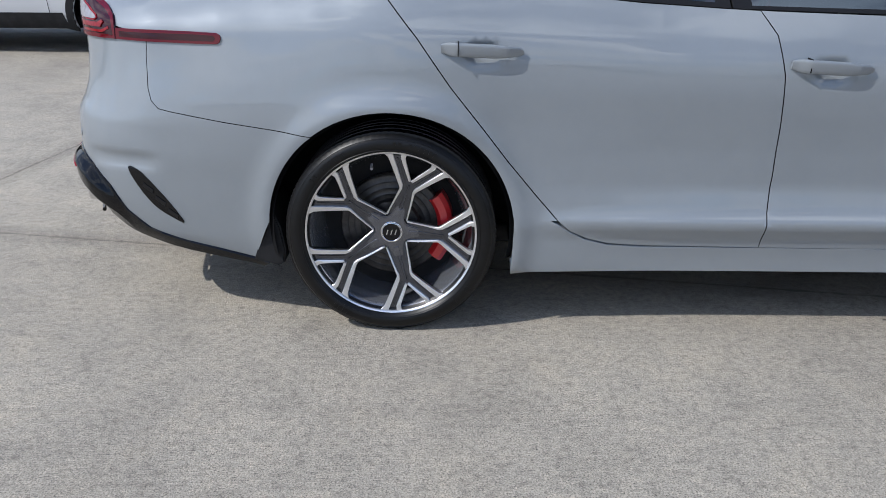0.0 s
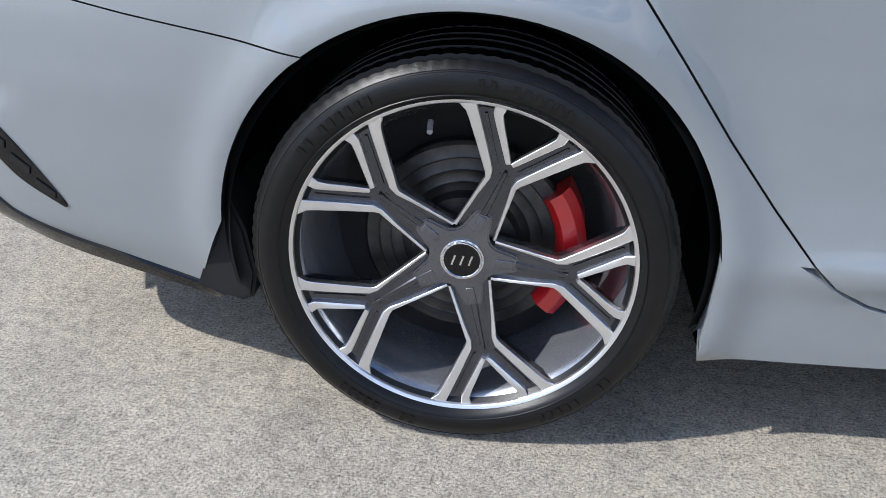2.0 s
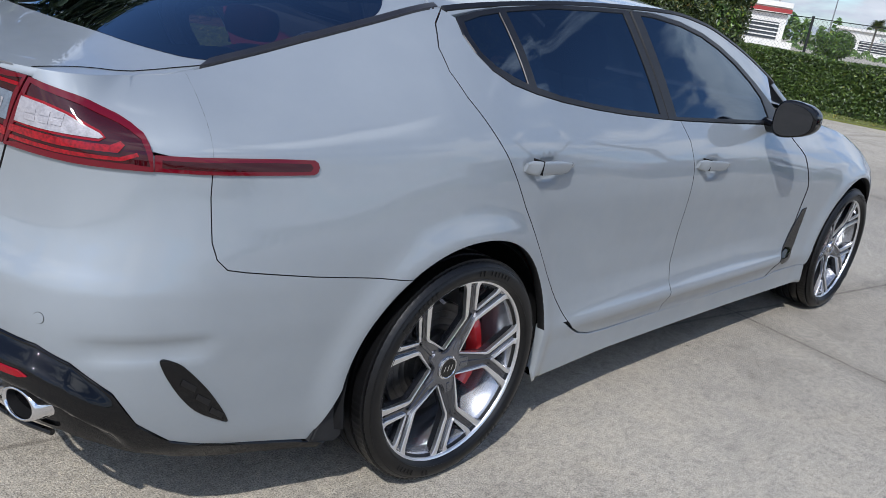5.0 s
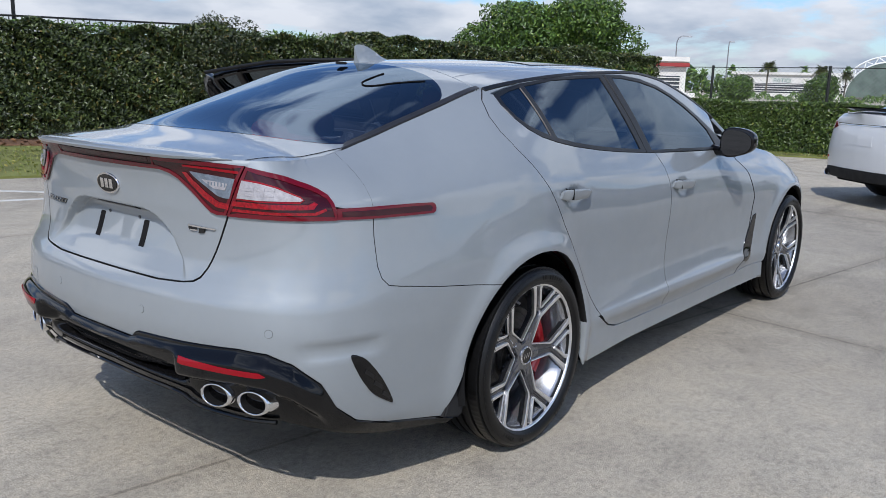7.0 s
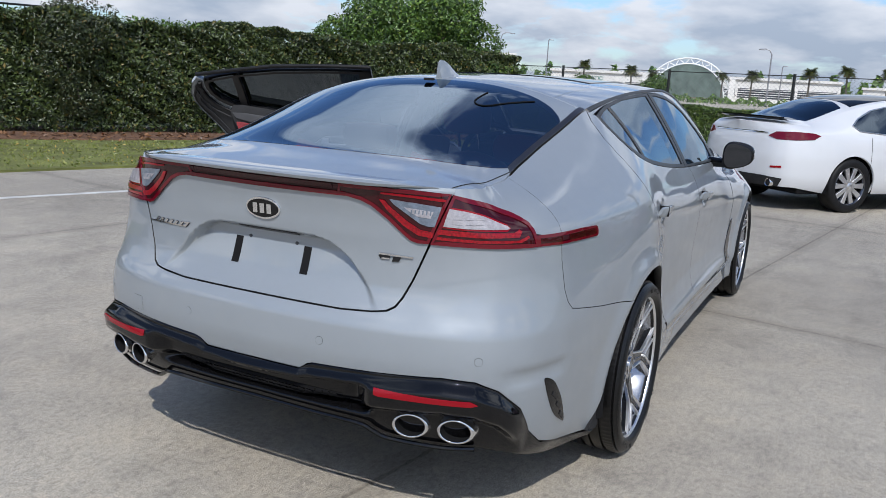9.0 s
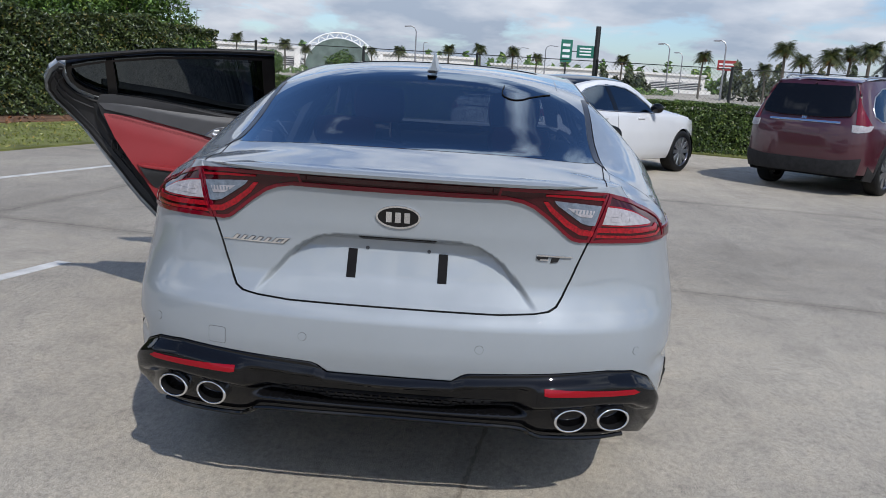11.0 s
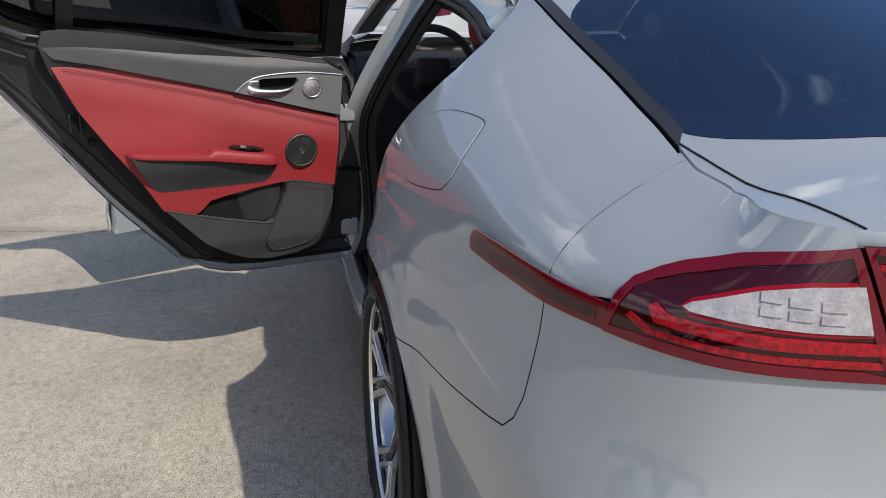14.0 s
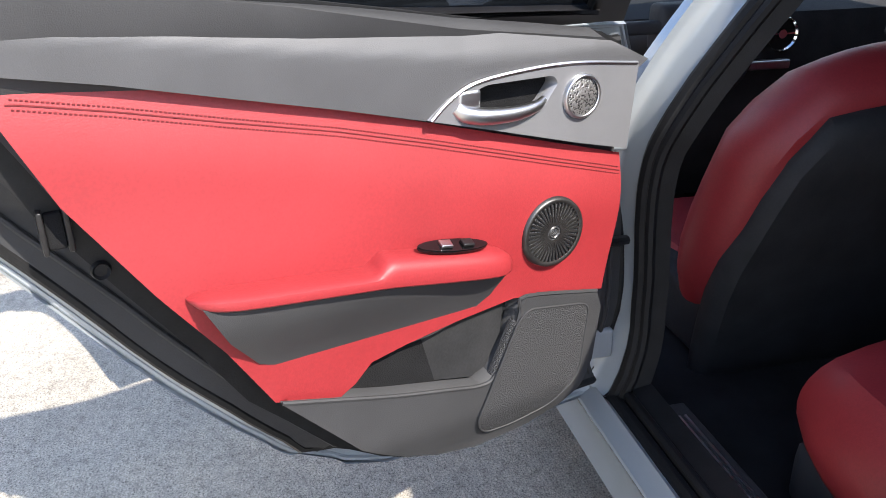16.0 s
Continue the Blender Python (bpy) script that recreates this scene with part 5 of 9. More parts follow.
for left in (False, True):
    door, fdoor = LEFT_DOORS[left]
    door_handle(door, 0.155, 0.395, 0.905, 0.897, left)
    door_handle(fdoor, 1.175, 1.415, 0.862, 0.852, left)
    door_mirror(fdoor, left)
    fv = X((2.285, 0.60), (2.325, 0.608), (2.325, 0.53), (2.31, 0.43), (2.275, 0.365), (2.21, 0.345), (2.165, 0.362), (2.20, 0.43), (2.25, 0.52))
    sheet("fender_vent", fv, flank, PIANO, car, "gloss black fender vent", lift=0.004, mirror=left, grid=0.03, fold=0.008)

flap = [(-0.346, 0.990), (-0.328, 1.050), (-0.296, 1.069), (-0.174, 1.066), (-0.090, 1.036), (-0.077, 1.002), (-0.098, 0.952), (-0.159, 0.929), (-0.297, 0.945), (-0.335, 0.962)]
# Black underlay shows round the flap where a shaded gap would be.
sheet("fuel_flap_gap", X(*spline(flap, 6, True)), flank, TRIM, car, "fuel flap gap", lift=0.0004, mirror=True, grid=0.02, fold=0.002)
sheet("fuel_flap", pinch(X(*spline(flap, 6, True)), 0.0022), flank, PAINT, car, "rounded fuel filler flap", lift=0.0016, mirror=True, grid=0.02, fold=0.003)

bm = bmesh.new()                                            # shark-fin aerial
rows = []
for i in range(13):
    t = i / 12
    x = 0.21 - 0.20 * t
    base = float(over(np.array([(x, 0.0)]))[0][2]) - 0.003
    h = 0.072 * smooth(0.0, 0.92, t) ** 0.8 if t < 0.93 else 0.066
    w = 0.034 * math.sin(math.pi * min(1, 0.12 + 0.75 * t)) ** 0.7
    rows.append([bm.verts.new((x - 0.012 * k, w * f * sgn, base + h * k)) for sgn, k, f in ((-1, 0, 1), (-1, 0.25, 0.55), (-1, 0.7, 0.25), (-1, 1, 0.10), (1, 1, 0.10), (1, 0.7, 0.25), (1, 0.25, 0.55), (1, 0, 1))])
for r0, r1 in zip(rows, rows[1:]):
    for j in range(7):
        bm.faces.new((r0[j], r0[j + 1], r1[j + 1], r1[j]))
bm.faces.new(rows[0])
bm.faces.new(rows[-1])
bmesh.ops.recalc_face_normals(bm, faces=bm.faces[:])
part("roof_aerial", bm, PAINT, roof, "grey shark-fin aerial")
bm = bmesh.new()
prism(bm, [(-0.062, -0.020), (-0.062, 0.020), (-0.092, 0.014), (-0.092, -0.014)], 1.352, 1.362, "Z", 0.002)
part("tailgate_camera", bm, TRIM, hatch)

# underside, and inner skin kept dark to stand for shade behind the gaps
bm = bmesh.new()
box(bm, -0.70, 3.45, -0.62, 0.62, 0.19, 0.26, 0.03)
part("underbody", bm, DARK, car, "dark underbody")
bm = bmesh.new()
box(bm, 0.42, 2.45, -0.84, 0.84, 0.215, 0.27, 0.01)
part("floor_pan", bm, DARK, car)
for left in (False, True):
    body = X((-0.98, 0.42), (-0.60, 0.30), (-0.43, 0.30)) + arch_run(0, 0.338, 0.40, 185, 0, 24) + X((0.43, 0.26), (2.42, 0.26)) + arch_run(2.906, 0.338, 0.40, 180, 5, 24) + X((3.4, 0.3), (3.4, 0.74), (2.9, 0.86), (2.3, 0.96), (1.95, 0.96), (1.0, 0.985), (0.4, 1.03), (0.1, 1.10), (0.0, 1.2), (-0.3, 1.12), (-0.6, 1.05), (-0.98, 0.97))
    if left:
        body = X((-0.98, 0.42), (-0.60, 0.30), (-0.43, 0.30)) + arch_run(0, 0.338, 0.40, 185, 35, 24) + X((0.32, 0.60), (0.12, 0.86), (-0.02, 1.04), (-0.09, 1.13), (-0.06, 1.2), (-0.3, 1.12), (-0.6, 1.05), (-0.98, 0.97))
        sheet("inner_skin", arch_run(2.906, 0.338, 0.40, 170, 5, 24) + X((3.4, 0.3), (3.4, 0.74), (2.9, 0.86), (2.35, 0.93), (2.4, 0.6)), flank, DARK, car, lift=-0.035, mirror=True, grid=0.05, fold=0)
    sheet("inner_skin", body, flank, DARK, car, lift=-0.035, mirror=left, grid=0.05, fold=0)
tail_in = [(-1.05, 0.40), (1.05, 0.40), (1.05, 1.0), (0.55, 1.02), (-0.55, 1.02), (-1.05, 1.0)]
sheet("inner_skin", tail_in, flank, DARK, car, lift=-0.05, grid=0.05, fold=0)
deck_in = [(-1.0, -0.4), (-0.82, -0.53), (-0.70, -0.54), (-0.80, 0), (-0.70, 0.54), (-0.82, 0.53), (-1.0, 0.4)]
sheet("inner_skin", deck_in, over, DARK, car, lift=-0.04, grid=0.05, fold=0)

# Solid black tube stands in for a dark reflection in the rear glass.
bm = bmesh.new()
reflected_curve = [(-0.126, -0.282), (-0.19, -0.275), (-0.238, -0.281), (-0.258, -0.315), (-0.235, -0.35), (-0.195, -0.378), (-0.13, -0.43), (-0.094, -0.459)]
tube(bm, spline([(x, y, float(over(np.array([(x, y)]))[0][2]) + 0.003) for x, y in reflected_curve], 5), 0.0023, 6)
part("glass_reflection", bm, CARPET, hatch, "thin black curve on the rear glass, a modelled reflection")

# ---- the cabin ----
LEATHER = Nodes("red_leather", (0.32, 0.03, 0.034), 0.5, Specular_IOR_Level=0.4)
LEATHER.color(LEATHER.mix(1.0, LEATHER.ramp(LEATHER.noise(4, 5), (0.3, (0.215, 0.017, 0.020)), (0.7, (0.265, 0.022, 0.026))), LEATHER.ramp(LEATHER.noise(260, 3), (0.3, (0.86, 0.86, 0.86)), (0.7, (1, 1, 1))), "MULTIPLY"))
LEATHER.bump(LEATHER.voronoi(420).outputs["Distance"], 0.12, 0.0012)
LEATHER = LEATHER.m
STITCH = varied("red_thread", (0.12, 0.008, 0.010), 0.7, 60, 0.2, 900, 0.3)
SOFT = varied("soft_black_trim", (0.031, 0.031, 0.0325), 0.62, 9, 0.15, 700, 0.25, Specular_IOR_Level=0.3)
BEZEL = varied("satin_grey_bezel", (0.18, 0.18, 0.187), 0.42, 9, 0.08, 500, 0.05, 0.4)
GREY_TRIM = varied("grey_soft_trim", (0.058, 0.058, 0.061), 0.55, 9, 0.12, 700, 0.2)
MESH = Nodes("speaker_mesh", (0.03, 0.03, 0.032), 0.55)
MESH.bump(MESH.voronoi(520).outputs["Distance"], 0.9, 0.002)
MESH.color(MESH.ramp(MESH.voronoi(520).outputs["Distance"], (0.25, (0.004, 0.004, 0.0045)), (0.65, (0.035, 0.035, 0.037))))
MESH = MESH.m
ALLOY_MESH = Nodes("alloy_grille", (0.35, 0.35, 0.36), 0.35, 0.9)
ALLOY_MESH.color(ALLOY_MESH.ramp(ALLOY_MESH.voronoi(300).outputs["Distance"], (0.2, (0.03, 0.03, 0.03)), (0.55, (0.5, 0.49, 0.48))))
ALLOY_MESH.bump(ALLOY_MESH.voronoi(300).outputs["Distance"], 0.6, 0.002)
ALLOY_MESH = ALLOY_MESH.m


def on_door(hinge_x, w0=0.0, bulge=None):
    """Surface of a left door's inner side, in (way back from the hinge, height)."""
    def surf(q):
        u, z = q[:, 0], q[:, 1]
        w = np.full(len(q), w0) if bulge is None else w0 + bulge(u, z)
        return np.stack([hinge_x - u, 0.854 - w, z], 1)
    return surf


def slab(name, outline, w0, w1, material, parent, label="", bulge=None, grid=0.03, hinge_x=1.143, holes=()):
    """A panel of the door's inner side, from depth w0 up to w1."""
    return sheet(name, outline, on_door(hinge_x, w1, bulge), material, parent, label, grid=grid, step=0.015, fold=w1 - w0, flip=True, holes=holes)


ldoor, lfdoor = LEFT_DOORS[True]


def ux(pts, hinge_x=1.143):
    return [(hinge_x - x, z) for x, z in pts]


def back_line(by, lift):
    """Places along the door's edge on its inner side, drawn in by a little."""
    return (sheet_place(pinch(left_skin, by), lift)).tolist()


def sheet_place(q, lift):
    q = np.array(q, float)
    e = 0.004
    n = np.cross(flank(q + (e, 0)) - flank(q - (e, 0)), flank(q + (0, e)) - flank(q - (0, e)))
    n /= np.linalg.norm(n, axis=1)[:, None]
    return (raised(q) + n * lift) * (1, -1, 1)


sheet("door_shell", pinch(left_skin, 0.006), raised, PAINT, ldoor, "painted inner door shell", lift=-0.024, mirror=True, rows=ROWS_Z, fold=0.0)
sheet("door_shell_step", pinch(left_skin, 0.030), raised, SOFT, ldoor, "black inner door channel", lift=-0.040, mirror=True, rows=ROWS_Z, fold=-0.016)
bm = bmesh.new()                                            # rubber seals round the shell
tube(bm, back_line(0.027, -0.034), 0.009, 8, closed=True)
part("door_seal", bm, RUBBER, ldoor, "black rubber door seal")
bm = bmesh.new()
tube(bm, back_line(0.007, -0.021), 0.0055, 8, closed=True)
part("door_hem", bm, PAINT, ldoor, "grey folded door edge")
bm = bmesh.new()
tube(bm, back_line(0.058, -0.043), 0.0045, 8, closed=True)
part("door_seal", bm, SOFT, ldoor, "grey channel edge")

trim_line = [(0.073, 1.001), (0.092, 0.975), (0.100, 0.87), (0.125, 0.645), (0.134, 0.60), (0.143, 0.53), (0.165, 0.475), (0.20, 0.445), (0.263, 0.426), (0.354, 0.419), (0.43, 0.432), (0.488, 0.458), (0.561, 0.505), (0.625, 0.573), (0.672, 0.620), (0.73, 0.715), (0.798, 0.812), (0.876, 0.930), (0.934, 1.04), (0.955, 1.11), (0.94, 1.147), (0.889, 1.152), (0.733, 1.136), (0.61, 1.116), (0.384, 1.071), (0.142, 1.037)]
slab("trim_base", [(max(u, 0.08), max(z, 0.405)) for u, z in pinch(trim_line[:21], -0.03)], 0.0, 0.064, RUBBER, ldoor)
slab("trim_backing", trim_line, 0.06, 0.092, SOFT, ldoor, "black moulded door trim", bulge=lambda u, z: 0.03 * smooth(1.0, 1.12, z))
belt_roll = [(0.073, 1.003), (0.092, 0.990), (0.20, 1.004), (0.36, 1.001), (0.44, 0.962), (0.558, 0.993), (0.692, 1.025), (0.807, 1.053), (0.922, 1.076), (0.950, 1.11), (0.936, 1.145), (0.889, 1.150), (0.733, 1.134), (0.61, 1.114), (0.384, 1.069), (0.142, 1.035)]
def belt_bulge(u, z):
    """A sloping upper face over an upright lower one, with a soft crease between."""
    crease = np.interp(u, [0.07, 0.38, 0.60, 0.80, 0.94], [1.022, 1.036, 1.066, 1.100, 1.118])
    above = np.log1p(np.exp((z - crease) / 0.004)) * 0.004
    return 0.024 + 0.10 * (z - crease) * (z < crease) - 0.55 * above
slab("belt_trim", belt_roll, 0.07, 0.098, GREY_TRIM, ldoor, "dark grey soft belt trim", belt_bulge, 0.012)
red = [(0.104, 0.864), (0.24, 0.902), (0.433, 0.957), (0.558, 0.991), (0.692, 1.023), (0.807, 1.051), (0.922, 1.074), (0.927, 1.050), (0.876, 0.934), (0.799, 0.815), (0.73, 0.718), (0.674, 0.622), (0.63, 0.606), (0.585, 0.597), (0.56, 0.612), (0.534, 0.638), (0.48, 0.650), (0.40, 0.663), (0.30, 0.674), (0.128, 0.645)]
def red_bulge(u, z):
    top = np.interp(u, [0.10, 0.43, 0.69, 0.90], [0.864, 0.957, 1.023, 1.072])
    e = np.clip((top - z) / 0.10, 0, 1)
    return 0.016 * np.sin(np.clip(e, 0, 1) * math.pi / 2) + 0.012 * np.exp(-((z - 0.80) / 0.10) ** 2)
red_panel = slab("leather_panel", red, 0.07, 0.100, LEATHER, ldoor, "red stitched leather panel", red_bulge, 0.014)
bm = bmesh.new()                                            # stitching along the seam
for off in (0.021, 0.031):
    for k in range(170):
        u0 = 0.112 + 0.79 * k / 170
        u1 = u0 + 0.0030
        tz = lambda u: float(np.interp(u, [0.104, 0.24, 0.433, 0.558, 0.692, 0.807, 0.90], [0.864, 0.902, 0.957, 0.991, 1.022, 1.050, 1.070])) - off
        p = [on_door(1.143, 0.1012, red_bulge)(np.array([(u, tz(u))]))[0] for u in (u0, u1)]
        tube(bm, p, 0.0007, 5)
part("stitching", bm, STITCH, red_panel, "twin rows of red stitching")
bm = bmesh.new()
tube(bm, [on_door(1.143, 0.1006, red_bulge)(np.array([(u, float(np.interp(u, [0.104, 0.24, 0.433, 0.558, 0.692, 0.807, 0.90], [0.864, 0.902, 0.957, 0.991, 1.022, 1.050, 1.070])) - 0.026)]))[0] for u in np.linspace(0.11, 0.905, 60)], 0.0009, 5)
part("seam", bm, STITCH, red_panel)

arm_front = [(0.756, 0.797), (0.69, 0.788), (0.52, 0.762), (0.330, 0.728), (0.345, 0.695), (0.385, 0.665), (0.44, 0.652), (0.50, 0.648), (0.58, 0.655), (0.645, 0.668), (0.69, 0.688), (0.728, 0.74)]
slab("armrest", arm_front, 0.09, 0.150, SOFT, ldoor, "black and red door armrest", lambda u, z: -0.040 * smooth(0.78, 0.66, z) + 0.006, 0.015)
bm = bmesh.new()                                            # padded top of the armrest
rows = []
for k in range(49):
    u = 0.768 - 0.450 * k / 48
    end = max(0.02, 1 - abs((u - 0.543) / 0.2255) ** 10) ** 0.5
    zc = float(np.interp(u, [0.32, 0.52, 0.77], [0.743, 0.777, 0.804]))
    up = 0.010 + 0.020 * float(smooth(0.545, 0.518, u))
    ring = []
    for a in range(20):
        c, s_ = math.cos(a * math.tau / 20), math.sin(a * math.tau / 20)
        c, s_ = math.copysign(abs(c) ** 0.6, c), math.copysign(abs(s_) ** 0.6, s_)
        ring.append(bm.verts.new((1.143 - u, 0.854 - 0.128 - 0.041 * c * end, zc + (up if s_ > 0 else 0.013) * s_ * end)))
    rows.append(ring)
for r0, r1 in zip(rows, rows[1:]):
    for k in range(20):
        bm.faces.new((r0[k], r0[(k + 1) % 20], r1[(k + 1) % 20], r1[k]))
bm.faces.new(rows[0])
bm.faces.new(rows[-1][::-1])
bmesh.ops.recalc_face_normals(bm, faces=bm.faces[:])
part("armrest_pad", bm, LEATHER, ldoor, "red leather armrest pad")
tilt = pose(1.143 - 0.420, 0.854 - 0.146, 0.7975, 20, 9.5, 0)
bm = bmesh.new()
prism(bm, [(0.055 * math.cos(math.tau * k / 28), 0.0135 * math.sin(math.tau * k / 28)) for k in range(28)], -0.004, 0.0015, "Z", 0.001)
switch = part("window_switch_plate", bm, PIANO, ldoor, "gloss black window switch")
switch.matrix_basis = tilt
for ox in (-0.022, 0.012):
    bm = bmesh.new()
    box(bm, ox, ox + 0.018, -0.007, 0.007, 0.001, 0.006, 0.002)
    part("switch_key", bm, SATIN if ox < 0 else TRIM, switch)

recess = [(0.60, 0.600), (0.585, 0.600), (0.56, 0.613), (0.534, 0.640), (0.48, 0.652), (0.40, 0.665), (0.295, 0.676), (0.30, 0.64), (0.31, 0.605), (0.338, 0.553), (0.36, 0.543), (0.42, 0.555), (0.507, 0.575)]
# Thin black slab painted in for the shade of a deep pocket.
slab("pocket_shade", recess, 0.07, 0.0945, CARPET, ldoor, "flat black patch for the pocket's shaded depth")
# Inner wall in darker plastic than the trim, for the cavity's shade.
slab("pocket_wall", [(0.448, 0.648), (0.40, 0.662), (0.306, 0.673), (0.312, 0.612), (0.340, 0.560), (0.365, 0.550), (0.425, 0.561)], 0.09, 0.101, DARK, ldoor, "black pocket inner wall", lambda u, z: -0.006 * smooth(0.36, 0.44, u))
low = [(0.668, 0.622), (0.60, 0.603), (0.507, 0.577), (0.42, 0.557), (0.36, 0.545), (0.338, 0.555), (0.308, 0.605), (0.295, 0.652), (0.283, 0.675), (0.146, 0.648), (0.136, 0.62), (0.147, 0.528), (0.168, 0.478), (0.20, 0.448), (0.263, 0.429), (0.354, 0.422), (0.43, 0.435), (0.488, 0.461), (0.561, 0.507), (0.625, 0.576)]
lower = slab("map_pocket", low, 0.06, 0.128, SOFT, ldoor, "black map pocket", lambda u, z: -0.02 * smooth(0.50, 0.42, z))
edge = [(0.668, 0.624), (0.60, 0.605), (0.507, 0.579), (0.42, 0.559), (0.362, 0.547), (0.336, 0.557), (0.306, 0.607), (0.293, 0.654), (0.283, 0.677), (0.146, 0.650)]
bm = bmesh.new()
tube(bm, [(1.143 - u, 0.854 - 0.127, z) for u, z in spline(edge, 4)], 0.003, 6)
part("pocket_edge", bm, SOFT, lower)
grill = round_corners([(0.164, 0.636), (0.280, 0.656), (0.300, 0.640), (0.372, 0.485), (0.352, 0.452), (0.30, 0.450), (0.230, 0.464), (0.178, 0.51)], 0.02)
slab("door_speaker", grill, 0.11, 0.1325, MESH, ldoor, "black lower door speaker mesh", lambda u, z: -0.02 * smooth(0.50, 0.42, z))
bm = bmesh.new()
tube(bm, [(1.143 - u, 0.854 - 0.1325 + 0.02 * float(smooth(0.50, 0.42, z)), z) for u, z in grill], 0.0016, 6, closed=True)
part("speaker_edge", bm, SOFT, ldoor)


def round_speaker(u, z, r, w, name):
    o = part(name, bmesh.new(), STEEL if r > 0.04 else SATIN, ldoor, "round silver speaker grille")
    bm = bmesh.new()
    lathe(bm, [(r * 0.86, -0.004), (r * 0.93, -0.006), (r, -0.004), (r * 1.03, 0.004)], 48)
    bm.to_mesh(o.data)
    bm.free()
    o.data.shade_smooth()
    o.matrix_basis = pose(1.143 - u, 0.854 - w, z)
    bm = bmesh.new()
    lathe(bm, [(0.0, -0.0035), (r * 0.5, -0.0032), (r * 0.88, -0.001)], 40)
    part("grille_face", bm, ALLOY_MESH if r < 0.04 else MESH, o)
    if r > 0.04:
        bm = bmesh.new()
        for k in range(40):
            a = math.tau * k / 40
            c, s_ = math.cos(a), math.sin(a)
            box(bm, r * 0.22, r * 0.90, -0.0045, -0.001, -0.0011, 0.0011, 0, Matrix(((c, 0, -s_, 0), (0, 1, 0, 0), (s_, 0, c, 0), (0, 0, 0, 1))))
        for q in (0.12,):
            lathe(bm, [(r * q, -0.0038), (r * (q + 0.03), -0.0052), (r * (q + 0.06), -0.0038)], 36)
        part("grille_rib", bm, STEEL, o)
    return o


bezel = [(0.438, 0.963), (0.41, 0.987), (0.371, 1.004), (0.30, 1.012), (0.21, 1.013), (0.092, 0.999), (0.098, 0.93), (0.103, 0.874), (0.20, 0.898), (0.33, 0.934)]
cup = round_corners([(0.395, 0.975), (0.36, 0.999), (0.245, 0.999), (0.236, 0.988), (0.262, 0.955), (0.34, 0.944), (0.385, 0.955)], 0.015)
slab("handle_bezel", bezel, 0.08, 0.122, BEZEL, ldoor, "satin grey handle bezel", holes=[cup])
bm = bmesh.new()
tube(bm, [(1.143 - u, 0.854 - 0.122, z) for u, z in spline([(0.436, 0.963), (0.408, 0.986), (0.371, 1.003), (0.30, 1.011), (0.21, 1.012), (0.095, 1.000)], 5)], 0.0028, 6)
part("bezel_edge", bm, SATIN, ldoor)
# Black cup, cut shallow; its near-black floor also carries the depth's shade.
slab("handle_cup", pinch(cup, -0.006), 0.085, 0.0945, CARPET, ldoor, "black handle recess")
bm = bmesh.new()
bow = spline([(1.143 - u, 0.854 - w, z) for u, w, z in ((0.397, 0.116, 0.974), (0.385, 0.121, 0.965), (0.355, 0.126, 0.959), (0.31, 0.127, 0.957), (0.275, 0.124, 0.961), (0.258, 0.119, 0.968))], 5)
tube(bm, bow, [0.009 + 0.004 * math.sin(math.pi * (0.15 + 0.85 * k / (len(bow) - 1))) - 0.004 * k / len(bow) for k in range(len(bow))], 14)
box(bm, 1.143 - 0.397, 1.143 - 0.362, 0.854 - 0.124, 0.854 - 0.104, 0.968, 0.996, 0.006)
part("inner_handle", bm, SATIN, ldoor, "chrome inner door handle")
round_speaker(0.196, 0.965, 0.031, 0.124, "tweeter")
round_speaker(0.240, 0.771, 0.053, 0.128, "door_midrange")
bm = bmesh.new()
box(bm, 1.143 - 0.893, 1.143 - 0.873, 0.854 - 0.074, 0.854 - 0.030, 0.872, 0.915, 0.004)
latch = part("door_latch", bm, CARPET, ldoor, "black door latch")
bm = bmesh.new()
box(bm, 1.143 - 0.899, 1.143 - 0.893, 0.854 - 0.078, 0.854 - 0.030, 0.868, 0.919, 0.002)
box(bm, 1.143 - 0.873, 1.143 - 0.866, 0.854 - 0.078, 0.854 - 0.030, 0.868, 0.919, 0.002)
part("latch_plate", bm, TRIM, latch)
bm = bmesh.new()
lathe(bm, [(0.0, -0.068), (0.007, -0.068), (0.010, -0.072), (0.012, -0.066)], 20)
bump_stop = part("door_stop", bm, RUBBER, ldoor, "round rubber door stop")
bump_stop.matrix_basis = pose(1.143 - 0.845, 0.854, 0.835)
bm = bmesh.new()
tube(bm, [(1.13, 0.80, 0.655), (1.09, 0.85, 0.672), (1.05, 0.905, 0.69), (1.02, 0.95, 0.70)], 0.009, 8)
part("door_check", bm, TRIM, car, "black door check strap")
for z in (0.86, 0.46):
    bm = bmesh.new()
    box(bm, 1.10, 1.16, 0.845, 0.905, z - 0.03, z + 0.03, 0.008)
    part("door_hinge", bm, PAINT, car)

# window surround inside the rear door
fr_in = left_frame
pane_q, pane_r = left_panes
sheet("frame_lining", pinch(fr_in, 0.004), raised, TRIM, ldoor, lift=-0.034, rows=ROWS_Z, mirror=True, fold=0.0, holes=[densify(pinch(pane_q, 0.004), 0.02), densify(pinch(pane_r, 0.004), 0.02)])
bm = bmesh.new()
fr = raised(np.array(X((0.03, 1.262), (0.16, 1.281), (0.5, 1.329), (0.75, 1.343), (0.95, 1.349), (1.05, 1.349))))
tube(bm, [(p[0], -p[1] - 0.02, p[2]) for p in fr], 0.011, 8)
part("door_seal", bm, RUBBER, ldoor)

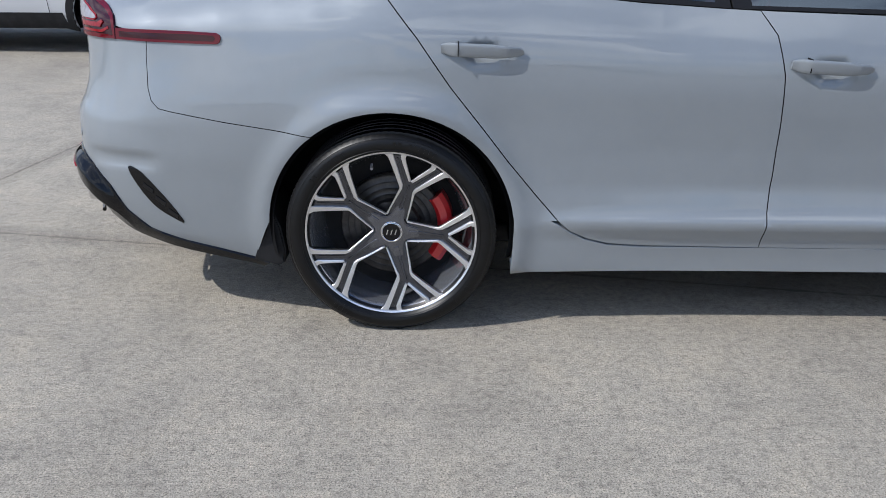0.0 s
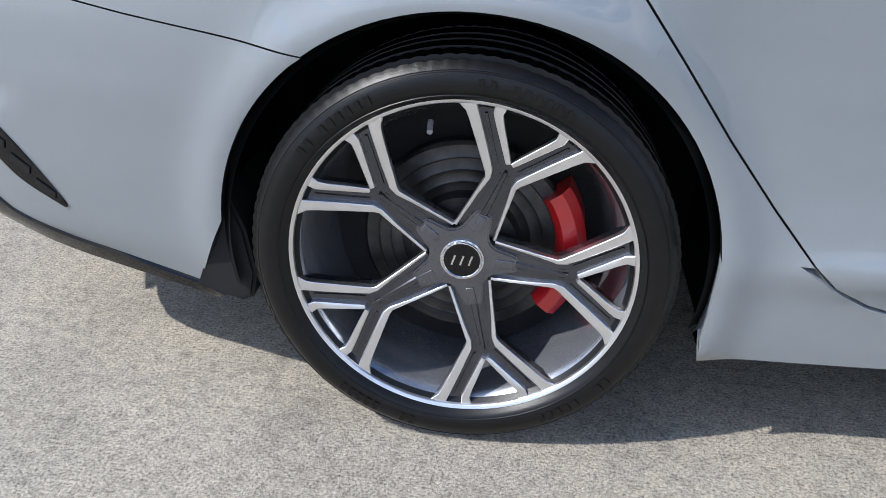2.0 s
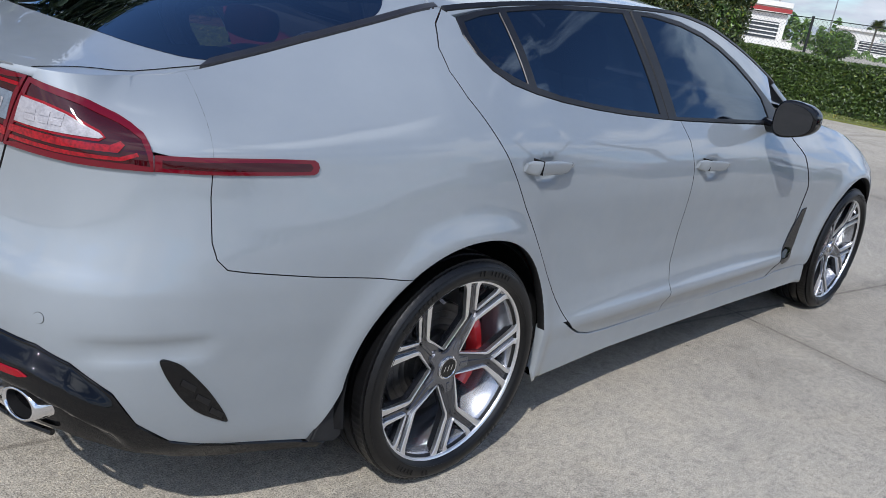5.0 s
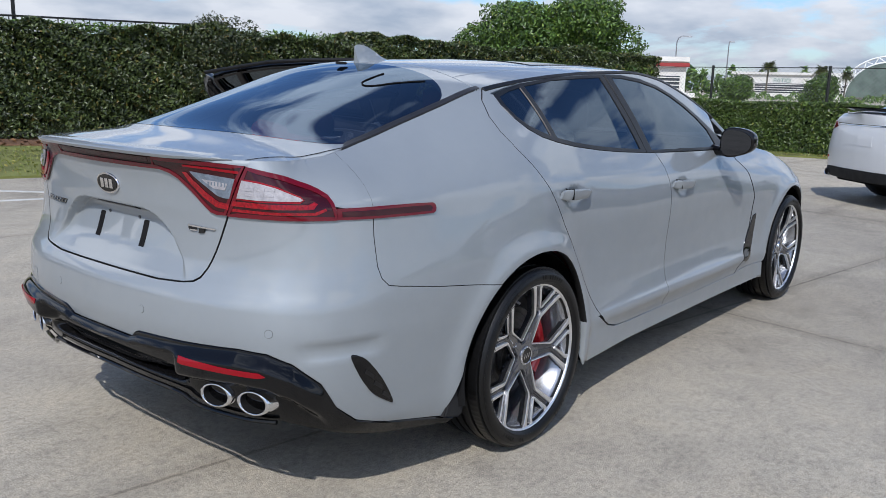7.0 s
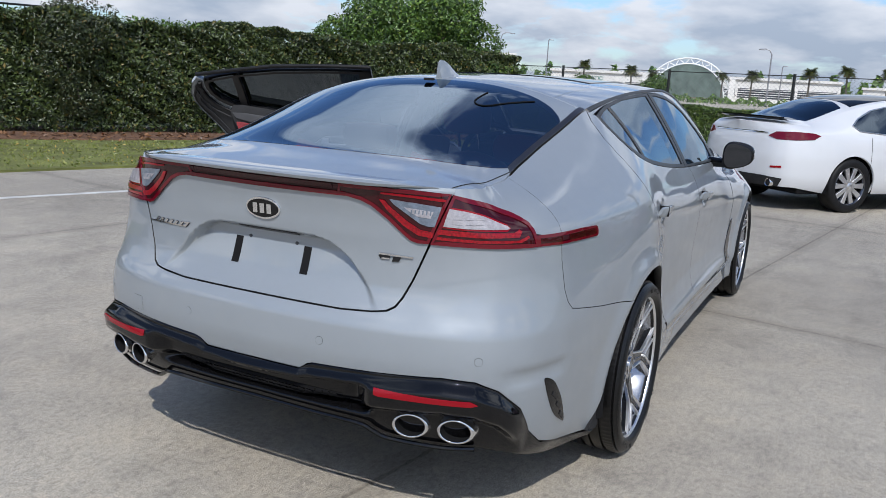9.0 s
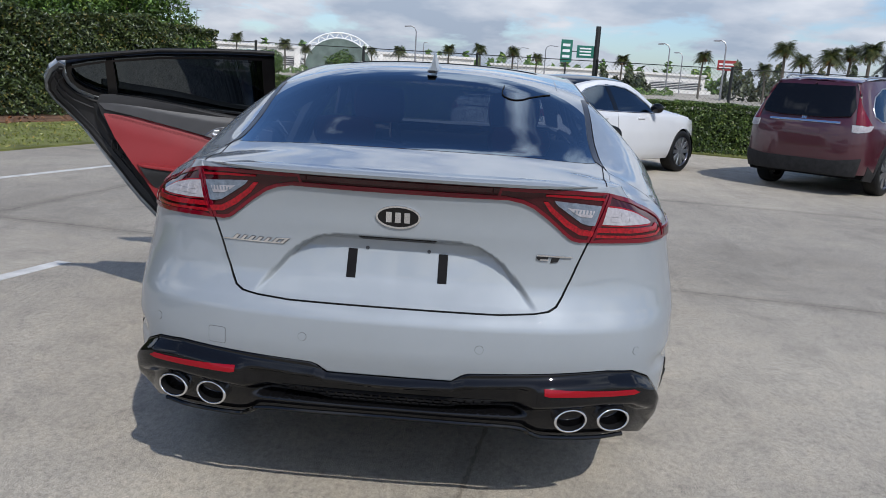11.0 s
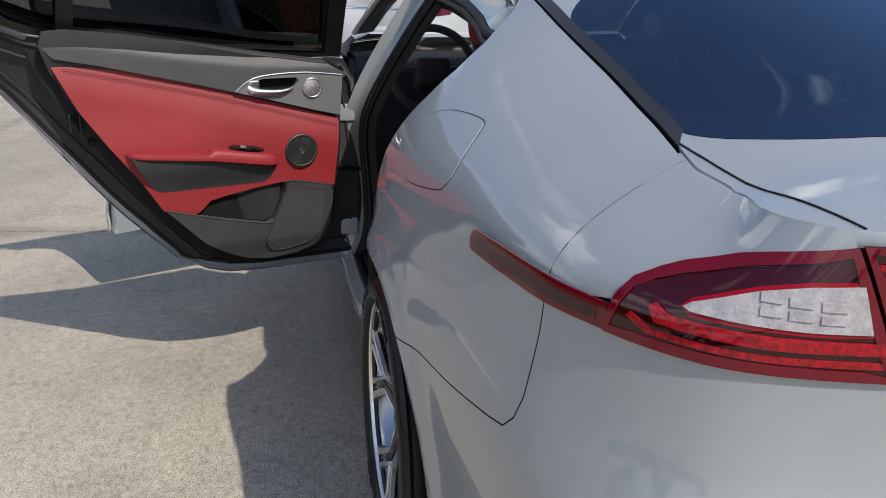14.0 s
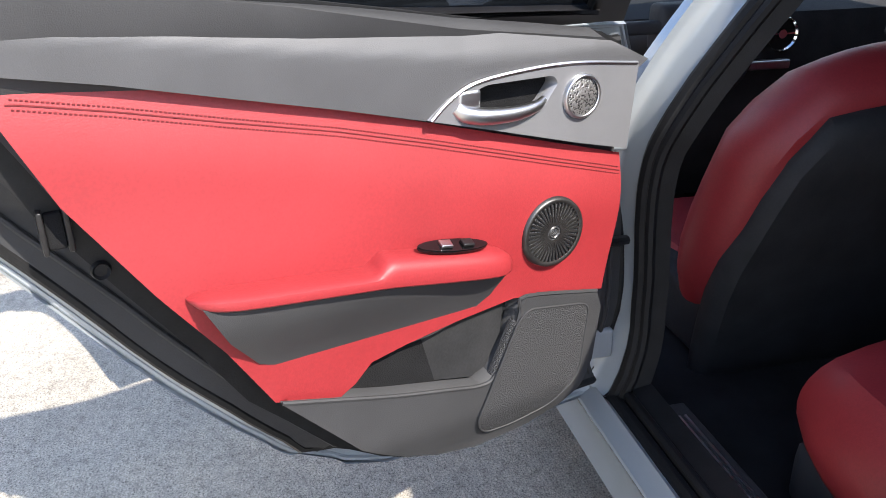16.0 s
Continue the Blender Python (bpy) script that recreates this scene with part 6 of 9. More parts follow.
# simple inner side of the front door
fshell = [(2.16 - x, z) for x, z in B_GAP[::-1]] + [(2.16 - x, z) for x, z in FRONT_GAP[::-1]]
fshell = pinch(fshell, 0.015)
slab("door_shell", fshell, -0.02, 0.055, PAINT, lfdoor, "painted inner door shell", hinge_x=2.16)
ftrim = [(0.10, 0.98), (0.16, 0.45), (0.30, 0.40), (0.85, 0.40), (0.95, 0.50), (0.93, 0.85), (1.02, 1.0)]
slab("trim_backing", round_corners(ftrim, 0.05), 0.05, 0.10, SOFT, lfdoor, "black moulded door trim", hinge_x=2.16)
slab("leather_panel", round_corners([(0.15, 0.80), (0.20, 0.62), (0.90, 0.62), (0.93, 0.86), (0.5, 0.92)], 0.04), 0.08, 0.115, LEATHER, lfdoor, "red leather panel", hinge_x=2.16)

# opening of the rear left door


def lifted(q, lift):
    q = np.array(q, float)
    e = 0.004
    du = flank(q + (e, 0)) - flank(q - (e, 0))
    dv = flank(q + (0, e)) - flank(q - (0, e))
    n = np.cross(du, dv)
    n /= np.linalg.norm(n, axis=1)[:, None]
    return (flank(q) + n * lift) * (1, -1, 1)


def jamb(outline, steps, name, material, label=""):
    """Bands round an opening: each step draws the outline in and deepens it."""
    base = densify(outline, 0.03)
    rows = [lifted(pinch_exact(base, ins), lf) for ins, lf in steps]
    bm = bmesh.new()
    vs = [[bm.verts.new(p) for p in r] for r in rows]
    n = len(base)
    for a, b in zip(vs, vs[1:]):
        for i in range(n):
            bm.faces.new((a[i], a[(i + 1) % n], b[(i + 1) % n], b[i]))
    bmesh.ops.recalc_face_normals(bm, faces=bm.faces[:])
    return part(name, bm, material, car, label)


def pinch_exact(p, by):
    a, b = np.roll(p, 2, axis=0), np.roll(p, -2, axis=0)
    t = b - a
    t /= np.maximum(np.linalg.norm(t, axis=1), 1e-9)[:, None]
    area = np.sum(p[:, 0] * np.roll(p[:, 1], -1) - p[:, 1] * np.roll(p[:, 0], -1))
    return p + np.stack([-t[:, 1], t[:, 0]], 1) * (1 if area > 0 else -1) * by


opening = X(*[(x, max(z, 0.340)) for x, z in DOOR_BACK[:-2]]) + X((0.72, 0.340), (0.95, 0.340)) + X((1.12, 0.340), (1.125, 0.42), (1.13, 0.55), (1.125, 0.70), (1.11, 0.84), (1.07, 1.0), (1.02, 1.15), (0.965, 1.342)) + X(*DLO_TOP[5:0:-1])
steps = [(0.0, -0.004), (0.002, -0.030), (0.010, -0.040), (0.045, -0.052), (0.052, -0.066)]
jamb(opening, steps, "door_jamb", PAINT, "painted door opening")
base = densify(opening, 0.03)
for ins, lf, r in ((0.052, -0.060, 0.013), (0.068, -0.068, 0.010)):
    bm = bmesh.new()
    tube(bm, lifted(pinch_exact(base, ins), lf)[::1], r, 8, closed=True)
    part("opening_seal", bm, RUBBER, car, "black rubber opening seal")
jamb(opening, [(0.054, -0.066), (0.072, -0.076), (0.080, -0.10)], "opening_lining", RUBBER)
# centre pillar skin between the two open doors
pil = X((1.128, 0.288), (1.215, 0.288), (1.225, 0.60), (1.20, 0.85), (1.14, 1.02), (1.09, 1.15), (1.035, 1.345), (0.97, 1.343), (1.022, 1.15), (1.072, 1.0), (1.112, 0.84), (1.128, 0.70), (1.133, 0.55))
sheet("centre_pillar", pil, flank, PAINT, car, "painted centre pillar", lift=-0.030, mirror=True, rows=ROWS_Z, fold=0.07)
bm = bmesh.new()
box(bm, 0.62, 1.02, 0.735, 0.80, 0.345, 0.366, 0.004)
plate = part("sill_plate", bm, SOFT, car, "black sill tread plate")
bm = bmesh.new()
for k in range(3):
    box(bm, 0.66, 0.98, 0.752 + 0.012 * k, 0.757 + 0.012 * k, 0.365, 0.369)
part("tread_strip", bm, SATIN, plate)

# floor, seats, dash


def cushion(bm, x0, x1, y0, y1, z0, z1, soft=0.35, n=14):
    """A puffed block."""
    bmesh_start = len(bm.verts)
    r = bmesh.ops.create_cube(bm, size=2.0)
    es = list({e for v in r["verts"] for e in v.link_edges})
    bmesh.ops.subdivide_edges(bm, edges=es, cuts=7, use_grid_fill=True)
    bm.verts.ensure_lookup_table()
    for v in bm.verts[bmesh_start:]:
        c = v.co.copy()
        k = soft
        m = Vector((c.x * math.sqrt(max(0, 1 - k * c.y ** 2 / 2 - k * c.z ** 2 / 2 + k * k * c.y ** 2 * c.z ** 2 / 3)),
                    c.y * math.sqrt(max(0, 1 - k * c.z ** 2 / 2 - k * c.x ** 2 / 2 + k * k * c.z ** 2 * c.x ** 2 / 3)),
                    c.z * math.sqrt(max(0, 1 - k * c.x ** 2 / 2 - k * c.y ** 2 / 2 + k * k * c.x ** 2 * c.y ** 2 / 3))))
        v.co = Vector(((x0 + x1) / 2 + m.x * (x1 - x0) / 2, (y0 + y1) / 2 + m.y * (y1 - y0) / 2, (z0 + z1) / 2 + m.z * (z1 - z0) / 2))
    return list(bm.verts)[bmesh_start:]


bm = bmesh.new()
box(bm, 0.50, 2.30, -0.74, 0.74, 0.27, 0.30, 0.01)
box(bm, 0.50, 2.2, -0.10, 0.10, 0.29, 0.50, 0.03)
part("cabin_floor", bm, CARPET, car, "black carpeted floor")


def front_seat(y):
    bm = bmesh.new()
    cushion(bm, 1.36, 1.80, y - 0.20, y + 0.20, 0.34, 0.47, 0.5)
    seat = part("front_seat", bm, LEATHER, car, "red leather front seat")
    lean = Matrix.Translation((1.24, 0, 0.50)) @ Matrix.Rotation(radians(-17), 4, "Y") @ Matrix.Translation((-1.24, 0, -0.50))
    bm = bmesh.new()
    vs = cushion(bm, 1.14, 1.32, y - 0.335, y + 0.335, 0.42, 1.005, 0.55)
    for v in vs:
        v.co.y = y + (v.co.y - y) * (1.0 - 0.10 * float(smooth(0.5, 0.8, v.co.z)) - 0.36 * float(smooth(0.82, 1.02, v.co.z)))
    bmesh.ops.transform(bm, matrix=lean, verts=bm.verts)
    part("backrest", bm, LEATHER, seat)
    bm = bmesh.new()
    vs = cushion(bm, 1.118, 1.20, y - 0.288, y + 0.288, 0.28, 0.945, 0.32)
    for v in vs:
        v.co.y = y + (v.co.y - y) * (1.0 - 0.12 * float(smooth(0.55, 0.8, v.co.z)) - 0.30 * float(smooth(0.78, 0.98, v.co.z)))
    bmesh.ops.transform(bm, matrix=lean, verts=bm.verts)
    part("seat_back_panel", bm, DARK, seat, "black seat back panel")
    bm = bmesh.new()
    vs = cushion(bm, 1.17, 1.29, y - 0.135, y + 0.135, 1.115, 1.31, 0.45)
    bmesh.ops.transform(bm, matrix=lean, verts=bm.verts)
    part("headrest", bm, LEATHER, seat)
    for dy in (-0.06, 0.06):
        bm = bmesh.new()
        tube(bm, [(1.23, y + dy, 1.03), (1.23, y + dy, 1.14)], 0.008, 8)
        bmesh.ops.transform(bm, matrix=lean, verts=bm.verts)
        part("headrest_post", bm, CHROME, seat)
    bm = bmesh.new()
    box(bm, 1.18, 1.75, y - 0.24, y + 0.24, 0.30, 0.45, 0.03)
    part("seat_base", bm, DARK, seat)


front_seat(0.345)
front_seat(-0.36)
bm = bmesh.new()
box(bm, 0.44, 0.82, -0.66, 0.66, 0.30, 0.42, 0.03)
rear_seat = part("rear_seat", bm, SOFT, car, "red leather rear bench")
recline = Matrix.Translation((0.34, 0, 0.5)) @ Matrix.Rotation(radians(-24), 4, "Y") @ Matrix.Translation((-0.34, 0, -0.5))
for y in (-0.36, 0.36):
    bm = bmesh.new()
    cushion(bm, 0.43, 0.86, y * 1.04 - 0.33, y * 1.04 + 0.33, 0.36, 0.60, 0.55)
    for v in bm.verts:
        if math.hypot(v.co.x, v.co.z - 0.338) < 0.46:
            v.co.y = max(-0.54, min(0.54, v.co.y))
    part("seat_cushion", bm, LEATHER, rear_seat)
    bm = bmesh.new()
    cushion(bm, 0.24, 0.44, y * 0.94 - 0.33, y * 0.94 + 0.33, 0.50, 1.06, 0.5)
    bmesh.ops.transform(bm, matrix=recline, verts=bm.verts)
    for v in bm.verts:                                      # clear of the wheel housings
        if math.hypot(v.co.x, v.co.z - 0.338) < 0.46:
            v.co.y = max(-0.54, min(0.54, v.co.y))
    part("backrest", bm, LEATHER, rear_seat)
    bm = bmesh.new()
    cushion(bm, 0.03, 0.13, y - 0.13, y + 0.13, 1.04, 1.16, 0.5)
    part("headrest", bm, LEATHER, rear_seat)
bm = bmesh.new()
box(bm, -0.62, 0.16, -0.56, 0.56, 0.96, 0.985, 0.01)
part("parcel_shelf", bm, CARPET, car, "black parcel shelf")

bm = bmesh.new()
prism(bm, [(1.88, 0.55), (1.86, 0.78), (1.88, 0.92), (1.98, 0.965), (2.30, 0.96), (2.35, 0.45), (1.95, 0.40)], -0.76, 0.76, "Y", 0.02)
dash = part("dashboard", bm, DARK, car, "black dashboard with round vents")
for y in (0.262, 0.157, 0.052):
    bm = bmesh.new()
    lathe(bm, [(0.040, -0.002), (0.044, -0.008), (0.048, 0.0), (0.046, 0.02)], 36, "X")
    lathe(bm, [(0.0, -0.006), (0.012, -0.006), (0.013, 0.006)], 20, "X")
    box(bm, -0.002, 0.006, -0.040, 0.040, -0.002, 0.002)
    o = part("air_vent", bm, CHROME, dash, "round chrome air vent")
    o.matrix_basis = pose(1.858, y, 0.867)
bm = bmesh.new()
box(bm, 1.845, 1.875, 0.02, 0.30, 0.775, 0.80, 0.006)
part("media_buttons", bm, SATIN, dash, "silver control strip")
bm = bmesh.new()
ring = [(1.63 + 0.06 * math.sin(math.tau * k / 32), 0.47 + 0.172 * math.cos(math.tau * k / 32), 0.94 + 0.162 * math.sin(math.tau * k / 32)) for k in range(32)]
tube(bm, ring, 0.017, 8, closed=True)
box(bm, 1.61, 1.68, 0.40, 0.54, 0.88, 0.99, 0.02)
box(bm, 1.615, 1.64, 0.31, 0.63, 0.925, 0.955, 0.008)
tube(bm, [(1.64, 0.47, 0.94), (1.90, 0.47, 0.84)], 0.035, 10)
part("steering_wheel", bm, SOFT, car, "black steering wheel")
lin = [(0.0, -0.46), (0.4, -0.50), (1.0, -0.52), (1.5, -0.48), (1.58, 0.0), (1.5, 0.48), (1.0, 0.52), (0.4, 0.50), (0.0, 0.46)]
sheet("headliner", lin, over, LINER, car, "charcoal headliner", lift=-0.045, grid=0.06, fold=0)
for left in (False, True):
    sheet("roof_lining", X((0.05, 1.262), (0.5, 1.322), (0.95, 1.338), (1.3, 1.318), (1.6, 1.24), (1.9, 1.08), (2.0, 1.1), (1.7, 1.27), (1.2, 1.36), (0.62, 1.338), (0.1, 1.282)), flank, LINER, car, lift=-0.03, mirror=left, grid=0.04, fold=0)

# ---- ground ----
def concrete():
    n = Nodes("weathered_concrete", (0.36, 0.345, 0.32), 0.88)
    big = n.ramp(n.noise(0.33, 6, 0.6, distort=0.6), (0.30, (0.308, 0.277, 0.230)), (0.48, (0.396, 0.357, 0.297)), (0.7, (0.478, 0.433, 0.358)))
    mid = n.ramp(n.noise(2.3, 7, 0.65), (0.28, (0.80, 0.80, 0.80)), (0.5, (1, 1, 1)), (0.75, (1.08, 1.06, 1.02)))
    c = n.mix(1.0, big, mid, "MULTIPLY")
    grit = n.ramp(n.noise(190, 5, 0.8), (0.35, (0.12, 0.115, 0.105)), (0.46, (0.88, 0.88, 0.87)), (0.63, (1.62, 1.61, 1.57)))
    c = n.mix(0.95, c, grit, "MULTIPLY")
    fleck = n.ramp(n.noise(42, 5, 0.75), (0.36, (0.70, 0.695, 0.69)), (0.5, (1, 1, 1)), (0.64, (1.15, 1.14, 1.12)))
    c = n.mix(1.0, c, fleck, "MULTIPLY")
    blotch = n.ramp(n.noise(8.5, 8, 0.72, distort=0.8), (0.34, (0.86, 0.86, 0.865)), (0.48, (1, 1, 1)), (0.66, (1.07, 1.06, 1.045)))
    c = n.mix(1.0, c, blotch, "MULTIPLY")
    spots = n.voronoi(2.6)
    dot = n.ramp(spots.outputs["Distance"], (0.012, (0.22, 0.21, 0.2)), (0.022, (1, 1, 1)))
    c = n.mix(1.0, c, dot, "MULTIPLY")
    # sealed joints, in a slanted grid
    mp = n.node("ShaderNodeMapping")
    mp.inputs["Rotation"].default_value = (0, 0, radians(9))
    n.link(n.coord.outputs["Object"], mp.inputs[0])
    sep = n.node("ShaderNodeSeparateXYZ")
    n.link(mp.outputs[0], sep.inputs[0])
    for axis, every, shift in ((1, 4.6, 0.35), (0, 4.6, 2.2)):
        add = n.node("ShaderNodeMath"); add.operation = "ADD"; add.inputs[1].default_value = shift + 460
        n.link(sep.outputs[axis], add.inputs[0])
        mod = n.node("ShaderNodeMath"); mod.operation = "PINGPONG"; mod.inputs[1].default_value = every / 2
        n.link(add.outputs[0], mod.inputs[0])
        wob = n.noise(14, 3)
        w2 = n.node("ShaderNodeMath"); w2.operation = "MULTIPLY_ADD"; w2.inputs[1].default_value = 0.03; w2.inputs[2].default_value = -0.015
        n.link(wob, w2.inputs[0])
        sm = n.node("ShaderNodeMath"); sm.operation = "ADD"
        n.link(mod.outputs[0], sm.inputs[0]); n.link(w2.outputs[0], sm.inputs[1])
        line = n.ramp(sm.outputs[0], (0.004, (0.42, 0.41, 0.40)), (0.010, (0.80, 0.80, 0.80)), (0.075, (0.86, 0.86, 0.86)), (0.10, (1, 1, 1)))
        c = n.mix(0.8, c, line, "MULTIPLY")
    tyre = n.ramp(n.noise(0.8, 4, 0.5, (0.25, 3.0, 1), 0.4), (0.60, (1, 1, 1)), (0.72, (0.80, 0.80, 0.81)))
    c = n.mix(0.8, c, tyre, "MULTIPLY")
    lane = n.node("ShaderNodeMath"); lane.operation = "ADD"; lane.inputs[1].default_value = -7.3       # darker worn lane in front of the bays
    n.link(sep.outputs[0], lane.inputs[0])
    edge = n.node("ShaderNodeMath"); edge.operation = "MULTIPLY_ADD"; edge.inputs[1].default_value = 5.0
    n.link(n.noise(0.5, 6, 0.6), edge.inputs[0]); n.link(lane.outputs[0], edge.inputs[2])
    way = n.node("ShaderNodeMath"); way.operation = "ABSOLUTE"
    n.link(edge.outputs[0], way.inputs[0])
    c = n.mix(1.0, c, n.ramp(n.mix(1.0, way.outputs[0], (0.1, 0.1, 0.1), "MULTIPLY"), (0.18, (0.76, 0.765, 0.78)), (0.55, (1, 1, 1))), "MULTIPLY")
    n.color(c)
    h1 = n.noise(190, 5, 0.7)
    brush = n.noise(60, 3, 0.6, (0.08, 1.6, 1))
    h = n.mix(0.35, h1, brush)
    n.bump(h, 0.9, 0.006)
    return n.m


CONCRETE = concrete()
bm = bmesh.new()
bmesh.ops.create_grid(bm, x_segments=60, y_segments=60, size=900)
g = part("ground", bm, CONCRETE, None)
tagged(g, "light weathered concrete parking lot with dark joints", "ground", kind="structure")

EARTH = varied("mulch_earth", (0.17, 0.09, 0.05), 0.95, 3, 0.4, 60, 0.9, dist=0.02)
TURF = varied("turf", (0.17, 0.185, 0.05), 0.95, 1.6, 0.45, 80, 0.8, dist=0.02)
WHITE_LINE = varied("worn_line_paint", (0.58, 0.57, 0.54), 0.8, 6, 0.25, 90, 0.4)
GRAVEL = varied("far_pale_ground", (0.40, 0.36, 0.29), 0.95, 0.05, 0.25, 2, 0.0)
ASPHALT = varied("road_asphalt", (0.06, 0.06, 0.062), 0.9, 0.2, 0.2, 30, 0.2)


def flat_patch(name, outline, z, material, label, category, kind="structure", thick=0.05):
    bm = bmesh.new()
    prism(bm, outline, z - thick, z, "Z")
    o = part(name, bm, material, None, smooth=False)
    tagged(o, label, category, kind=kind)
    return o


# verge under the tall hedge, and the strip under the low hedge
flat_patch("lawn", [(-14, 13.5), (-6, 10.8), (1.7, 7.95), (4.5, 7.05), (7.2, 6.1), (11, 5.0), (14.3, 4.2), (15.0, 2.0), (14.2, -4.6), (12.6, -9.0), (11.2, -14), (8, -24), (18, -26), (17, -9), (20, 6), (13, 12.5), (4.5, 17), (-14, 25)], 0.03, TURF, "patchy green lawn strip beside the concrete", "lawn")
flat_patch("mulch_bed", [(-12, 19.3), (-3, 16.2), (3.0, 12.6), (7.0, 9.9), (11.2, 8.1), (15.2, 6.0), (16.8, 7.0), (12, 10.5), (4, 15.4), (-12, 22.5)], 0.045, EARTH, "brown mulch bed with fallen leaves", "mulch bed")
for pts in (((1.10, 2.66), (1.75, 2.465)), ((-0.6, 6.72), (6.6, 4.28)), ((0.4, 8.05), (1.75, 6.45)), ((-9.5, 3.9), (-4.6, 2.4))):
    a, b = Vector((*pts[0], 0)), Vector((*pts[1], 0))
    d = (b - a).normalized()
    n2 = Vector((-d.y, d.x, 0)) * 0.05
    flat_patch("parking_line", [tuple((a + n2).xy), tuple((a - n2).xy), tuple((b - n2).xy), tuple((b + n2).xy)], 0.004, WHITE_LINE, "worn white parking line", "parking line", thick=0.003)
flat_patch("road", [(34, -200), (44, -200), (46, 220), (36, 220)], 0.006, ASPHALT, "dark asphalt road behind the fence", "road", thick=0.002)
flat_patch("far_verge", [(19, -60), (33, -70), (35, 120), (22, 60)], 0.004, TURF, "rough green verge behind the fence", "verge", thick=0.002)
flat_patch("far_lot", [(48, -160), (400, -260), (400, 300), (50, 180)], 0.005, GRAVEL, "pale far ground before the shops", "far ground", thick=0.002)

# ---- leaves ----


def leaf_material(name, dark, light, red=0.0):
    n = Nodes(name, light, 0.42, 0.0)
    geo = n.node("ShaderNodeNewGeometry")
    c = n.ramp(geo.outputs["Random Per Island"], (0.0, dark), (0.55, tuple((a + b) / 2 for a, b in zip(dark, light))), (0.93, light), (1.0, (light[0] * 1.5 + red, light[1] * 1.05, light[2])))
    n.color(n.mix(0.6, c, n.ramp(n.noise(1.4, 4), (0.3, (0.55, 0.6, 0.55)), (0.7, (1.1, 1.1, 1.0))), "MULTIPLY"))
    n.p.inputs["Transmission Weight"].default_value = 0.0
    n.p.inputs["Subsurface Weight"].default_value = 0.0
    return n.m


LEAF_TALL = leaf_material("hedge_leaf", (0.011, 0.021, 0.0065), (0.085, 0.118, 0.028), 0.05)
LEAF_LOW = leaf_material("low_hedge_leaf", (0.018, 0.038, 0.009), (0.115, 0.180, 0.032))
LEAF_TREE = leaf_material("tree_leaf", (0.022, 0.052, 0.010), (0.135, 0.235, 0.036))
LEAF_DARK = leaf_material("dark_tree_leaf", (0.014, 0.022, 0.009), (0.072, 0.092, 0.030), 0.03)
FROND = leaf_material("palm_frond", (0.012, 0.020, 0.007), (0.100, 0.115, 0.026), 0.04)
CORE_SHADE = varied("hedge_core_shade", (0.010, 0.015, 0.006), 0.95, 4, 0.4, 40, 0.0)
BARK = varied("bark", (0.12, 0.095, 0.07), 0.9, 6, 0.3, 60, 0.8, dist=0.01)
PALM_BARK = varied("palm_bark", (0.11, 0.095, 0.075), 0.9, 6, 0.3, 40, 0.8, dist=0.01)


def leaves(name, centres, normals, size, material, parent, rng, spread=0.9, label=""):
    """Many small folded leaves as one mesh."""
    n = len(centres)
    d = normals + rng.normal(0, spread, (n, 3))
    d /= np.linalg.norm(d, axis=1)[:, None]
    r = rng.normal(0, 1, (n, 3))
    a = np.cross(d, r)
    a /= np.linalg.norm(a, axis=1)[:, None]
    b = np.cross(d, a)
    s = size * rng.uniform(0.6, 1.3, (n, 1))
    mid = centres
    v = np.stack([mid - a * s, mid + b * s * 0.45 + d * s * 0.12, mid + a * s, mid - b * s * 0.45 + d * s * 0.12], 1).reshape(-1, 3)
    f = np.arange(n * 4).reshape(n, 4)
    me = bpy.data.meshes.new(name)
    me.from_pydata(v.tolist(), [], f.tolist())
    me.materials.append(material)
    ob = new(name, me)
    ob.parent = parent
    if label:
        ob["label"] = label
    return ob


def wavy(x, seed):
    return 0.5 * np.sin(x * 1.7 + seed) + 0.3 * np.sin(x * 4.3 + seed * 2.1) + 0.2 * np.sin(x * 9.7 + seed * 3.3)


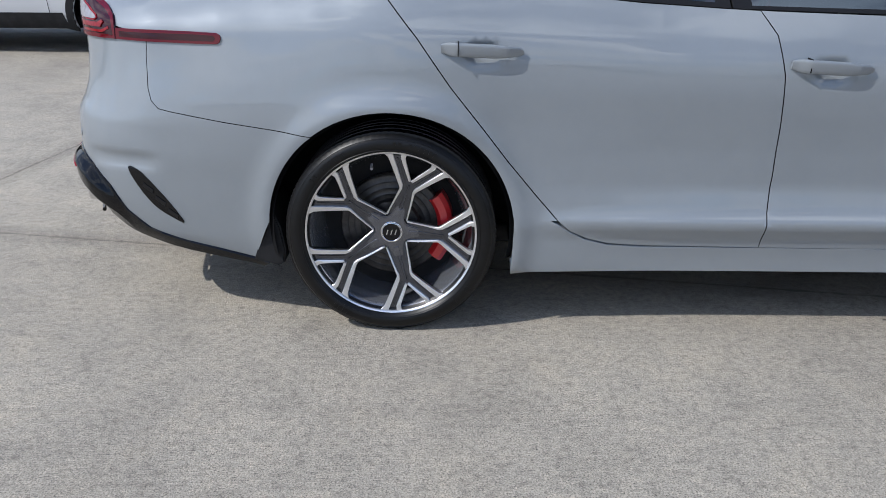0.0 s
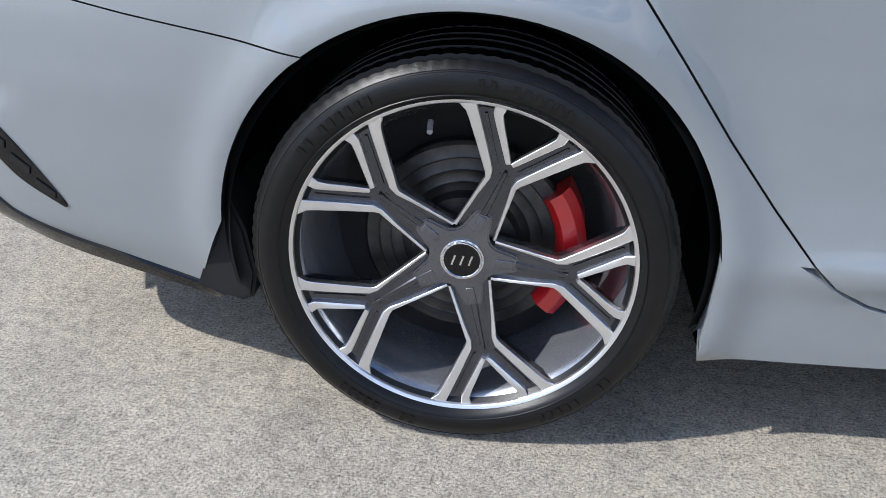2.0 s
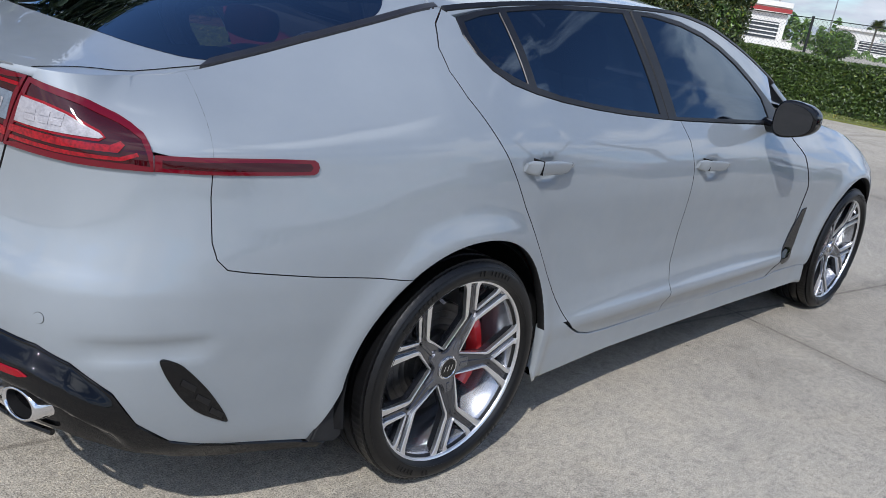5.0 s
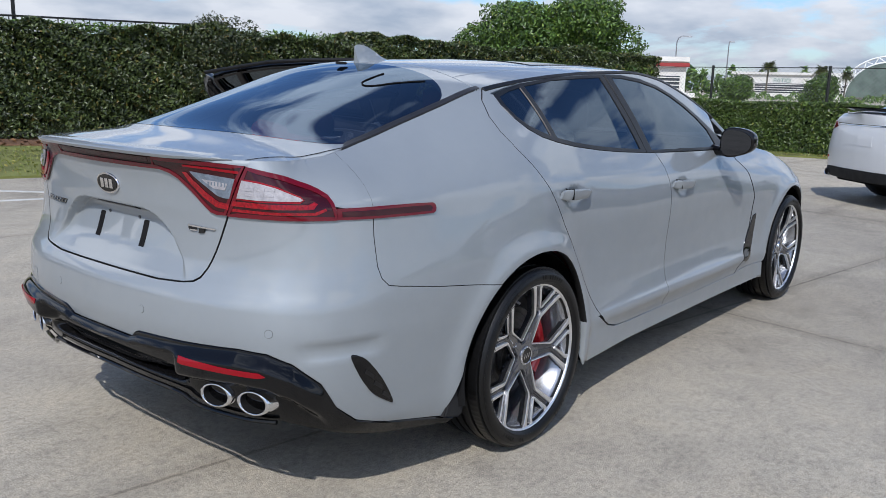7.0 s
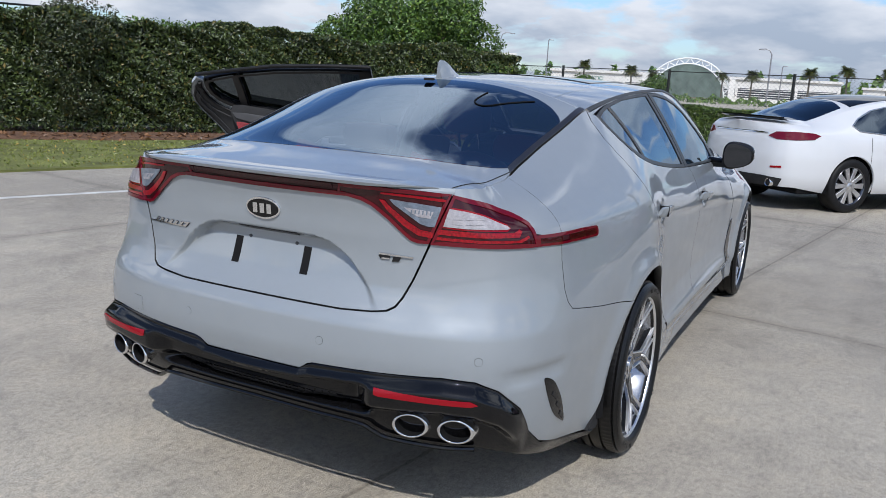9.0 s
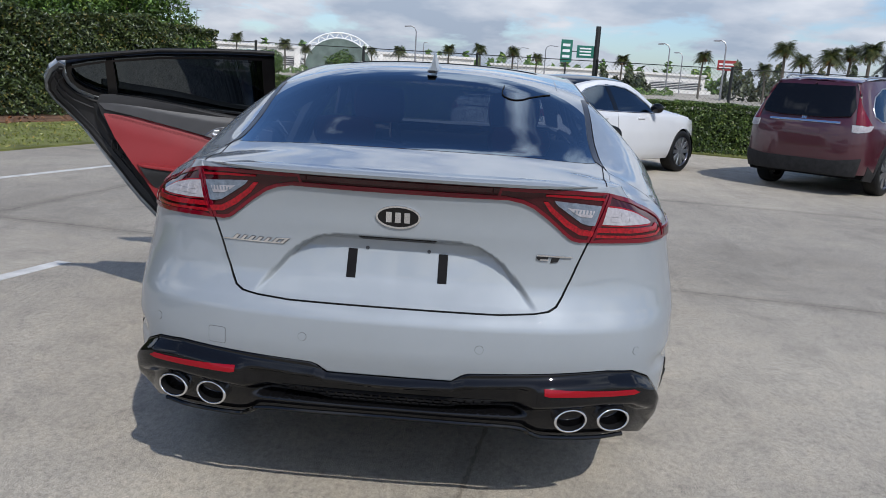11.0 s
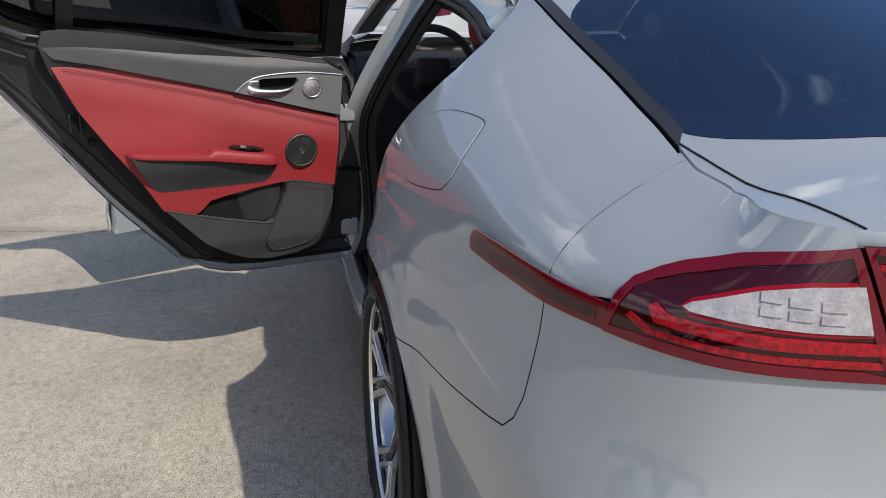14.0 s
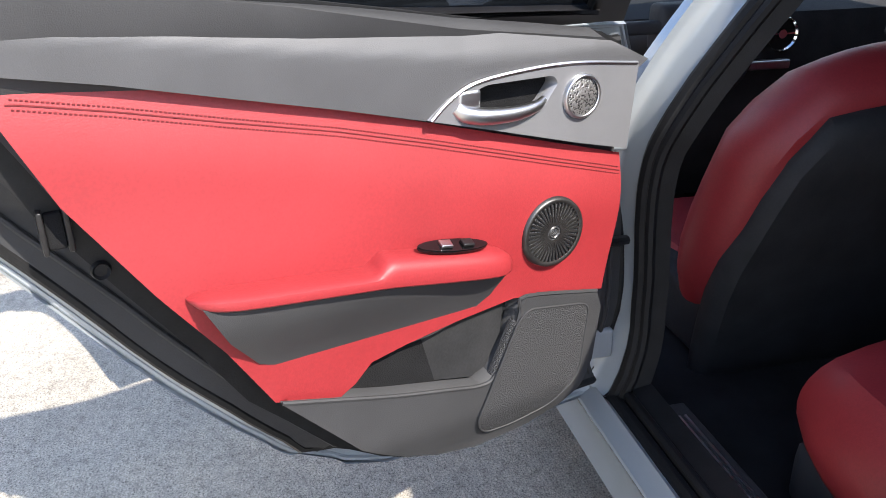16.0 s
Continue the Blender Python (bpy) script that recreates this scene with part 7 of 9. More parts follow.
def hedge(name, a, b, height, depth, count, size, material, label, rng, rough=0.08, low=0.0):
    """A clipped hedge between two points: dark box for inner shade, stems and leaves near its faces."""
    a, b = np.array(a, float), np.array(b, float)
    length = np.linalg.norm(b - a)
    d = (b - a) / length
    n = np.array([d[1], -d[0]])
    if n @ (np.array([0.0, 0.0]) - a) < 0:
        n = -n                                              # towards the parking lot
    h = thing(name, label, "hedge", kind="stuff")
    face = rng.random(count)
    t = rng.uniform(0, length, count)
    front, top = face < 0.66, face >= 0.66
    hz = height + rough * wavy(t, 1.0) * 1.2
    z = np.where(front, low + (hz - low) * rng.random(count) ** 0.85, hz - np.abs(rng.normal(0, 0.05, count)))
    o = np.where(front, depth / 2 + rough * wavy(t * 1.3 + z * 2.1, 4.0) - np.abs(rng.normal(0, 0.09, count)), rng.uniform(-depth / 2, depth / 2, count))
    p = np.stack([a[0] + d[0] * t + n[0] * o, a[1] + d[1] * t + n[1] * o, z], 1)
    nn = np.where(front[:, None], np.array([n[0], n[1], 0.35]), np.array([0, 0, 1.0]))
    leaves("hedge_leaf", p, nn, size, material, h, rng)
    k = count // 14                                         # bright young shoots over the top
    t2 = rng.uniform(0, length, k)
    p2 = np.stack([a[0] + d[0] * t2, a[1] + d[1] * t2, height - 0.08 + rng.random(k) ** 2 * rough * 0.9], 1) + rng.normal(0, 0.1, (k, 3)) * (1, 1, 0.3)
    leaves("hedge_shoot", p2, np.tile((0, 0, 1.0), (k, 1)), size * 0.9, LEAF_TREE, h, rng)
    # Dark box blocks the view through and stands in for shaded inner foliage.
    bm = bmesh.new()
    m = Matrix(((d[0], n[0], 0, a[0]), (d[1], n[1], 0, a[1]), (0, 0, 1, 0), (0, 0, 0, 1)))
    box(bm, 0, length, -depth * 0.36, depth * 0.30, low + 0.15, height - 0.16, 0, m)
    part("hedge_core_shade", bm, CORE_SHADE, h)
    bm = bmesh.new()
    for k in range(int(length * 3)):
        t0 = rng.uniform(0, length)
        q = a + d * t0 + n * rng.uniform(-0.1, depth * 0.42)
        tube(bm, [(q[0], q[1], 0.0), (q[0] + rng.normal(0, 0.05), q[1] + rng.normal(0, 0.05), height * 0.4), (q[0] + rng.normal(0, 0.12), q[1] + rng.normal(0, 0.12), height * 0.7)], [0.02, 0.014, 0.008], 5)
    part("hedge_stem", bm, BARK, h)
    return h


RNG = np.random.default_rng(5)
hedge("tall_hedge", (-8.0, 19.6), (4.2, 13.9), 2.25, 1.2, 34000, 0.050, LEAF_DARK, "tall loosely clipped green hedge over brown mulch", RNG, 0.17, 0.06)
hedge("tall_hedge", (4.0, 14.0), (11.4, 9.9), 2.15, 1.2, 62000, 0.043, LEAF_TALL, "tall loosely clipped green hedge over brown mulch", RNG, 0.15, 0.06)
hedge("tall_hedge", (11.4, 9.9), (17.2, 7.0), 2.10, 1.2, 36000, 0.043, LEAF_TALL, "tall loosely clipped green hedge over brown mulch", RNG, 0.12, 0.06)
hedge("low_hedge", (16.6, 6.2), (14.9, -4.2), 1.06, 0.9, 62000, 0.033, LEAF_LOW, "low neatly clipped dark green hedge", RNG, 0.035, 0.0)
hedge("low_hedge", (14.9, -4.2), (12.6, -16.0), 1.06, 0.9, 62000, 0.033, LEAF_LOW, "low neatly clipped dark green hedge", RNG, 0.035, 0.0)


def tree(name, x, y, height, blobs, count, size, material, label, rng, trunk=0.12):
    """A tapered trunk, limbs to each mass of leaves, and the leaves."""
    t = thing(name, label, "tree", at=pose(x, y, 0))
    bm = bmesh.new()
    first = Vector((0, 0, height * 0.30))
    tube(bm, [(0, 0, 0), (0.04, 0.02, height * 0.15), first], [trunk, trunk * 0.85, trunk * 0.7], 10)
    part("trunk", bm, BARK, t)
    for bx, by, bz, br in blobs:
        bm = bmesh.new()
        e = Vector((bx, by, bz))
        tube(bm, [first - Vector((0, 0, 0.1)), first.lerp(e, 0.5) + Vector((0, 0, 0.15)), e], [trunk * 0.55, trunk * 0.35, 0.015], 6)
        part("limb", bm, BARK, t)
    total = sum(b[3] ** 2 for b in blobs)
    pts, nrm = [], []
    for bx, by, bz, br in blobs:
        k = int(count * br * br / total)
        d = rng.normal(0, 1, (k, 3))
        d /= np.linalg.norm(d, axis=1)[:, None]
        lump = 1 + 0.16 * np.sin(d[:, 0] * 7 + bx * 5) * np.sin(d[:, 1] * 6 + by) + 0.12 * np.sin(d[:, 2] * 9 + bz * 3)
        r = br * lump * (1 - np.abs(rng.normal(0, 0.16, k)))
        pts.append(d * r[:, None] * (1, 1, 0.85) + (bx, by, bz))
        nrm.append(d)
    leaves("crown", np.concatenate(pts), np.concatenate(nrm) + (0, 0, 0.3), size, material, t, rng)
    return t


def blob_set(rng, n, rx, ry, z0, z1, r0, r1):
    out = []
    for i in range(n):
        a = rng.uniform(0, math.tau)
        q = math.sqrt(rng.random())
        z = rng.uniform(z0, z1)
        k = 1 - 0.55 * (z - z0) / max(z1 - z0, 0.01)
        out.append((rx * q * k * math.cos(a), ry * q * k * math.sin(a), z, rng.uniform(r0, r1)))
    return out


tree("round_tree", 16.9, 9.6, 3.9, blob_set(RNG, 22, 2.6, 2.9, 1.2, 3.25, 0.55, 1.05), 56000, 0.056, LEAF_TREE, "dense round bright green tree behind the hedge", RNG)
tree("small_shrub", 7.7, 11.6, 2.4, blob_set(RNG, 12, 0.9, 0.8, 0.6, 2.15, 0.38, 0.55), 18000, 0.032, LEAF_DARK, "tall grey-green shrub in front of the hedge", RNG, 0.05)
tree("overhanging_tree", 3.9, 17.0, 9.0, blob_set(RNG, 26, 2.6, 2.0, 3.4, 8.6, 0.7, 1.15), 15000, 0.12, LEAF_DARK, "tall dark large-leaved tree over the hedge", RNG, 0.13)
for x, y, h in ((24.5, 7.4, 2.0), (26.5, 5.2, 1.9)):
    tree("young_tree", x, y, h, blob_set(RNG, 6, 0.5, 0.6, h * 0.5, h * 0.9, 0.3, 0.5), 5200, 0.048, LEAF_TREE, "small bright green tree behind the fence", RNG, 0.05)

# grass blades and fallen leaves
n = 70000
gx, gy = RNG.uniform(-2, 17, n), RNG.uniform(-14, 14, n)
poly = np.array([(-2, 9.4), (1.7, 8.0), (7.2, 6.15), (14.3, 4.25), (15.0, 2.0), (14.2, -4.6), (12.6, -9.0), (11.4, -14), (13.4, -14), (14.0, -9), (15.3, -4.6), (16.2, 4.6), (11.0, 7.9), (7, 9.8), (3, 12.3), (-2, 15.2)])
ok = inside(poly, np.stack([gx, gy], 1))
p = np.stack([gx[ok], gy[ok], np.full(ok.sum(), 0.045)], 1)
BLADE = leaf_material("grass_blade", (0.12, 0.16, 0.03), (0.28, 0.28, 0.075), 0.06)
b = leaves("grass_blade", p, np.tile((1.0, 0.2, 0.3), (len(p), 1)), 0.024, BLADE, None, RNG, 0.8)
tagged(b, "short patchy grass blades on the verge", "grass", kind="stuff")
n = 9000
gx, gy = RNG.uniform(-2, 17, n), RNG.uniform(5, 16, n)
poly = np.array([(-3, 16.0), (3.0, 12.3), (7.0, 9.6), (11.2, 7.8), (15.2, 5.8), (15.8, 6.4), (11.6, 8.8), (7.4, 11.2), (3.5, 13.6), (-3, 17.2)])
ok = inside(poly, np.stack([gx, gy], 1))
p = np.stack([gx[ok], gy[ok], np.full(ok.sum(), 0.06)], 1)
DRY = leaf_material("dry_leaf", (0.07, 0.03, 0.014), (0.26, 0.13, 0.06), 0.05)
b = leaves("fallen_leaf", p, np.tile((0, 0, 1.0), (len(p), 1)), 0.05, DRY, None, RNG, 0.4)
tagged(b, "dry brown leaves fallen under the hedge", "leaves", kind="stuff")

# ---- other parked cars ----
WHITE = paint("white_paint", (0.60, 0.61, 0.62))
MAROON = paint("dark_red_paint", (0.045, 0.004, 0.010))
SILVER = paint("silver_paint", (0.20, 0.205, 0.205))


class Shape:
    """Surfaces of a plain car: an outline seen from above, a flank profile, an upper edge and a crown."""

    def __init__(self, outline, low, keys, crown, knee):
        self.h = spline(outline, 30)
        self.arc = np.concatenate([[0], np.cumsum(np.linalg.norm(np.diff(self.h, axis=0), axis=1))])
        t = np.gradient(self.h, self.arc, axis=0)
        self.t = t / np.linalg.norm(t, axis=1)[:, None]
        self.low, self.crown, self.knee = low, crown, knee
        k = [(0.0 if x is None else self.sx(x), z, d, b) for x, z, d, b in keys]
        self.ks, self.kz, self.kd, self.kb = [list(c) for c in zip(*k)]
        sg = np.linspace(0, self.ks[-1], 400)
        e = self.flank(np.stack([sg, pchip(self.ks, self.kz, sg)], 1))
        m = np.concatenate([[True], np.diff(np.maximum.accumulate(e[:, 0])) > 1e-6])
        self.ex, self.ey, self.ez = e[m, 0], -e[m, 1], e[m, 2]

    def sx(self, x):
        m = self.h[:, 1] > 0.35
        return float(np.interp(x, self.h[m, 0], self.arc[m]))

    def sy(self, y):
        m = self.arc < self.arc[-1] * 0.25
        k = np.maximum.accumulate(self.h[m, 1])
        return float(np.interp(y, k, self.arc[m]))

    def top(self, s):
        return float(pchip(self.ks, self.kz, np.array([s]))[0])

    def flank(self, q):
        s, z = np.abs(q[:, 0]), q[:, 1]
        zt = pchip(self.ks, self.kz, s)
        knee = np.minimum(self.knee, zt - 0.03)
        zl, dl = zip(*self.low)
        d = pchip(zl, dl, np.clip(np.minimum(z, knee), zl[0], zl[-1]))
        g = np.clip((z - knee) / np.maximum(zt - knee, 0.02), 0, 1.1)
        a = np.interp(s, self.ks, self.kb)
        d = d + (pchip(self.ks, self.kd, s) - d) * ((1 - a) * g + a * g * g)
        x, y = np.interp(s, self.arc, self.h[:, 0]), np.interp(s, self.arc, self.h[:, 1])
        tx, ty = np.interp(s, self.arc, self.t[:, 0]), np.interp(s, self.arc, self.t[:, 1])
        return np.stack([x - ty * d, -(y + tx * d) * np.sign(q[:, 0] + 1e-12), z], 1)

    def over(self, q):
        x, y = q[:, 0], q[:, 1]
        ye = np.maximum(np.interp(x, self.ex, self.ey), 0.03)
        ze = np.interp(x, self.ex, self.ez)
        zc = pchip([c[0] for c in self.crown], [c[1] for c in self.crown], x)
        return np.stack([x, y, zc - np.maximum(zc - ze, 0) * np.clip(np.abs(y) / ye, 0, 1.05) ** 2.6], 1)

    def edge(self, x0, x1, n=40, inset=0.0):
        return [(x, -(max(0.02, float(np.interp(x, self.ex, self.ey)) - inset))) for x in np.linspace(x0, x1, n)]

    def X(self, *pts):
        return [(self.sx(x), z) for x, z in pts]

    def Y(self, *pts):
        return [(self.sy(y), z) for y, z in pts]


def small_wheel(parent, at, radius, spokes, metal):
    """A plain wheel with tyre, rim and spokes; its outer face looks to -y."""
    k = radius / 0.33
    w = part("wheel", bmesh.new(), metal, parent, "alloy wheel")
    w.matrix_basis = at
    bm = bmesh.new()
    lathe(bm, [(0.228 * k, -0.09), (0.24 * k, -0.105), (0.27 * k, -0.112), (0.305 * k, -0.108), (0.322 * k, -0.095), (0.33 * k, -0.07), (0.33 * k, 0.07), (0.32 * k, 0.1), (0.23 * k, 0.1)], 48)
    part("tyre", bm, RUBBER, w)
    bm = bmesh.new()
    lathe(bm, [(0.236 * k, -0.1), (0.232 * k, -0.104), (0.222 * k, -0.095), (0.212 * k, -0.06), (0.21 * k, 0.05), (0.0, 0.05)], 48)
    part("rim", bm, GUNMETAL, w)
    for i in range(spokes):
        bm = bmesh.new()
        a = math.tau * i / spokes
        c, s = math.cos(a), math.sin(a)
        wd = 0.42 / spokes
        m = Matrix(((c, 0, -s, 0), (0, 1, 0, 0), (s, 0, c, 0), (0, 0, 0, 1)))
        vs = prism(bm, [(0.03 * k, -wd * 0.5), (0.226 * k, -wd * 0.8), (0.226 * k, wd * 0.8), (0.03 * k, wd * 0.5)], -0.092, -0.06, "Y", 0.004)
        bmesh.ops.transform(bm, matrix=m, verts=bm.verts)
        part("spoke", bm, metal, w, smooth=False)
    bm = bmesh.new()
    lathe(bm, [(0.0, -0.098), (0.032 * k, -0.097), (0.05 * k, -0.085), (0.05 * k, -0.05)], 24)
    part("hub_cap", bm, metal, w)


def parked_car(name, label, at, shape, base, wheelbase, half, glass_side, rear_glass, front_glass, roof_x, radius, spokes, metal, cladding=None, roof_mat=None, arch=0.37, sill=0.22, lamps=None, group=""):
    c = thing(name, label, "car", group, at=at)
    S = shape
    front_x = S.h[-1, 0]
    def run(cx, a0, a1, n=22):
        return [(S.sx(cx + arch * math.cos(radians(a0 + (a1 - a0) * i / n))), radius + arch * math.sin(radians(a0 + (a1 - a0) * i / n))) for i in range(n + 1)]
    win = S.X(*glass_side)
    for left in (False, True):
        topline = [(S.sx(x), S.top(S.sx(x))) for x in np.linspace(front_x - 0.30, S.h[0, 0] + 0.28, 60)]
        side = [(S.sx(S.h[0, 0] + 0.28), sill + 0.08)] + run(0, 196, -16) + run(wheelbase, 196, -16) + [(S.sx(front_x - 0.30), sill + 0.02)] + topline
        body = sheet("body_side", side, S.flank, base, c, grid=0.05, step=0.03, holes=[densify(win, 0.03)], mirror=left, fold=0.03)
        sheet("side_glass", win, S.flank, GLASS_DARK, body, "dark side window", lift=-0.004, grid=0.05, fold=0, mirror=left)
        bm = bmesh.new()
        e = S.flank(np.array(densify(win, 0.03)))
        tube(bm, [(p[0], p[1] * (-1 if left else 1), p[2]) for p in e], 0.009, 6, closed=True)
        part("window_surround", bm, SATIN, body)
        xs = [p[0] for p in glass_side]
        mid = min(xs) + (max(xs) - min(xs)) * 0.47
        zt = S.top(S.sx(mid)) - 0.05
        sheet("door_pillar", S.X((mid - 0.04, 0.97 if cladding is None else 1.0), (mid + 0.05, 0.97 if cladding is None else 1.0), (mid + 0.02, zt), (mid - 0.06, zt)), S.flank, PIANO, body, lift=0.002, mirror=left, grid=0.1)
        for dx in (mid - 0.02, min(xs) + 0.22 if min(xs) < 0.2 else 0.3):
            # Shut line drawn as a black strip on the paint, for its shade.
            line = S.X((dx, 0.33), (dx + 0.006, 0.33), (dx + 0.03, 0.93), (dx + 0.024, 0.93))
            sheet("door_gap", line, S.flank, CARPET, body, lift=0.0012, mirror=left, grid=0.1, fold=0)
        for hx in (mid - 0.35, mid + 0.62):
            bm = bmesh.new()
            p = S.flank(np.array(S.X((hx, 0.86))))[0]
            y = p[1] * (-1 if left else 1)
            box(bm, hx - 0.09, hx + 0.09, y - 0.018, y + 0.018, 0.848, 0.876, 0.009)
            part("door_handle", bm, base, body)
        bm = bmesh.new()
        sg = 1 if left else -1
        mx = max(xs) - 0.12
        my = abs(S.flank(np.array(S.X((mx, 0.98))))[0][1])
        bmesh.ops.create_uvsphere(bm, u_segments=16, v_segments=10, radius=1)
        for v in bm.verts:
            v.co = Vector((mx + 0.06 * v.co.x, sg * (my + 0.12 + 0.11 * v.co.y), 1.02 + 0.075 * v.co.z))
        part("door_mirror", bm, PIANO, c, "black door mirror")
        if cladding:
            sheet("lower_cladding", S.X((S.h[0, 0] + 0.30, sill)) + run(0, 200, -20) + S.X((0.5, sill), (wheelbase - 0.5, sill)) + run(wheelbase, 200, -20) + S.X((front_x - 0.4, sill), (front_x - 0.4, sill + 0.14), (wheelbase + 0.47, sill + 0.14)) +
                  [(S.sx(wheelbase + (arch + 0.07) * math.cos(radians(a))), radius + (arch + 0.07) * math.sin(radians(a))) for a in range(-8, 190, 9)] + S.X((wheelbase - 0.5, sill + 0.15), (0.5, sill + 0.15)) +
                  [(S.sx((arch + 0.07) * math.cos(radians(a))), radius + (arch + 0.07) * math.sin(radians(a))) for a in range(-8, 190, 9)] + S.X((S.h[0, 0] + 0.30, sill + 0.2)), S.flank, cladding, c, lift=0.006, mirror=left, grid=0.06, fold=0.02)
        for cx in (0, wheelbase):
            bm = bmesh.new()
            lathe(bm, [(arch - 0.004, sg * (half - 0.03)), (arch + 0.01, sg * (half - 0.06)), (arch + 0.01, sg * 0.5), (0, sg * 0.5)], 24, start=radians(-16), sweep=radians(212))
            o = part("wheel_housing", bm, CARPET, c)
            o.matrix_basis = pose(cx, 0, radius)
    # tail and nose
    k = S.sx(S.h[0, 0] + 0.28)
    tail_top = [(s, S.top(abs(s))) for s in np.linspace(k, -k, 40)]
    sheet("tail", [(-k, sill + 0.08), (k, sill + 0.08)] + tail_top, S.flank, base, c, grid=0.05, step=0.03, fold=0.03)
    end = float(S.arc[-1])
    for left in (False, True):
        nose = [(S.sx(front_x - 0.30), sill + 0.02), (end, sill + 0.02)] + [(s, S.top(s)) for s in np.linspace(end, S.sx(front_x - 0.30), 16)]
        sheet("nose", nose, S.flank, base, c, grid=0.06, step=0.04, mirror=left)
    x0 = S.ex[0] + 0.004
    half_e = S.edge(x0, front_x - 0.03, 90)
    deck = half_e + [(x, -y) for x, y in half_e[::-1]]
    rg = rear_glass + [(x, -y) for x, y in rear_glass[::-1]]
    fg = front_glass + [(x, -y) for x, y in front_glass[::-1]]
    sheet("upper_body", deck, S.over, base, c, grid=0.06, step=0.04, holes=[densify(rg, 0.05), densify(fg, 0.05)])
    sheet("rear_window", rg, S.over, GLASS_DARK, c, "dark rear window", lift=-0.002, grid=0.06, fold=0)
    sheet("windscreen", fg, S.over, GLASS_DARK, c, "windscreen", lift=-0.002, grid=0.06, fold=0)
    if roof_mat:
        r = S.edge(*roof_x, 30, 0.05)
        sheet("roof_panel", r + [(x, -y) for x, y in r[::-1]], S.over, roof_mat, c, "gloss black roof", lift=0.004, grid=0.06)
    bm = bmesh.new()
    box(bm, S.h[0, 0] + 0.35, front_x - 0.4, -half + 0.12, half - 0.12, sill, sill + 0.12, 0.02)
    part("underbody", bm, CARPET, c)
    bm = bmesh.new()
    box(bm, -0.2, wheelbase - 0.55, -half + 0.16, half - 0.16, sill + 0.1, 0.86, 0.02)
    for hy in (-0.36, 0.36):
        box(bm, 1.0, 1.12, hy - 0.22, hy + 0.22, 0.8, 1.12, 0.03)
        box(bm, 1.0, 1.1, hy - 0.12, hy + 0.12, 1.12, 1.28, 0.03)
    part("cabin", bm, CARPET, c)
    for cx, sg in ((0, -1), (wheelbase, -1), (0, 1), (wheelbase, 1)):
        small_wheel(c, pose(cx, sg * (half - 0.125), radius, 0, 0, 0 if sg < 0 else 180), radius, spokes, metal)
    return c


sedan_shape = Shape([(-1.08, 0), (-1.06, 0.35), (-0.98, 0.66), (-0.80, 0.83), (-0.4, 0.905), (0.2, 0.92), (1.4, 0.92), (2.6, 0.915), (3.1, 0.86), (3.5, 0.66), (3.68, 0.3), (3.72, 0)],
                    [(0.2, -0.10), (0.3, -0.04), (0.45, -0.005), (0.62, 0.0), (0.75, -0.012), (0.88, -0.035), (0.93, -0.05)],
                    [(None, 1.06, -0.03, 1), (-0.85, 1.045, -0.16, 1), (-0.6, 1.05, -0.22, 0.9), (-0.35, 1.11, -0.28, 0.8), (0, 1.22, -0.31, 0.4), (0.4, 1.32, -0.32, 0.2), (0.9, 1.385, -0.32, 0.15), (1.4, 1.37, -0.31, 0.15), (1.8, 1.24, -0.28, 0.2), (2.15, 1.06, -0.22, 0.3), (2.5, 0.98, -0.18, 0.5), (3.1, 0.90, -0.16, 0.8), (3.5, 0.80, -0.18, 1), (3.719, 0.70, -0.2, 1)],
                    [(-1.07, 1.065), (-0.9, 1.085), (-0.65, 1.12), (-0.3, 1.235), (0.1, 1.36), (0.5, 1.425), (1.0, 1.45), (1.4, 1.44), (1.75, 1.33), (2.2, 1.12), (2.4, 1.03), (3.0, 0.95), (3.5, 0.84), (3.72, 0.70)], 0.93)

heading = math.degrees(math.atan2(-3.379 + 1.462, 10.348 - 8.266))
hd = Vector((math.cos(radians(heading)), math.sin(radians(heading)), 0))
rt = Vector((hd.y, -hd.x, 0))
org = Vector((8.266, -1.462, 0)) - rt * 0.86
sedan = parked_car("sedan_car", "white saloon car with black roof parked on the concrete", Matrix.Translation(org) @ pose(0, 0, 0, 0, 0, heading), sedan_shape, WHITE, 2.83, 0.92,
                   [(0.02, 1.06), (0.10, 1.00), (0.6, 0.965), (1.3, 0.95), (1.98, 0.945), (1.86, 1.07), (1.65, 1.20), (1.4, 1.29), (1.1, 1.325), (0.7, 1.315), (0.4, 1.255), (0.15, 1.15)],
                   [(-0.64, -0.02), (-0.60, -0.45), (-0.52, -0.56), (0.05, -0.53), (0.12, -0.3), (0.14, -0.02)], [(1.46, -0.02), (1.42, -0.45), (1.52, -0.54), (2.1, -0.66), (2.3, -0.4), (2.36, -0.02)], (0.16, 1.42), 0.335, 10, MACHINED, None, PIANO)
S = sedan_shape
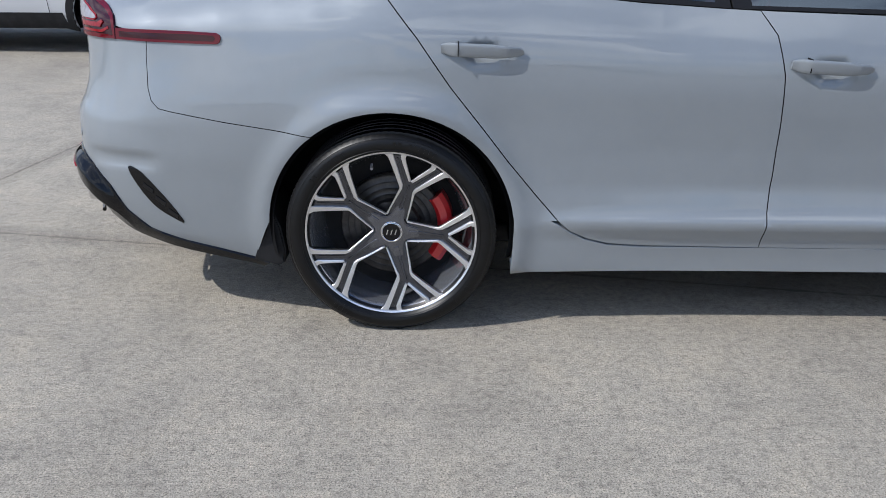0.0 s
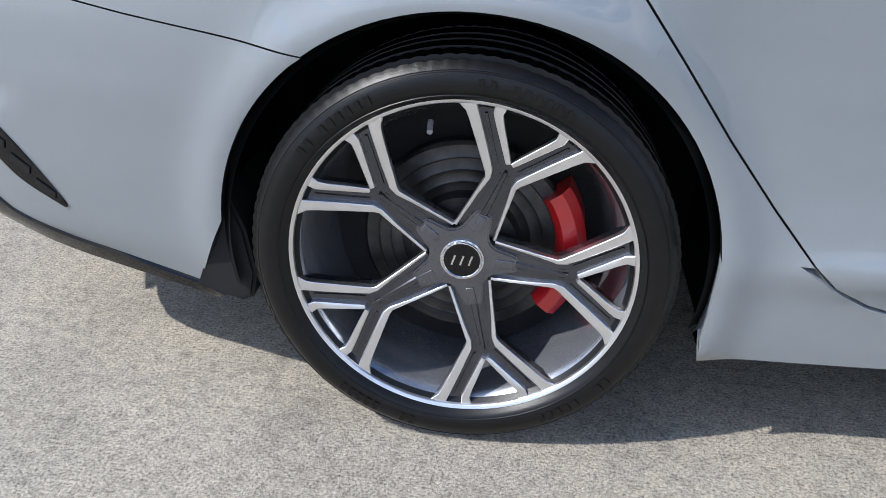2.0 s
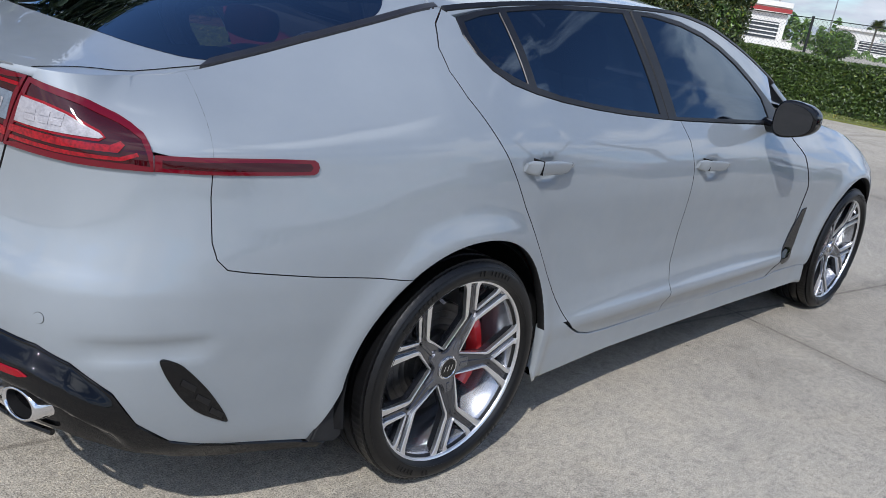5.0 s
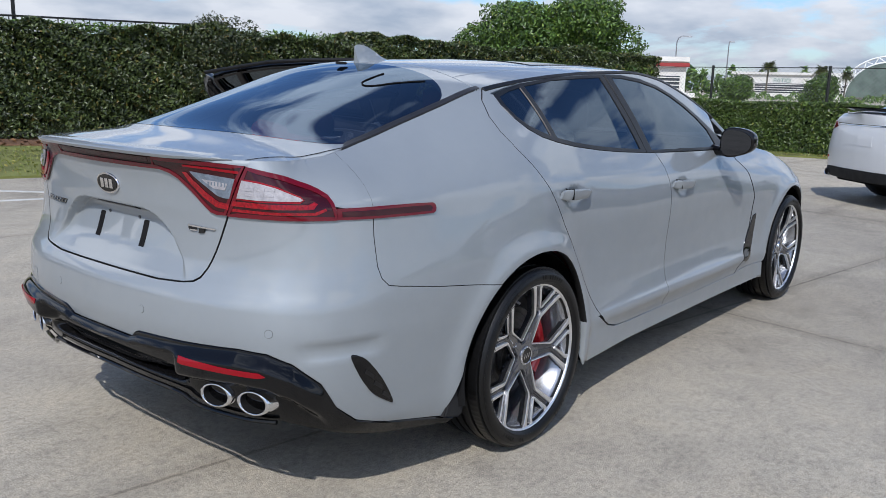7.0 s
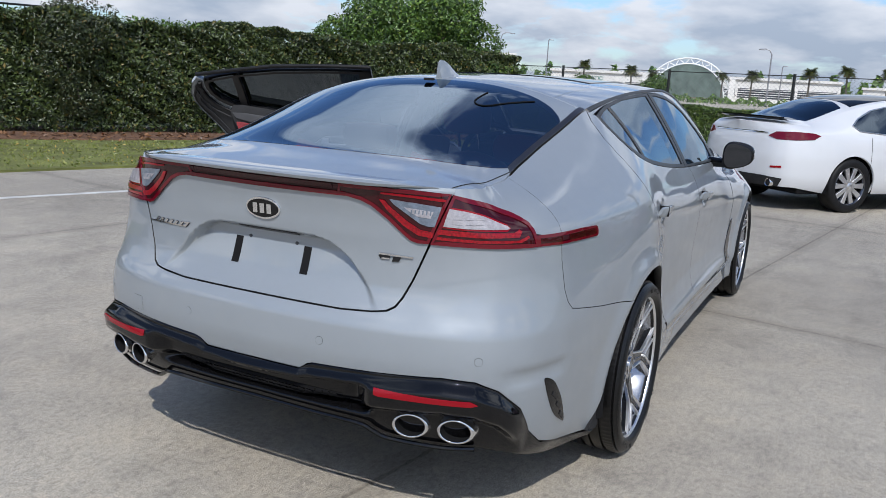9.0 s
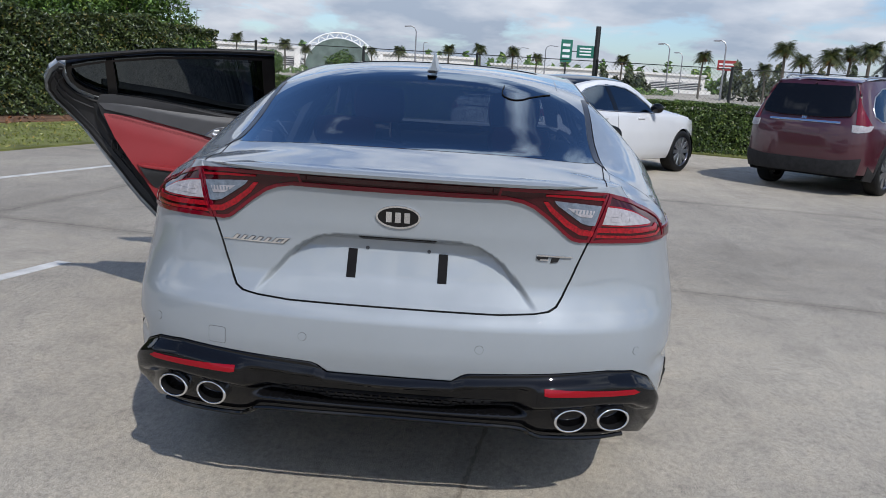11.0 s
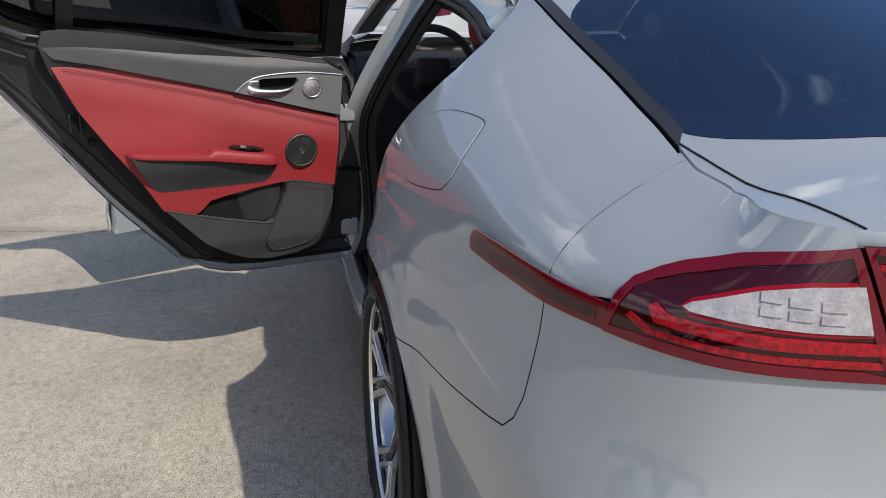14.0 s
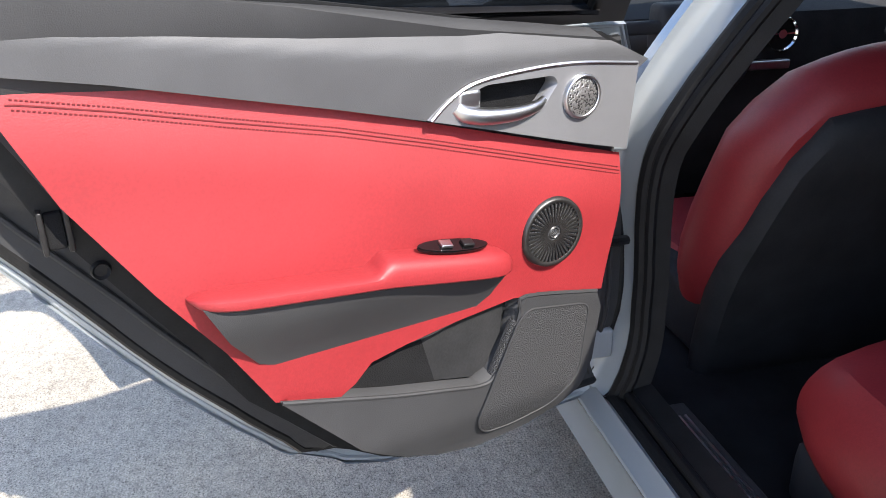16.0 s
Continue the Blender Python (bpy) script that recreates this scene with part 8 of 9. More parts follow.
for left in (False, True):
    t = sheet("tail_lamp", S.Y((0.50, 0.90), (0.60, 0.955)) + S.X((-0.86, 0.965), (-0.62, 0.955), (-0.52, 0.93), (-0.62, 0.88), (-0.85, 0.865)) + S.Y((0.62, 0.865)), S.flank, RED_LENS, sedan, "slim red tail lamp", lift=0.006, mirror=left, grid=0.04)
    sheet("reflector", S.Y((0.60, 0.52), (0.72, 0.53), (0.72, 0.555), (0.60, 0.545)), S.flank, RED_BRIGHT, sedan, lift=0.006, mirror=left, grid=0.05)
    sheet("rear_valance", S.Y((0.001, 0.29), (0.7, 0.30), (0.74, 0.40), (0.5, 0.42), (0.001, 0.42)), S.flank, DARK, sedan, lift=0.006, mirror=left, grid=0.05)
    bm = bmesh.new()
    lathe(bm, [(0.035, 0.1), (0.04, 0.0), (0.045, -0.004), (0.048, 0.01), (0.048, 0.12)], 24, "X")
    o = part("exhaust_tip", bm, CHROME, sedan, "round chrome exhaust tip")
    o.matrix_basis = pose(-1.01, (1 if left else -1) * 0.60, 0.34)
sheet("tail_trim", [(-S.sy(0.5), 0.925), (S.sy(0.5), 0.925), (S.sy(0.5), 0.945), (-S.sy(0.5), 0.945)], S.flank, CHROME, sedan, "chrome tail strip", lift=0.008, grid=0.05)
sheet("plate_recess", [(-0.26, 0.70), (0.26, 0.70), (0.24, 0.82), (-0.24, 0.82)], S.flank, WHITE, sedan, lift=0.003, grid=0.05)
bm = bmesh.new()
rows = []
for y in np.linspace(-0.60, 0.60, 25):
    z = 1.105 + 0.012 * math.cos(y * 2.2)
    x = -1.02 + 0.16 * (abs(y) / 0.6) ** 2.2
    rows.append([bm.verts.new(q) for q in ((x + 0.20, y, z - 0.01), (x + 0.05, y, z + 0.02), (x - 0.03, y, z + 0.022), (x - 0.03, y, z + 0.008), (x + 0.06, y, z - 0.02))])
for r0, r1 in zip(rows, rows[1:]):
    for j in range(4):
        bm.faces.new((r0[j], r0[j + 1], r1[j + 1], r1[j]))
bmesh.ops.recalc_face_normals(bm, faces=bm.faces[:])
part("boot_spoiler", bm, PIANO, sedan, "gloss black boot spoiler")

suv_shape = Shape([(-0.99, 0), (-0.975, 0.4), (-0.91, 0.70), (-0.76, 0.84), (-0.4, 0.90), (0.2, 0.91), (1.4, 0.91), (2.4, 0.90), (2.9, 0.85), (3.3, 0.62), (3.5, 0.25), (3.53, 0)],
                  [(0.2, -0.08), (0.32, -0.03), (0.48, -0.004), (0.66, 0.0), (0.82, -0.006), (0.95, -0.02), (1.0, -0.03)],
                  [(None, 1.57, -0.33, 0.2), (-0.86, 1.55, -0.32, 0.2), (-0.6, 1.57, -0.30, 0.2), (-0.2, 1.60, -0.28, 0.15), (0.5, 1.62, -0.27, 0.15), (1.1, 1.61, -0.27, 0.15), (1.5, 1.53, -0.27, 0.15), (1.9, 1.33, -0.25, 0.2), (2.2, 1.14, -0.2, 0.4), (2.45, 1.05, -0.15, 0.7), (3.0, 1.0, -0.16, 0.9), (3.35, 0.9, -0.2, 1), (3.529, 0.80, -0.2, 1)],
                  [(-0.68, 1.58), (-0.5, 1.615), (0.0, 1.65), (0.6, 1.665), (1.1, 1.65), (1.45, 1.58), (1.9, 1.38), (2.3, 1.15), (2.5, 1.08), (3.0, 1.03), (3.4, 0.92), (3.53, 0.8)], 0.98)


def crossover(name, label, origin, heading, base, lamp_mat, group=""):
    c = parked_car(name, label, Matrix.Translation(origin) @ pose(0, 0, 0, 0, 0, heading), suv_shape, base, 2.62, 0.91,
                   [(-0.56, 1.12), (-0.40, 1.05), (0.3, 1.03), (1.2, 1.02), (1.98, 1.02), (1.80, 1.22), (1.55, 1.41), (1.35, 1.49), (1.05, 1.535), (0.4, 1.535), (-0.1, 1.50), (-0.42, 1.38), (-0.56, 1.22)],
                   [(-0.60, -0.02), (-0.58, -0.3), (-0.52, -0.3), (-0.52, -0.02)], [(1.18, -0.02), (1.14, -0.45), (1.24, -0.54), (2.15, -0.66), (2.34, -0.4), (2.38, -0.02)], (-0.4, 1.1), 0.345, 7, SATIN, DARK, None, 0.40, 0.24)
    S = suv_shape
    g = [(S.sy(0.60), 1.50), (S.sy(0.68), 1.22), (S.sy(0.62), 1.10), (S.sy(0.3), 1.07)]
    sheet("tailgate_window", g + [(-s - 0.011, z) for s, z in g[::-1]], S.flank, GLASS_DARK if base is SILVER else PIANO, c, "dark tailgate window", lift=0.03, grid=0.03)
    sheet("tail_trim", [(-S.sy(0.5), 1.0), (S.sy(0.5), 1.0), (S.sy(0.5), 1.025), (-S.sy(0.5), 1.025)], S.flank, CHROME, c, "chrome tailgate strip", lift=0.012, grid=0.06)
    sheet("plate_recess", [(-0.24, 0.84), (0.24, 0.84), (0.24, 0.97), (-0.24, 0.97)], S.flank, base, c, lift=0.006, grid=0.06)
    for k in range(3):
        sheet("badge_mark", [(-0.035 + 0.026 * k, 1.035), (-0.018 + 0.026 * k, 1.035), (-0.018 + 0.026 * k, 1.085), (-0.035 + 0.026 * k, 1.085)], S.flank, CHROME, c, lift=0.012, grid=0.06)
    sheet("rear_bumper", [(-S.sy(0.78), 0.30), (S.sy(0.78), 0.30), (S.sy(0.80), 0.55), (S.sy(0.5), 0.50), (-S.sy(0.5), 0.50), (-S.sy(0.80), 0.55)], S.flank, DARK, c, "grey lower bumper", lift=0.02, grid=0.05)
    for left in (False, True):
        sheet("tail_lamp", S.Y((0.72, 1.50), (0.70, 1.20), (0.70, 1.0)) + S.X((-0.80, 0.98), (-0.70, 1.0), (-0.77, 1.12), (-0.85, 1.3), (-0.865, 1.49)), S.flank, RED_LENS, c, "tall red tail lamp", lift=0.012, mirror=left, grid=0.05)
        sheet("lamp_lower", S.Y((0.655, 0.99), (0.66, 0.90), (0.74, 0.89)) + S.X((-0.74, 0.92), (-0.67, 0.99)), S.flank, lamp_mat, c, "clear lower lamp", lift=0.012, mirror=left, grid=0.05)
        bm = bmesh.new()
        sg = 1 if left else -1
        tube(bm, [(-0.42, sg * 0.56, 1.60), (-0.3, sg * 0.565, 1.648), (0.9, sg * 0.565, 1.665), (1.05, sg * 0.555, 1.63)], 0.013, 8)
        part("roof_rail", bm, SATIN, c, "silver roof rail")
    return c


hs = -43.0
hd = Vector((math.cos(radians(hs)), math.sin(radians(hs)), 0))
rt = Vector((hd.y, -hd.x, 0))
crossover("suv_car", "dark red compact SUV with tinted windows parked by the hedge", Vector((8.75, -5.92, 0)) - rt * 0.84, hs, MAROON, CLEAR_LENS)
crossover("suv_car", "silver compact SUV parked on the concrete", Vector((7.9, -8.9, 0)), hs, SILVER, CLEAR_LENS)
white_suv = crossover("suv_car", "white compact SUV with black lower cladding", Vector((-3.05, 5.62, 0)), 180.0, WHITE, CLEAR_LENS)

# ---- behind the lot: fence, signs, shops, palms ----
POST = varied("black_post_paint", (0.012, 0.013, 0.013), 0.5, 8, 0.2, 90, 0.1)
WIRE = varied("galvanised_wire", (0.16, 0.16, 0.16), 0.5, 8, 0.2, 90, 0.0, 0.5)
STUCCO = varied("white_stucco", (0.74, 0.72, 0.68), 0.9, 0.3, 0.08, 6, 0.1)
SHADE = varied("shop_front_glass", (0.06, 0.07, 0.08), 0.2, 0.5, 0.3, 5, 0.0)
RED_BAND = varied("red_fascia", (0.30, 0.03, 0.03), 0.6, 1, 0.1, 8, 0.0)
WHITE_STEEL = varied("white_steel", (0.80, 0.81, 0.80), 0.5, 2, 0.06, 20, 0.0)
GREEN_SIGN = varied("green_sign", (0.01, 0.13, 0.09), 0.5, 2, 0.1, 30, 0.0)
SIGN_TEXT = Nodes("sign_text", (0.75, 0.75, 0.75), 0.5).m
ALU = varied("lamp_aluminium", (0.32, 0.32, 0.33), 0.4, 3, 0.1, 30, 0.0, 0.7)


def chain_fence(a, b, height):
    a, b = Vector((*a, 0)), Vector((*b, 0))
    n = int((b - a).length / 3.1)
    f = thing("chain_link_fence", "dark chain-link fence behind the low hedge", "fence", kind="structure")
    d = (b - a) / n
    for i in range(n + 1):
        p = a + d * i
        bm = bmesh.new()
        tube(bm, [p, p + Vector((0, 0, height + 0.05))], 0.038, 8)
        part("fence_post", bm, POST, f)
    bm = bmesh.new()
    tube(bm, [a + Vector((0, 0, height)), b + Vector((0, 0, height))], 0.011, 6)
    part("fence_rail", bm, POST, f)
    bm = bmesh.new()
    L = (b - a).length
    u = (b - a).normalized()
    step = 0.11
    k = -height
    while k < L:
        for sg in (1, -1):
            t0, t1 = (k, k + height) if sg > 0 else (k + height, k)
            lo, hi = Vector((0, 0, 0.05)), Vector((0, 0, height))
            s0, s1 = max(0, min(L, t0)), max(0, min(L, t1))
            if abs(t1 - t0) > 0 and 0 <= t0 <= L and 0 <= t1 <= L:
                p0, p1 = a + u * t0 + lo, a + u * t1 + hi
                side = u * 0.0035
                v = [bm.verts.new(q) for q in (p0 - side, p0 + side, p1 + side, p1 - side)]
                bm.faces.new(v)
        k += step
    part("fence_mesh", bm, WIRE, f)


chain_fence((21.5, 13.0), (19.2, -3.0), 1.9)
chain_fence((19.2, -3.0), (16.5, -20.0), 1.9)


def polar(az, dist, eye=(-2.9, -0.6)):
    return eye[0] + dist * math.cos(radians(az)), eye[1] + dist * math.sin(radians(az))


def far_building(name, label, az0, az1, dist, height, band=None, depth=14.0):
    x0, y0 = polar(az0, dist)
    x1, y1 = polar(az1, dist)
    a, b = Vector((x0, y0, 0)), Vector((x1, y1, 0))
    u = (b - a).normalized()
    w = Vector((-u.y, u.x, 0))
    if w.x < 0:
        w = -w
    L = (b - a).length
    m = Matrix(((u.x, w.x, 0, a.x), (u.y, w.y, 0, a.y), (0, 0, 1, 0), (0, 0, 0, 1)))
    t = thing(name, label, "building", at=m)
    bm = bmesh.new()
    box(bm, 0, L, 0, depth, 0, height)
    part("wall", bm, STUCCO, t)
    bm = bmesh.new()
    box(bm, -0.3, L + 0.3, -0.5, depth + 0.3, height - 0.35, height + 0.15)
    part("parapet", bm, STUCCO, t)
    if band:
        bm = bmesh.new()
        box(bm, -0.32, L + 0.32, -0.56, -0.45, height - 0.9, height - 0.5)
        part("fascia_band", bm, band, t)
    top = height * 0.58
    bm = bmesh.new()
    box(bm, 0.6, L - 0.6, -0.10, 0.02, 0.9, top)
    part("window", bm, SHADE, t, "dark glazed shop front")
    for k in range(4):
        bm = bmesh.new()
        z = 0.9 + (top - 0.9) * (k + 0.6) / 4.2
        box(bm, 0.6, L - 0.6, -0.20, -0.08, z, z + 0.12)
        part("window_bar", bm, STUCCO, t)
    bm = bmesh.new()
    box(bm, -1.0, L + 1.0, -5.0, -4.7, 0, 0.85)
    part("forecourt_wall", bm, STUCCO, t, "low white forecourt wall")
    k = 4.0
    while k < L - 4:
        bm = bmesh.new()
        box(bm, k, k + 0.5, -0.40, 0.0, 0, top)
        part("pier", bm, STUCCO, t)
        k += 11.5
    return t


mall = far_building("shop_building", "long white shopping building far behind the road", 19.6, 1.4, 185, 4.9)
letters = bpy.data.curves.new("shop_sign", "FONT")          # the department's name on the fascia
letters.body, letters.size, letters.extrude = "PATIO", 1.2, 0.05
tmp = bpy.data.objects.new("shop_sign", letters)
me = bpy.data.meshes.new_from_object(tmp)
bpy.data.objects.remove(tmp)
me.materials.append(varied("teal_sign_letters", (0.10, 0.24, 0.22), 0.5, 2, 0.1, 20, 0.0))
sign = new("shop_sign", me)
sign.parent = mall
spot = mall.matrix_basis.inverted() @ Vector((172.7, 53.6, 0))
sign.matrix_basis = pose(spot.x, -0.06, 3.0, 90, 0, 0)
far_building("shop_building", "white shop with red fascia behind the trees", 25.4, 22.0, 95, 4.5, RED_BAND, 10)
far_building("shop_building", "low white commercial building far away", 0.2, -14, 210, 4.4)

# arched entrance of the shopping building
ax, ay = polar(10.6, 178)
arch_t = thing("arched_entrance", "white steel arch over the shop entrance", "arch", at=Matrix.Translation((ax, ay, 0)) @ pose(0, 0, 0, 0, 0, 100.6))
for dy in (-0.6, 0.6):
    for r in (8.4, 7.2):
        bm = bmesh.new()
        tube(bm, [(r * math.cos(math.pi * k / 24), dy, 0.5 + r * 0.92 * math.sin(math.pi * k / 24)) for k in range(25)], 0.16, 6)
        part("arch_rib", bm, WHITE_STEEL, arch_t)
    bm = bmesh.new()
    for k in range(24):
        r0, r1 = (7.2, 8.4) if k % 2 else (8.4, 7.2)
        a0, a1 = math.pi * k / 24, math.pi * (k + 1) / 24
        tube(bm, [(r0 * math.cos(a0), dy, 0.5 + r0 * 0.92 * math.sin(a0)), (r1 * math.cos(a1), dy, 0.5 + r1 * 0.92 * math.sin(a1))], 0.1, 5)
    part("arch_bracing", bm, WHITE_STEEL, arch_t)
bm = bmesh.new()
for k in range(-5, 6):
    tube(bm, [(k * 1.3, 0, 0.5), (k * 1.3, 0, 0.5 + 0.92 * math.sqrt(max(0.1, 7.2 ** 2 - (k * 1.3) ** 2)))], 0.1, 5)
for h in (3.4, 4.8, 6.0):
    w = math.sqrt(7.2 ** 2 - (h / 0.92) ** 2)
    tube(bm, [(-w, 0, 0.5 + h), (w, 0, 0.5 + h)], 0.1, 5)
part("arch_mullion", bm, WHITE_STEEL, arch_t)
# Flat dark green panel stands in for the trees behind the lattice.
bm = bmesh.new()
prism(bm, [(7.1 * math.cos(math.pi * k / 24), 0.5 + 6.5 * math.sin(math.pi * k / 24)) for k in range(25)], 0.9, 1.0, "Y")
part("arch_backdrop", bm, varied("dark_green_backdrop", (0.13, 0.17, 0.15), 0.25, 0.6, 0.25, 4, 0.0), arch_t, "pale green glazing")
for k, (mat, x) in enumerate(((Nodes("yellow_sign_disc", (0.7, 0.55, 0.03), 0.5).m, -3.2), (Nodes("red_sign_disc", (0.6, 0.03, 0.05), 0.5).m, -0.2), (SIGN_TEXT, 1.8))):
    bm = bmesh.new()
    lathe(bm, [(0.0, 0.9), (0.36, 0.9), (0.38, 0.8), (0.38, 0.6)], 24)
    o = part("sign_disc", bm, mat, arch_t)
    o.matrix_basis = pose(x, 0, 3.2)
for x in (-8.6, 8.6):
    bm = bmesh.new()
    box(bm, x - 0.6, x + 0.6, -0.9, 0.9, 0, 4.4, 0.05)
    part("arch_pier", bm, STUCCO, arch_t)


def palm(rng, height, fronds):
    t = thing("palm_tree", "tall palm with drooping fronds and pale trunk", "palm", "palms beyond the road")
    bm = bmesh.new()
    lean = rng.normal(0, 0.15, 2)
    pts = [(lean[0] * k * k, lean[1] * k * k, height * k) for k in np.linspace(0, 1, 8)]
    tube(bm, pts, [0.19 - 0.05 * k / 7 for k in range(8)], 8)
    part("trunk", bm, PALM_BARK, t)
    verts, faces = [], []
    top = np.array([lean[0], lean[1], height])
    for i in range(fronds):
        a = rng.uniform(0, math.tau)
        rise = rng.uniform(-0.7, 1.3)
        L = rng.uniform(1.3, 1.9)
        d = np.array([math.cos(a), math.sin(a), 0])
        side = np.array([-d[1], d[0], 0])
        prev = top
        for k in range(1, 19):
            f = k / 18
            p = top + d * L * f * (0.95 - 0.25 * max(0, rise)) + np.array([0, 0, L * (rise * 0.75 * f - 0.55 * f * f)])
            w = 0.42 * math.sin(math.pi * (0.12 + 0.8 * f)) + 0.05
            for sg in (-1, 1):
                tip = p + side * sg * w + d * 0.18 - np.array([0, 0, w * 0.55])
                o = len(verts)
                verts += [tuple(prev * 0.6 + p * 0.4), tuple(p), tuple(tip)]
                faces.append((o, o + 1, o + 2))
            prev = p
    dry = []
    for i in range(60):                                     # dead fronds hanging under the crown
        a, L = rng.uniform(0, math.tau), rng.uniform(0.6, 1.1)
        p = top + np.array([math.cos(a) * 0.12, math.sin(a) * 0.12, rng.uniform(-0.25, 0.0)])
        q = p + np.array([math.cos(a) * 0.38, math.sin(a) * 0.38, -L])
        side = np.array([-math.sin(a), math.cos(a), 0]) * 0.09
        dry += [tuple(p), tuple(q - side), tuple(q + side)]
    me = bpy.data.meshes.new("dry_fronds")
    me.from_pydata(dry, [], [(k, k + 1, k + 2) for k in range(0, len(dry), 3)])
    me.materials.append(DRY)
    new("dry_skirt", me).parent = t
    me = bpy.data.meshes.new("fronds")
    me.from_pydata(verts, [], faces)
    me.materials.append(FROND)
    o = new("frond_crown", me)
    o.parent = t
    return t


prng = np.random.default_rng(11)
kinds = [palm(prng, h, 96) for h in (5.6, 6.6, 6.1)]
spots = [(-17.6, 70, 0.75), (-18.6, 66, 0.95), (-19.7, 72, 0.9), (-21.2, 64, 1.0), (-22.3, 70, 0.95), (-23.4, 62, 1.0), (-24.6, 68, 0.95), (-26.0, 66, 1.0), (-27.6, 60, 1.0), (-28.6, 64, 1.02), (-29.7, 58, 1.0), (-31.0, 62, 1.05), (-32.2, 57, 1.0), (-33.4, 60, 1.08), (-34.8, 56, 1.0), (-36.2, 60, 1.05), (-37.5, 56, 1.0), (-39, 58, 1.1), (-41, 55, 1.0),
         (-13.6, 120, 0.9), (3.2, 150, 0.95), (6.6, 150, 0.9), (1.0, 140, 0.9), (-1.2, 150, 1.0), (14.2, 150, 0.9), (17.4, 150, 0.85), (8.4, 160, 0.8), (12.9, 160, 0.8), (-2.8, 150, 0.8), (-8.5, 130, 0.85)]
for i, (az, dist, sc) in enumerate(spots):
    x, y = polar(az, dist * (1.45 if dist < 80 else 1.0))
    m = Matrix.Translation((x, y, 0)) @ Matrix.Rotation(i * 1.3, 4, "Z") @ Matrix.Scale(sc, 4)
    k = kinds[i % 3]
    if i < 3:
        k.matrix_basis = m
    else:
        c = copy_thing(k, Matrix.Translation((x, y, 0)) @ Matrix.Rotation(i * 1.3, 4, "Z"))
        c.scale = (sc, sc, sc)


def far_wood(name, label, az0, az1, dist, height, count, rng, size=0.9, material=LEAF_TREE):
    """A band of distant trees as one mass of leaves with lumpy tops."""
    az = rng.uniform(az0, az1, count)
    dd = dist + rng.uniform(0, 12, count)
    top = height * (0.62 + 0.38 * np.sin(az * 5.1 + 1) * np.sin(az * 2.3))
    z = top * rng.random(count) ** 0.6
    p = np.stack([-2.9 + dd * np.cos(np.radians(az)), -0.6 + dd * np.sin(np.radians(az)), z], 1)
    o = leaves(name, p, np.tile((-1.0, 0, 0.6), (count, 1)), size, material, None, rng)
    tagged(o, label, "trees", kind="stuff")


far_wood("distant_trees", "distant green treeline behind the shops", -16, 26, 235, 8.0, 5200, prng, 1.0)
far_wood("distant_trees", "green trees behind the palms", -27, -15, 118, 5.6, 5000, prng, 0.42, LEAF_DARK)
far_wood("distant_trees", "tall green trees behind the palms", -50, -26.5, 118, 11.5, 16000, prng, 0.5, LEAF_DARK)
far_wood("distant_trees", "dark clump of trees by the far road", -10.5, -7.2, 130, 3.9, 1500, prng, 0.5, LEAF_DARK)
far_wood("roadside_shrubs", "low roadside shrubs behind the road", -12, 22, 118, 1.3, 5200, prng, 0.22)
# Added treeline, mostly out of view, for the car's reflections to show.
far_wood("distant_trees", "woods carried round the parking lot, mostly out of view", 26, 330, 160, 7.0, 9000, prng, 1.2)

# overpass behind the palms
x0, y0 = polar(-26, 110)
x1, y1 = polar(-48, 95)
bm = bmesh.new()
a, b = Vector((x0, y0, 0)), Vector((x1, y1, 0))
u = (b - a).normalized()
w = Vector((-u.y, u.x, 0))
m = Matrix(((u.x, w.x, 0, a.x), (u.y, w.y, 0, a.y), (0, 0, 1, 0), (0, 0, 0, 1)))
box(bm, 0, (b - a).length, -5, 5, 2.6, 3.5, 0.0, m)
o = part("overpass_deck", bm, CONCRETE, None, smooth=False)
tagged(o, "grey concrete overpass behind the palms", "overpass")
for k in range(5):
    bm = bmesh.new()
    p = a.lerp(b, (k + 0.5) / 5)
    tube(bm, [p, p + Vector((0, 0, 2.7))], 0.6, 10)
    q = part("overpass_column", bm, CONCRETE, o)


def street_lamp(az, dist, height, arm, eye=(-2.9, -0.6)):
    x, y = polar(az, dist, eye)
    t = thing("street_lamp", "tall grey street lamp with curved arm", "street lamp", "street lamps", at=pose(x, y, 0, 0, 0, az - 90))
    bm = bmesh.new()
    tube(bm, [(0, 0, 0), (0, 0, height * 0.9), (arm * 0.15, 0, height * 0.97), (arm * 0.5, 0, height), (arm, 0, height - 0.05)], [0.13, 0.09, 0.08, 0.07, 0.06], 8)
    part("pole", bm, ALU, t)
    bm = bmesh.new()
    box(bm, arm - 0.1, arm + 0.7, -0.14, 0.14, height - 0.18, height - 0.04, 0.03)
    part("lamp_head", bm, ALU, t)


for az, dist, h, arm in ((5.5, 120, 7.6, -1.6), (4.9, 170, 7.2, 0.2), (-11.5, 125, 7.4, -1.6), (-15.0, 110, 7.4, -1.5), (-12.4, 170, 8.0, -1.6), (-3.4, 160, 7.6, 1.6), (-1.6, 190, 8.0, 1.5), (23.1, 140, 9.5, 1.6), (19.9, 150, 9.3, 0.2)):
    street_lamp(az, dist, h, arm)

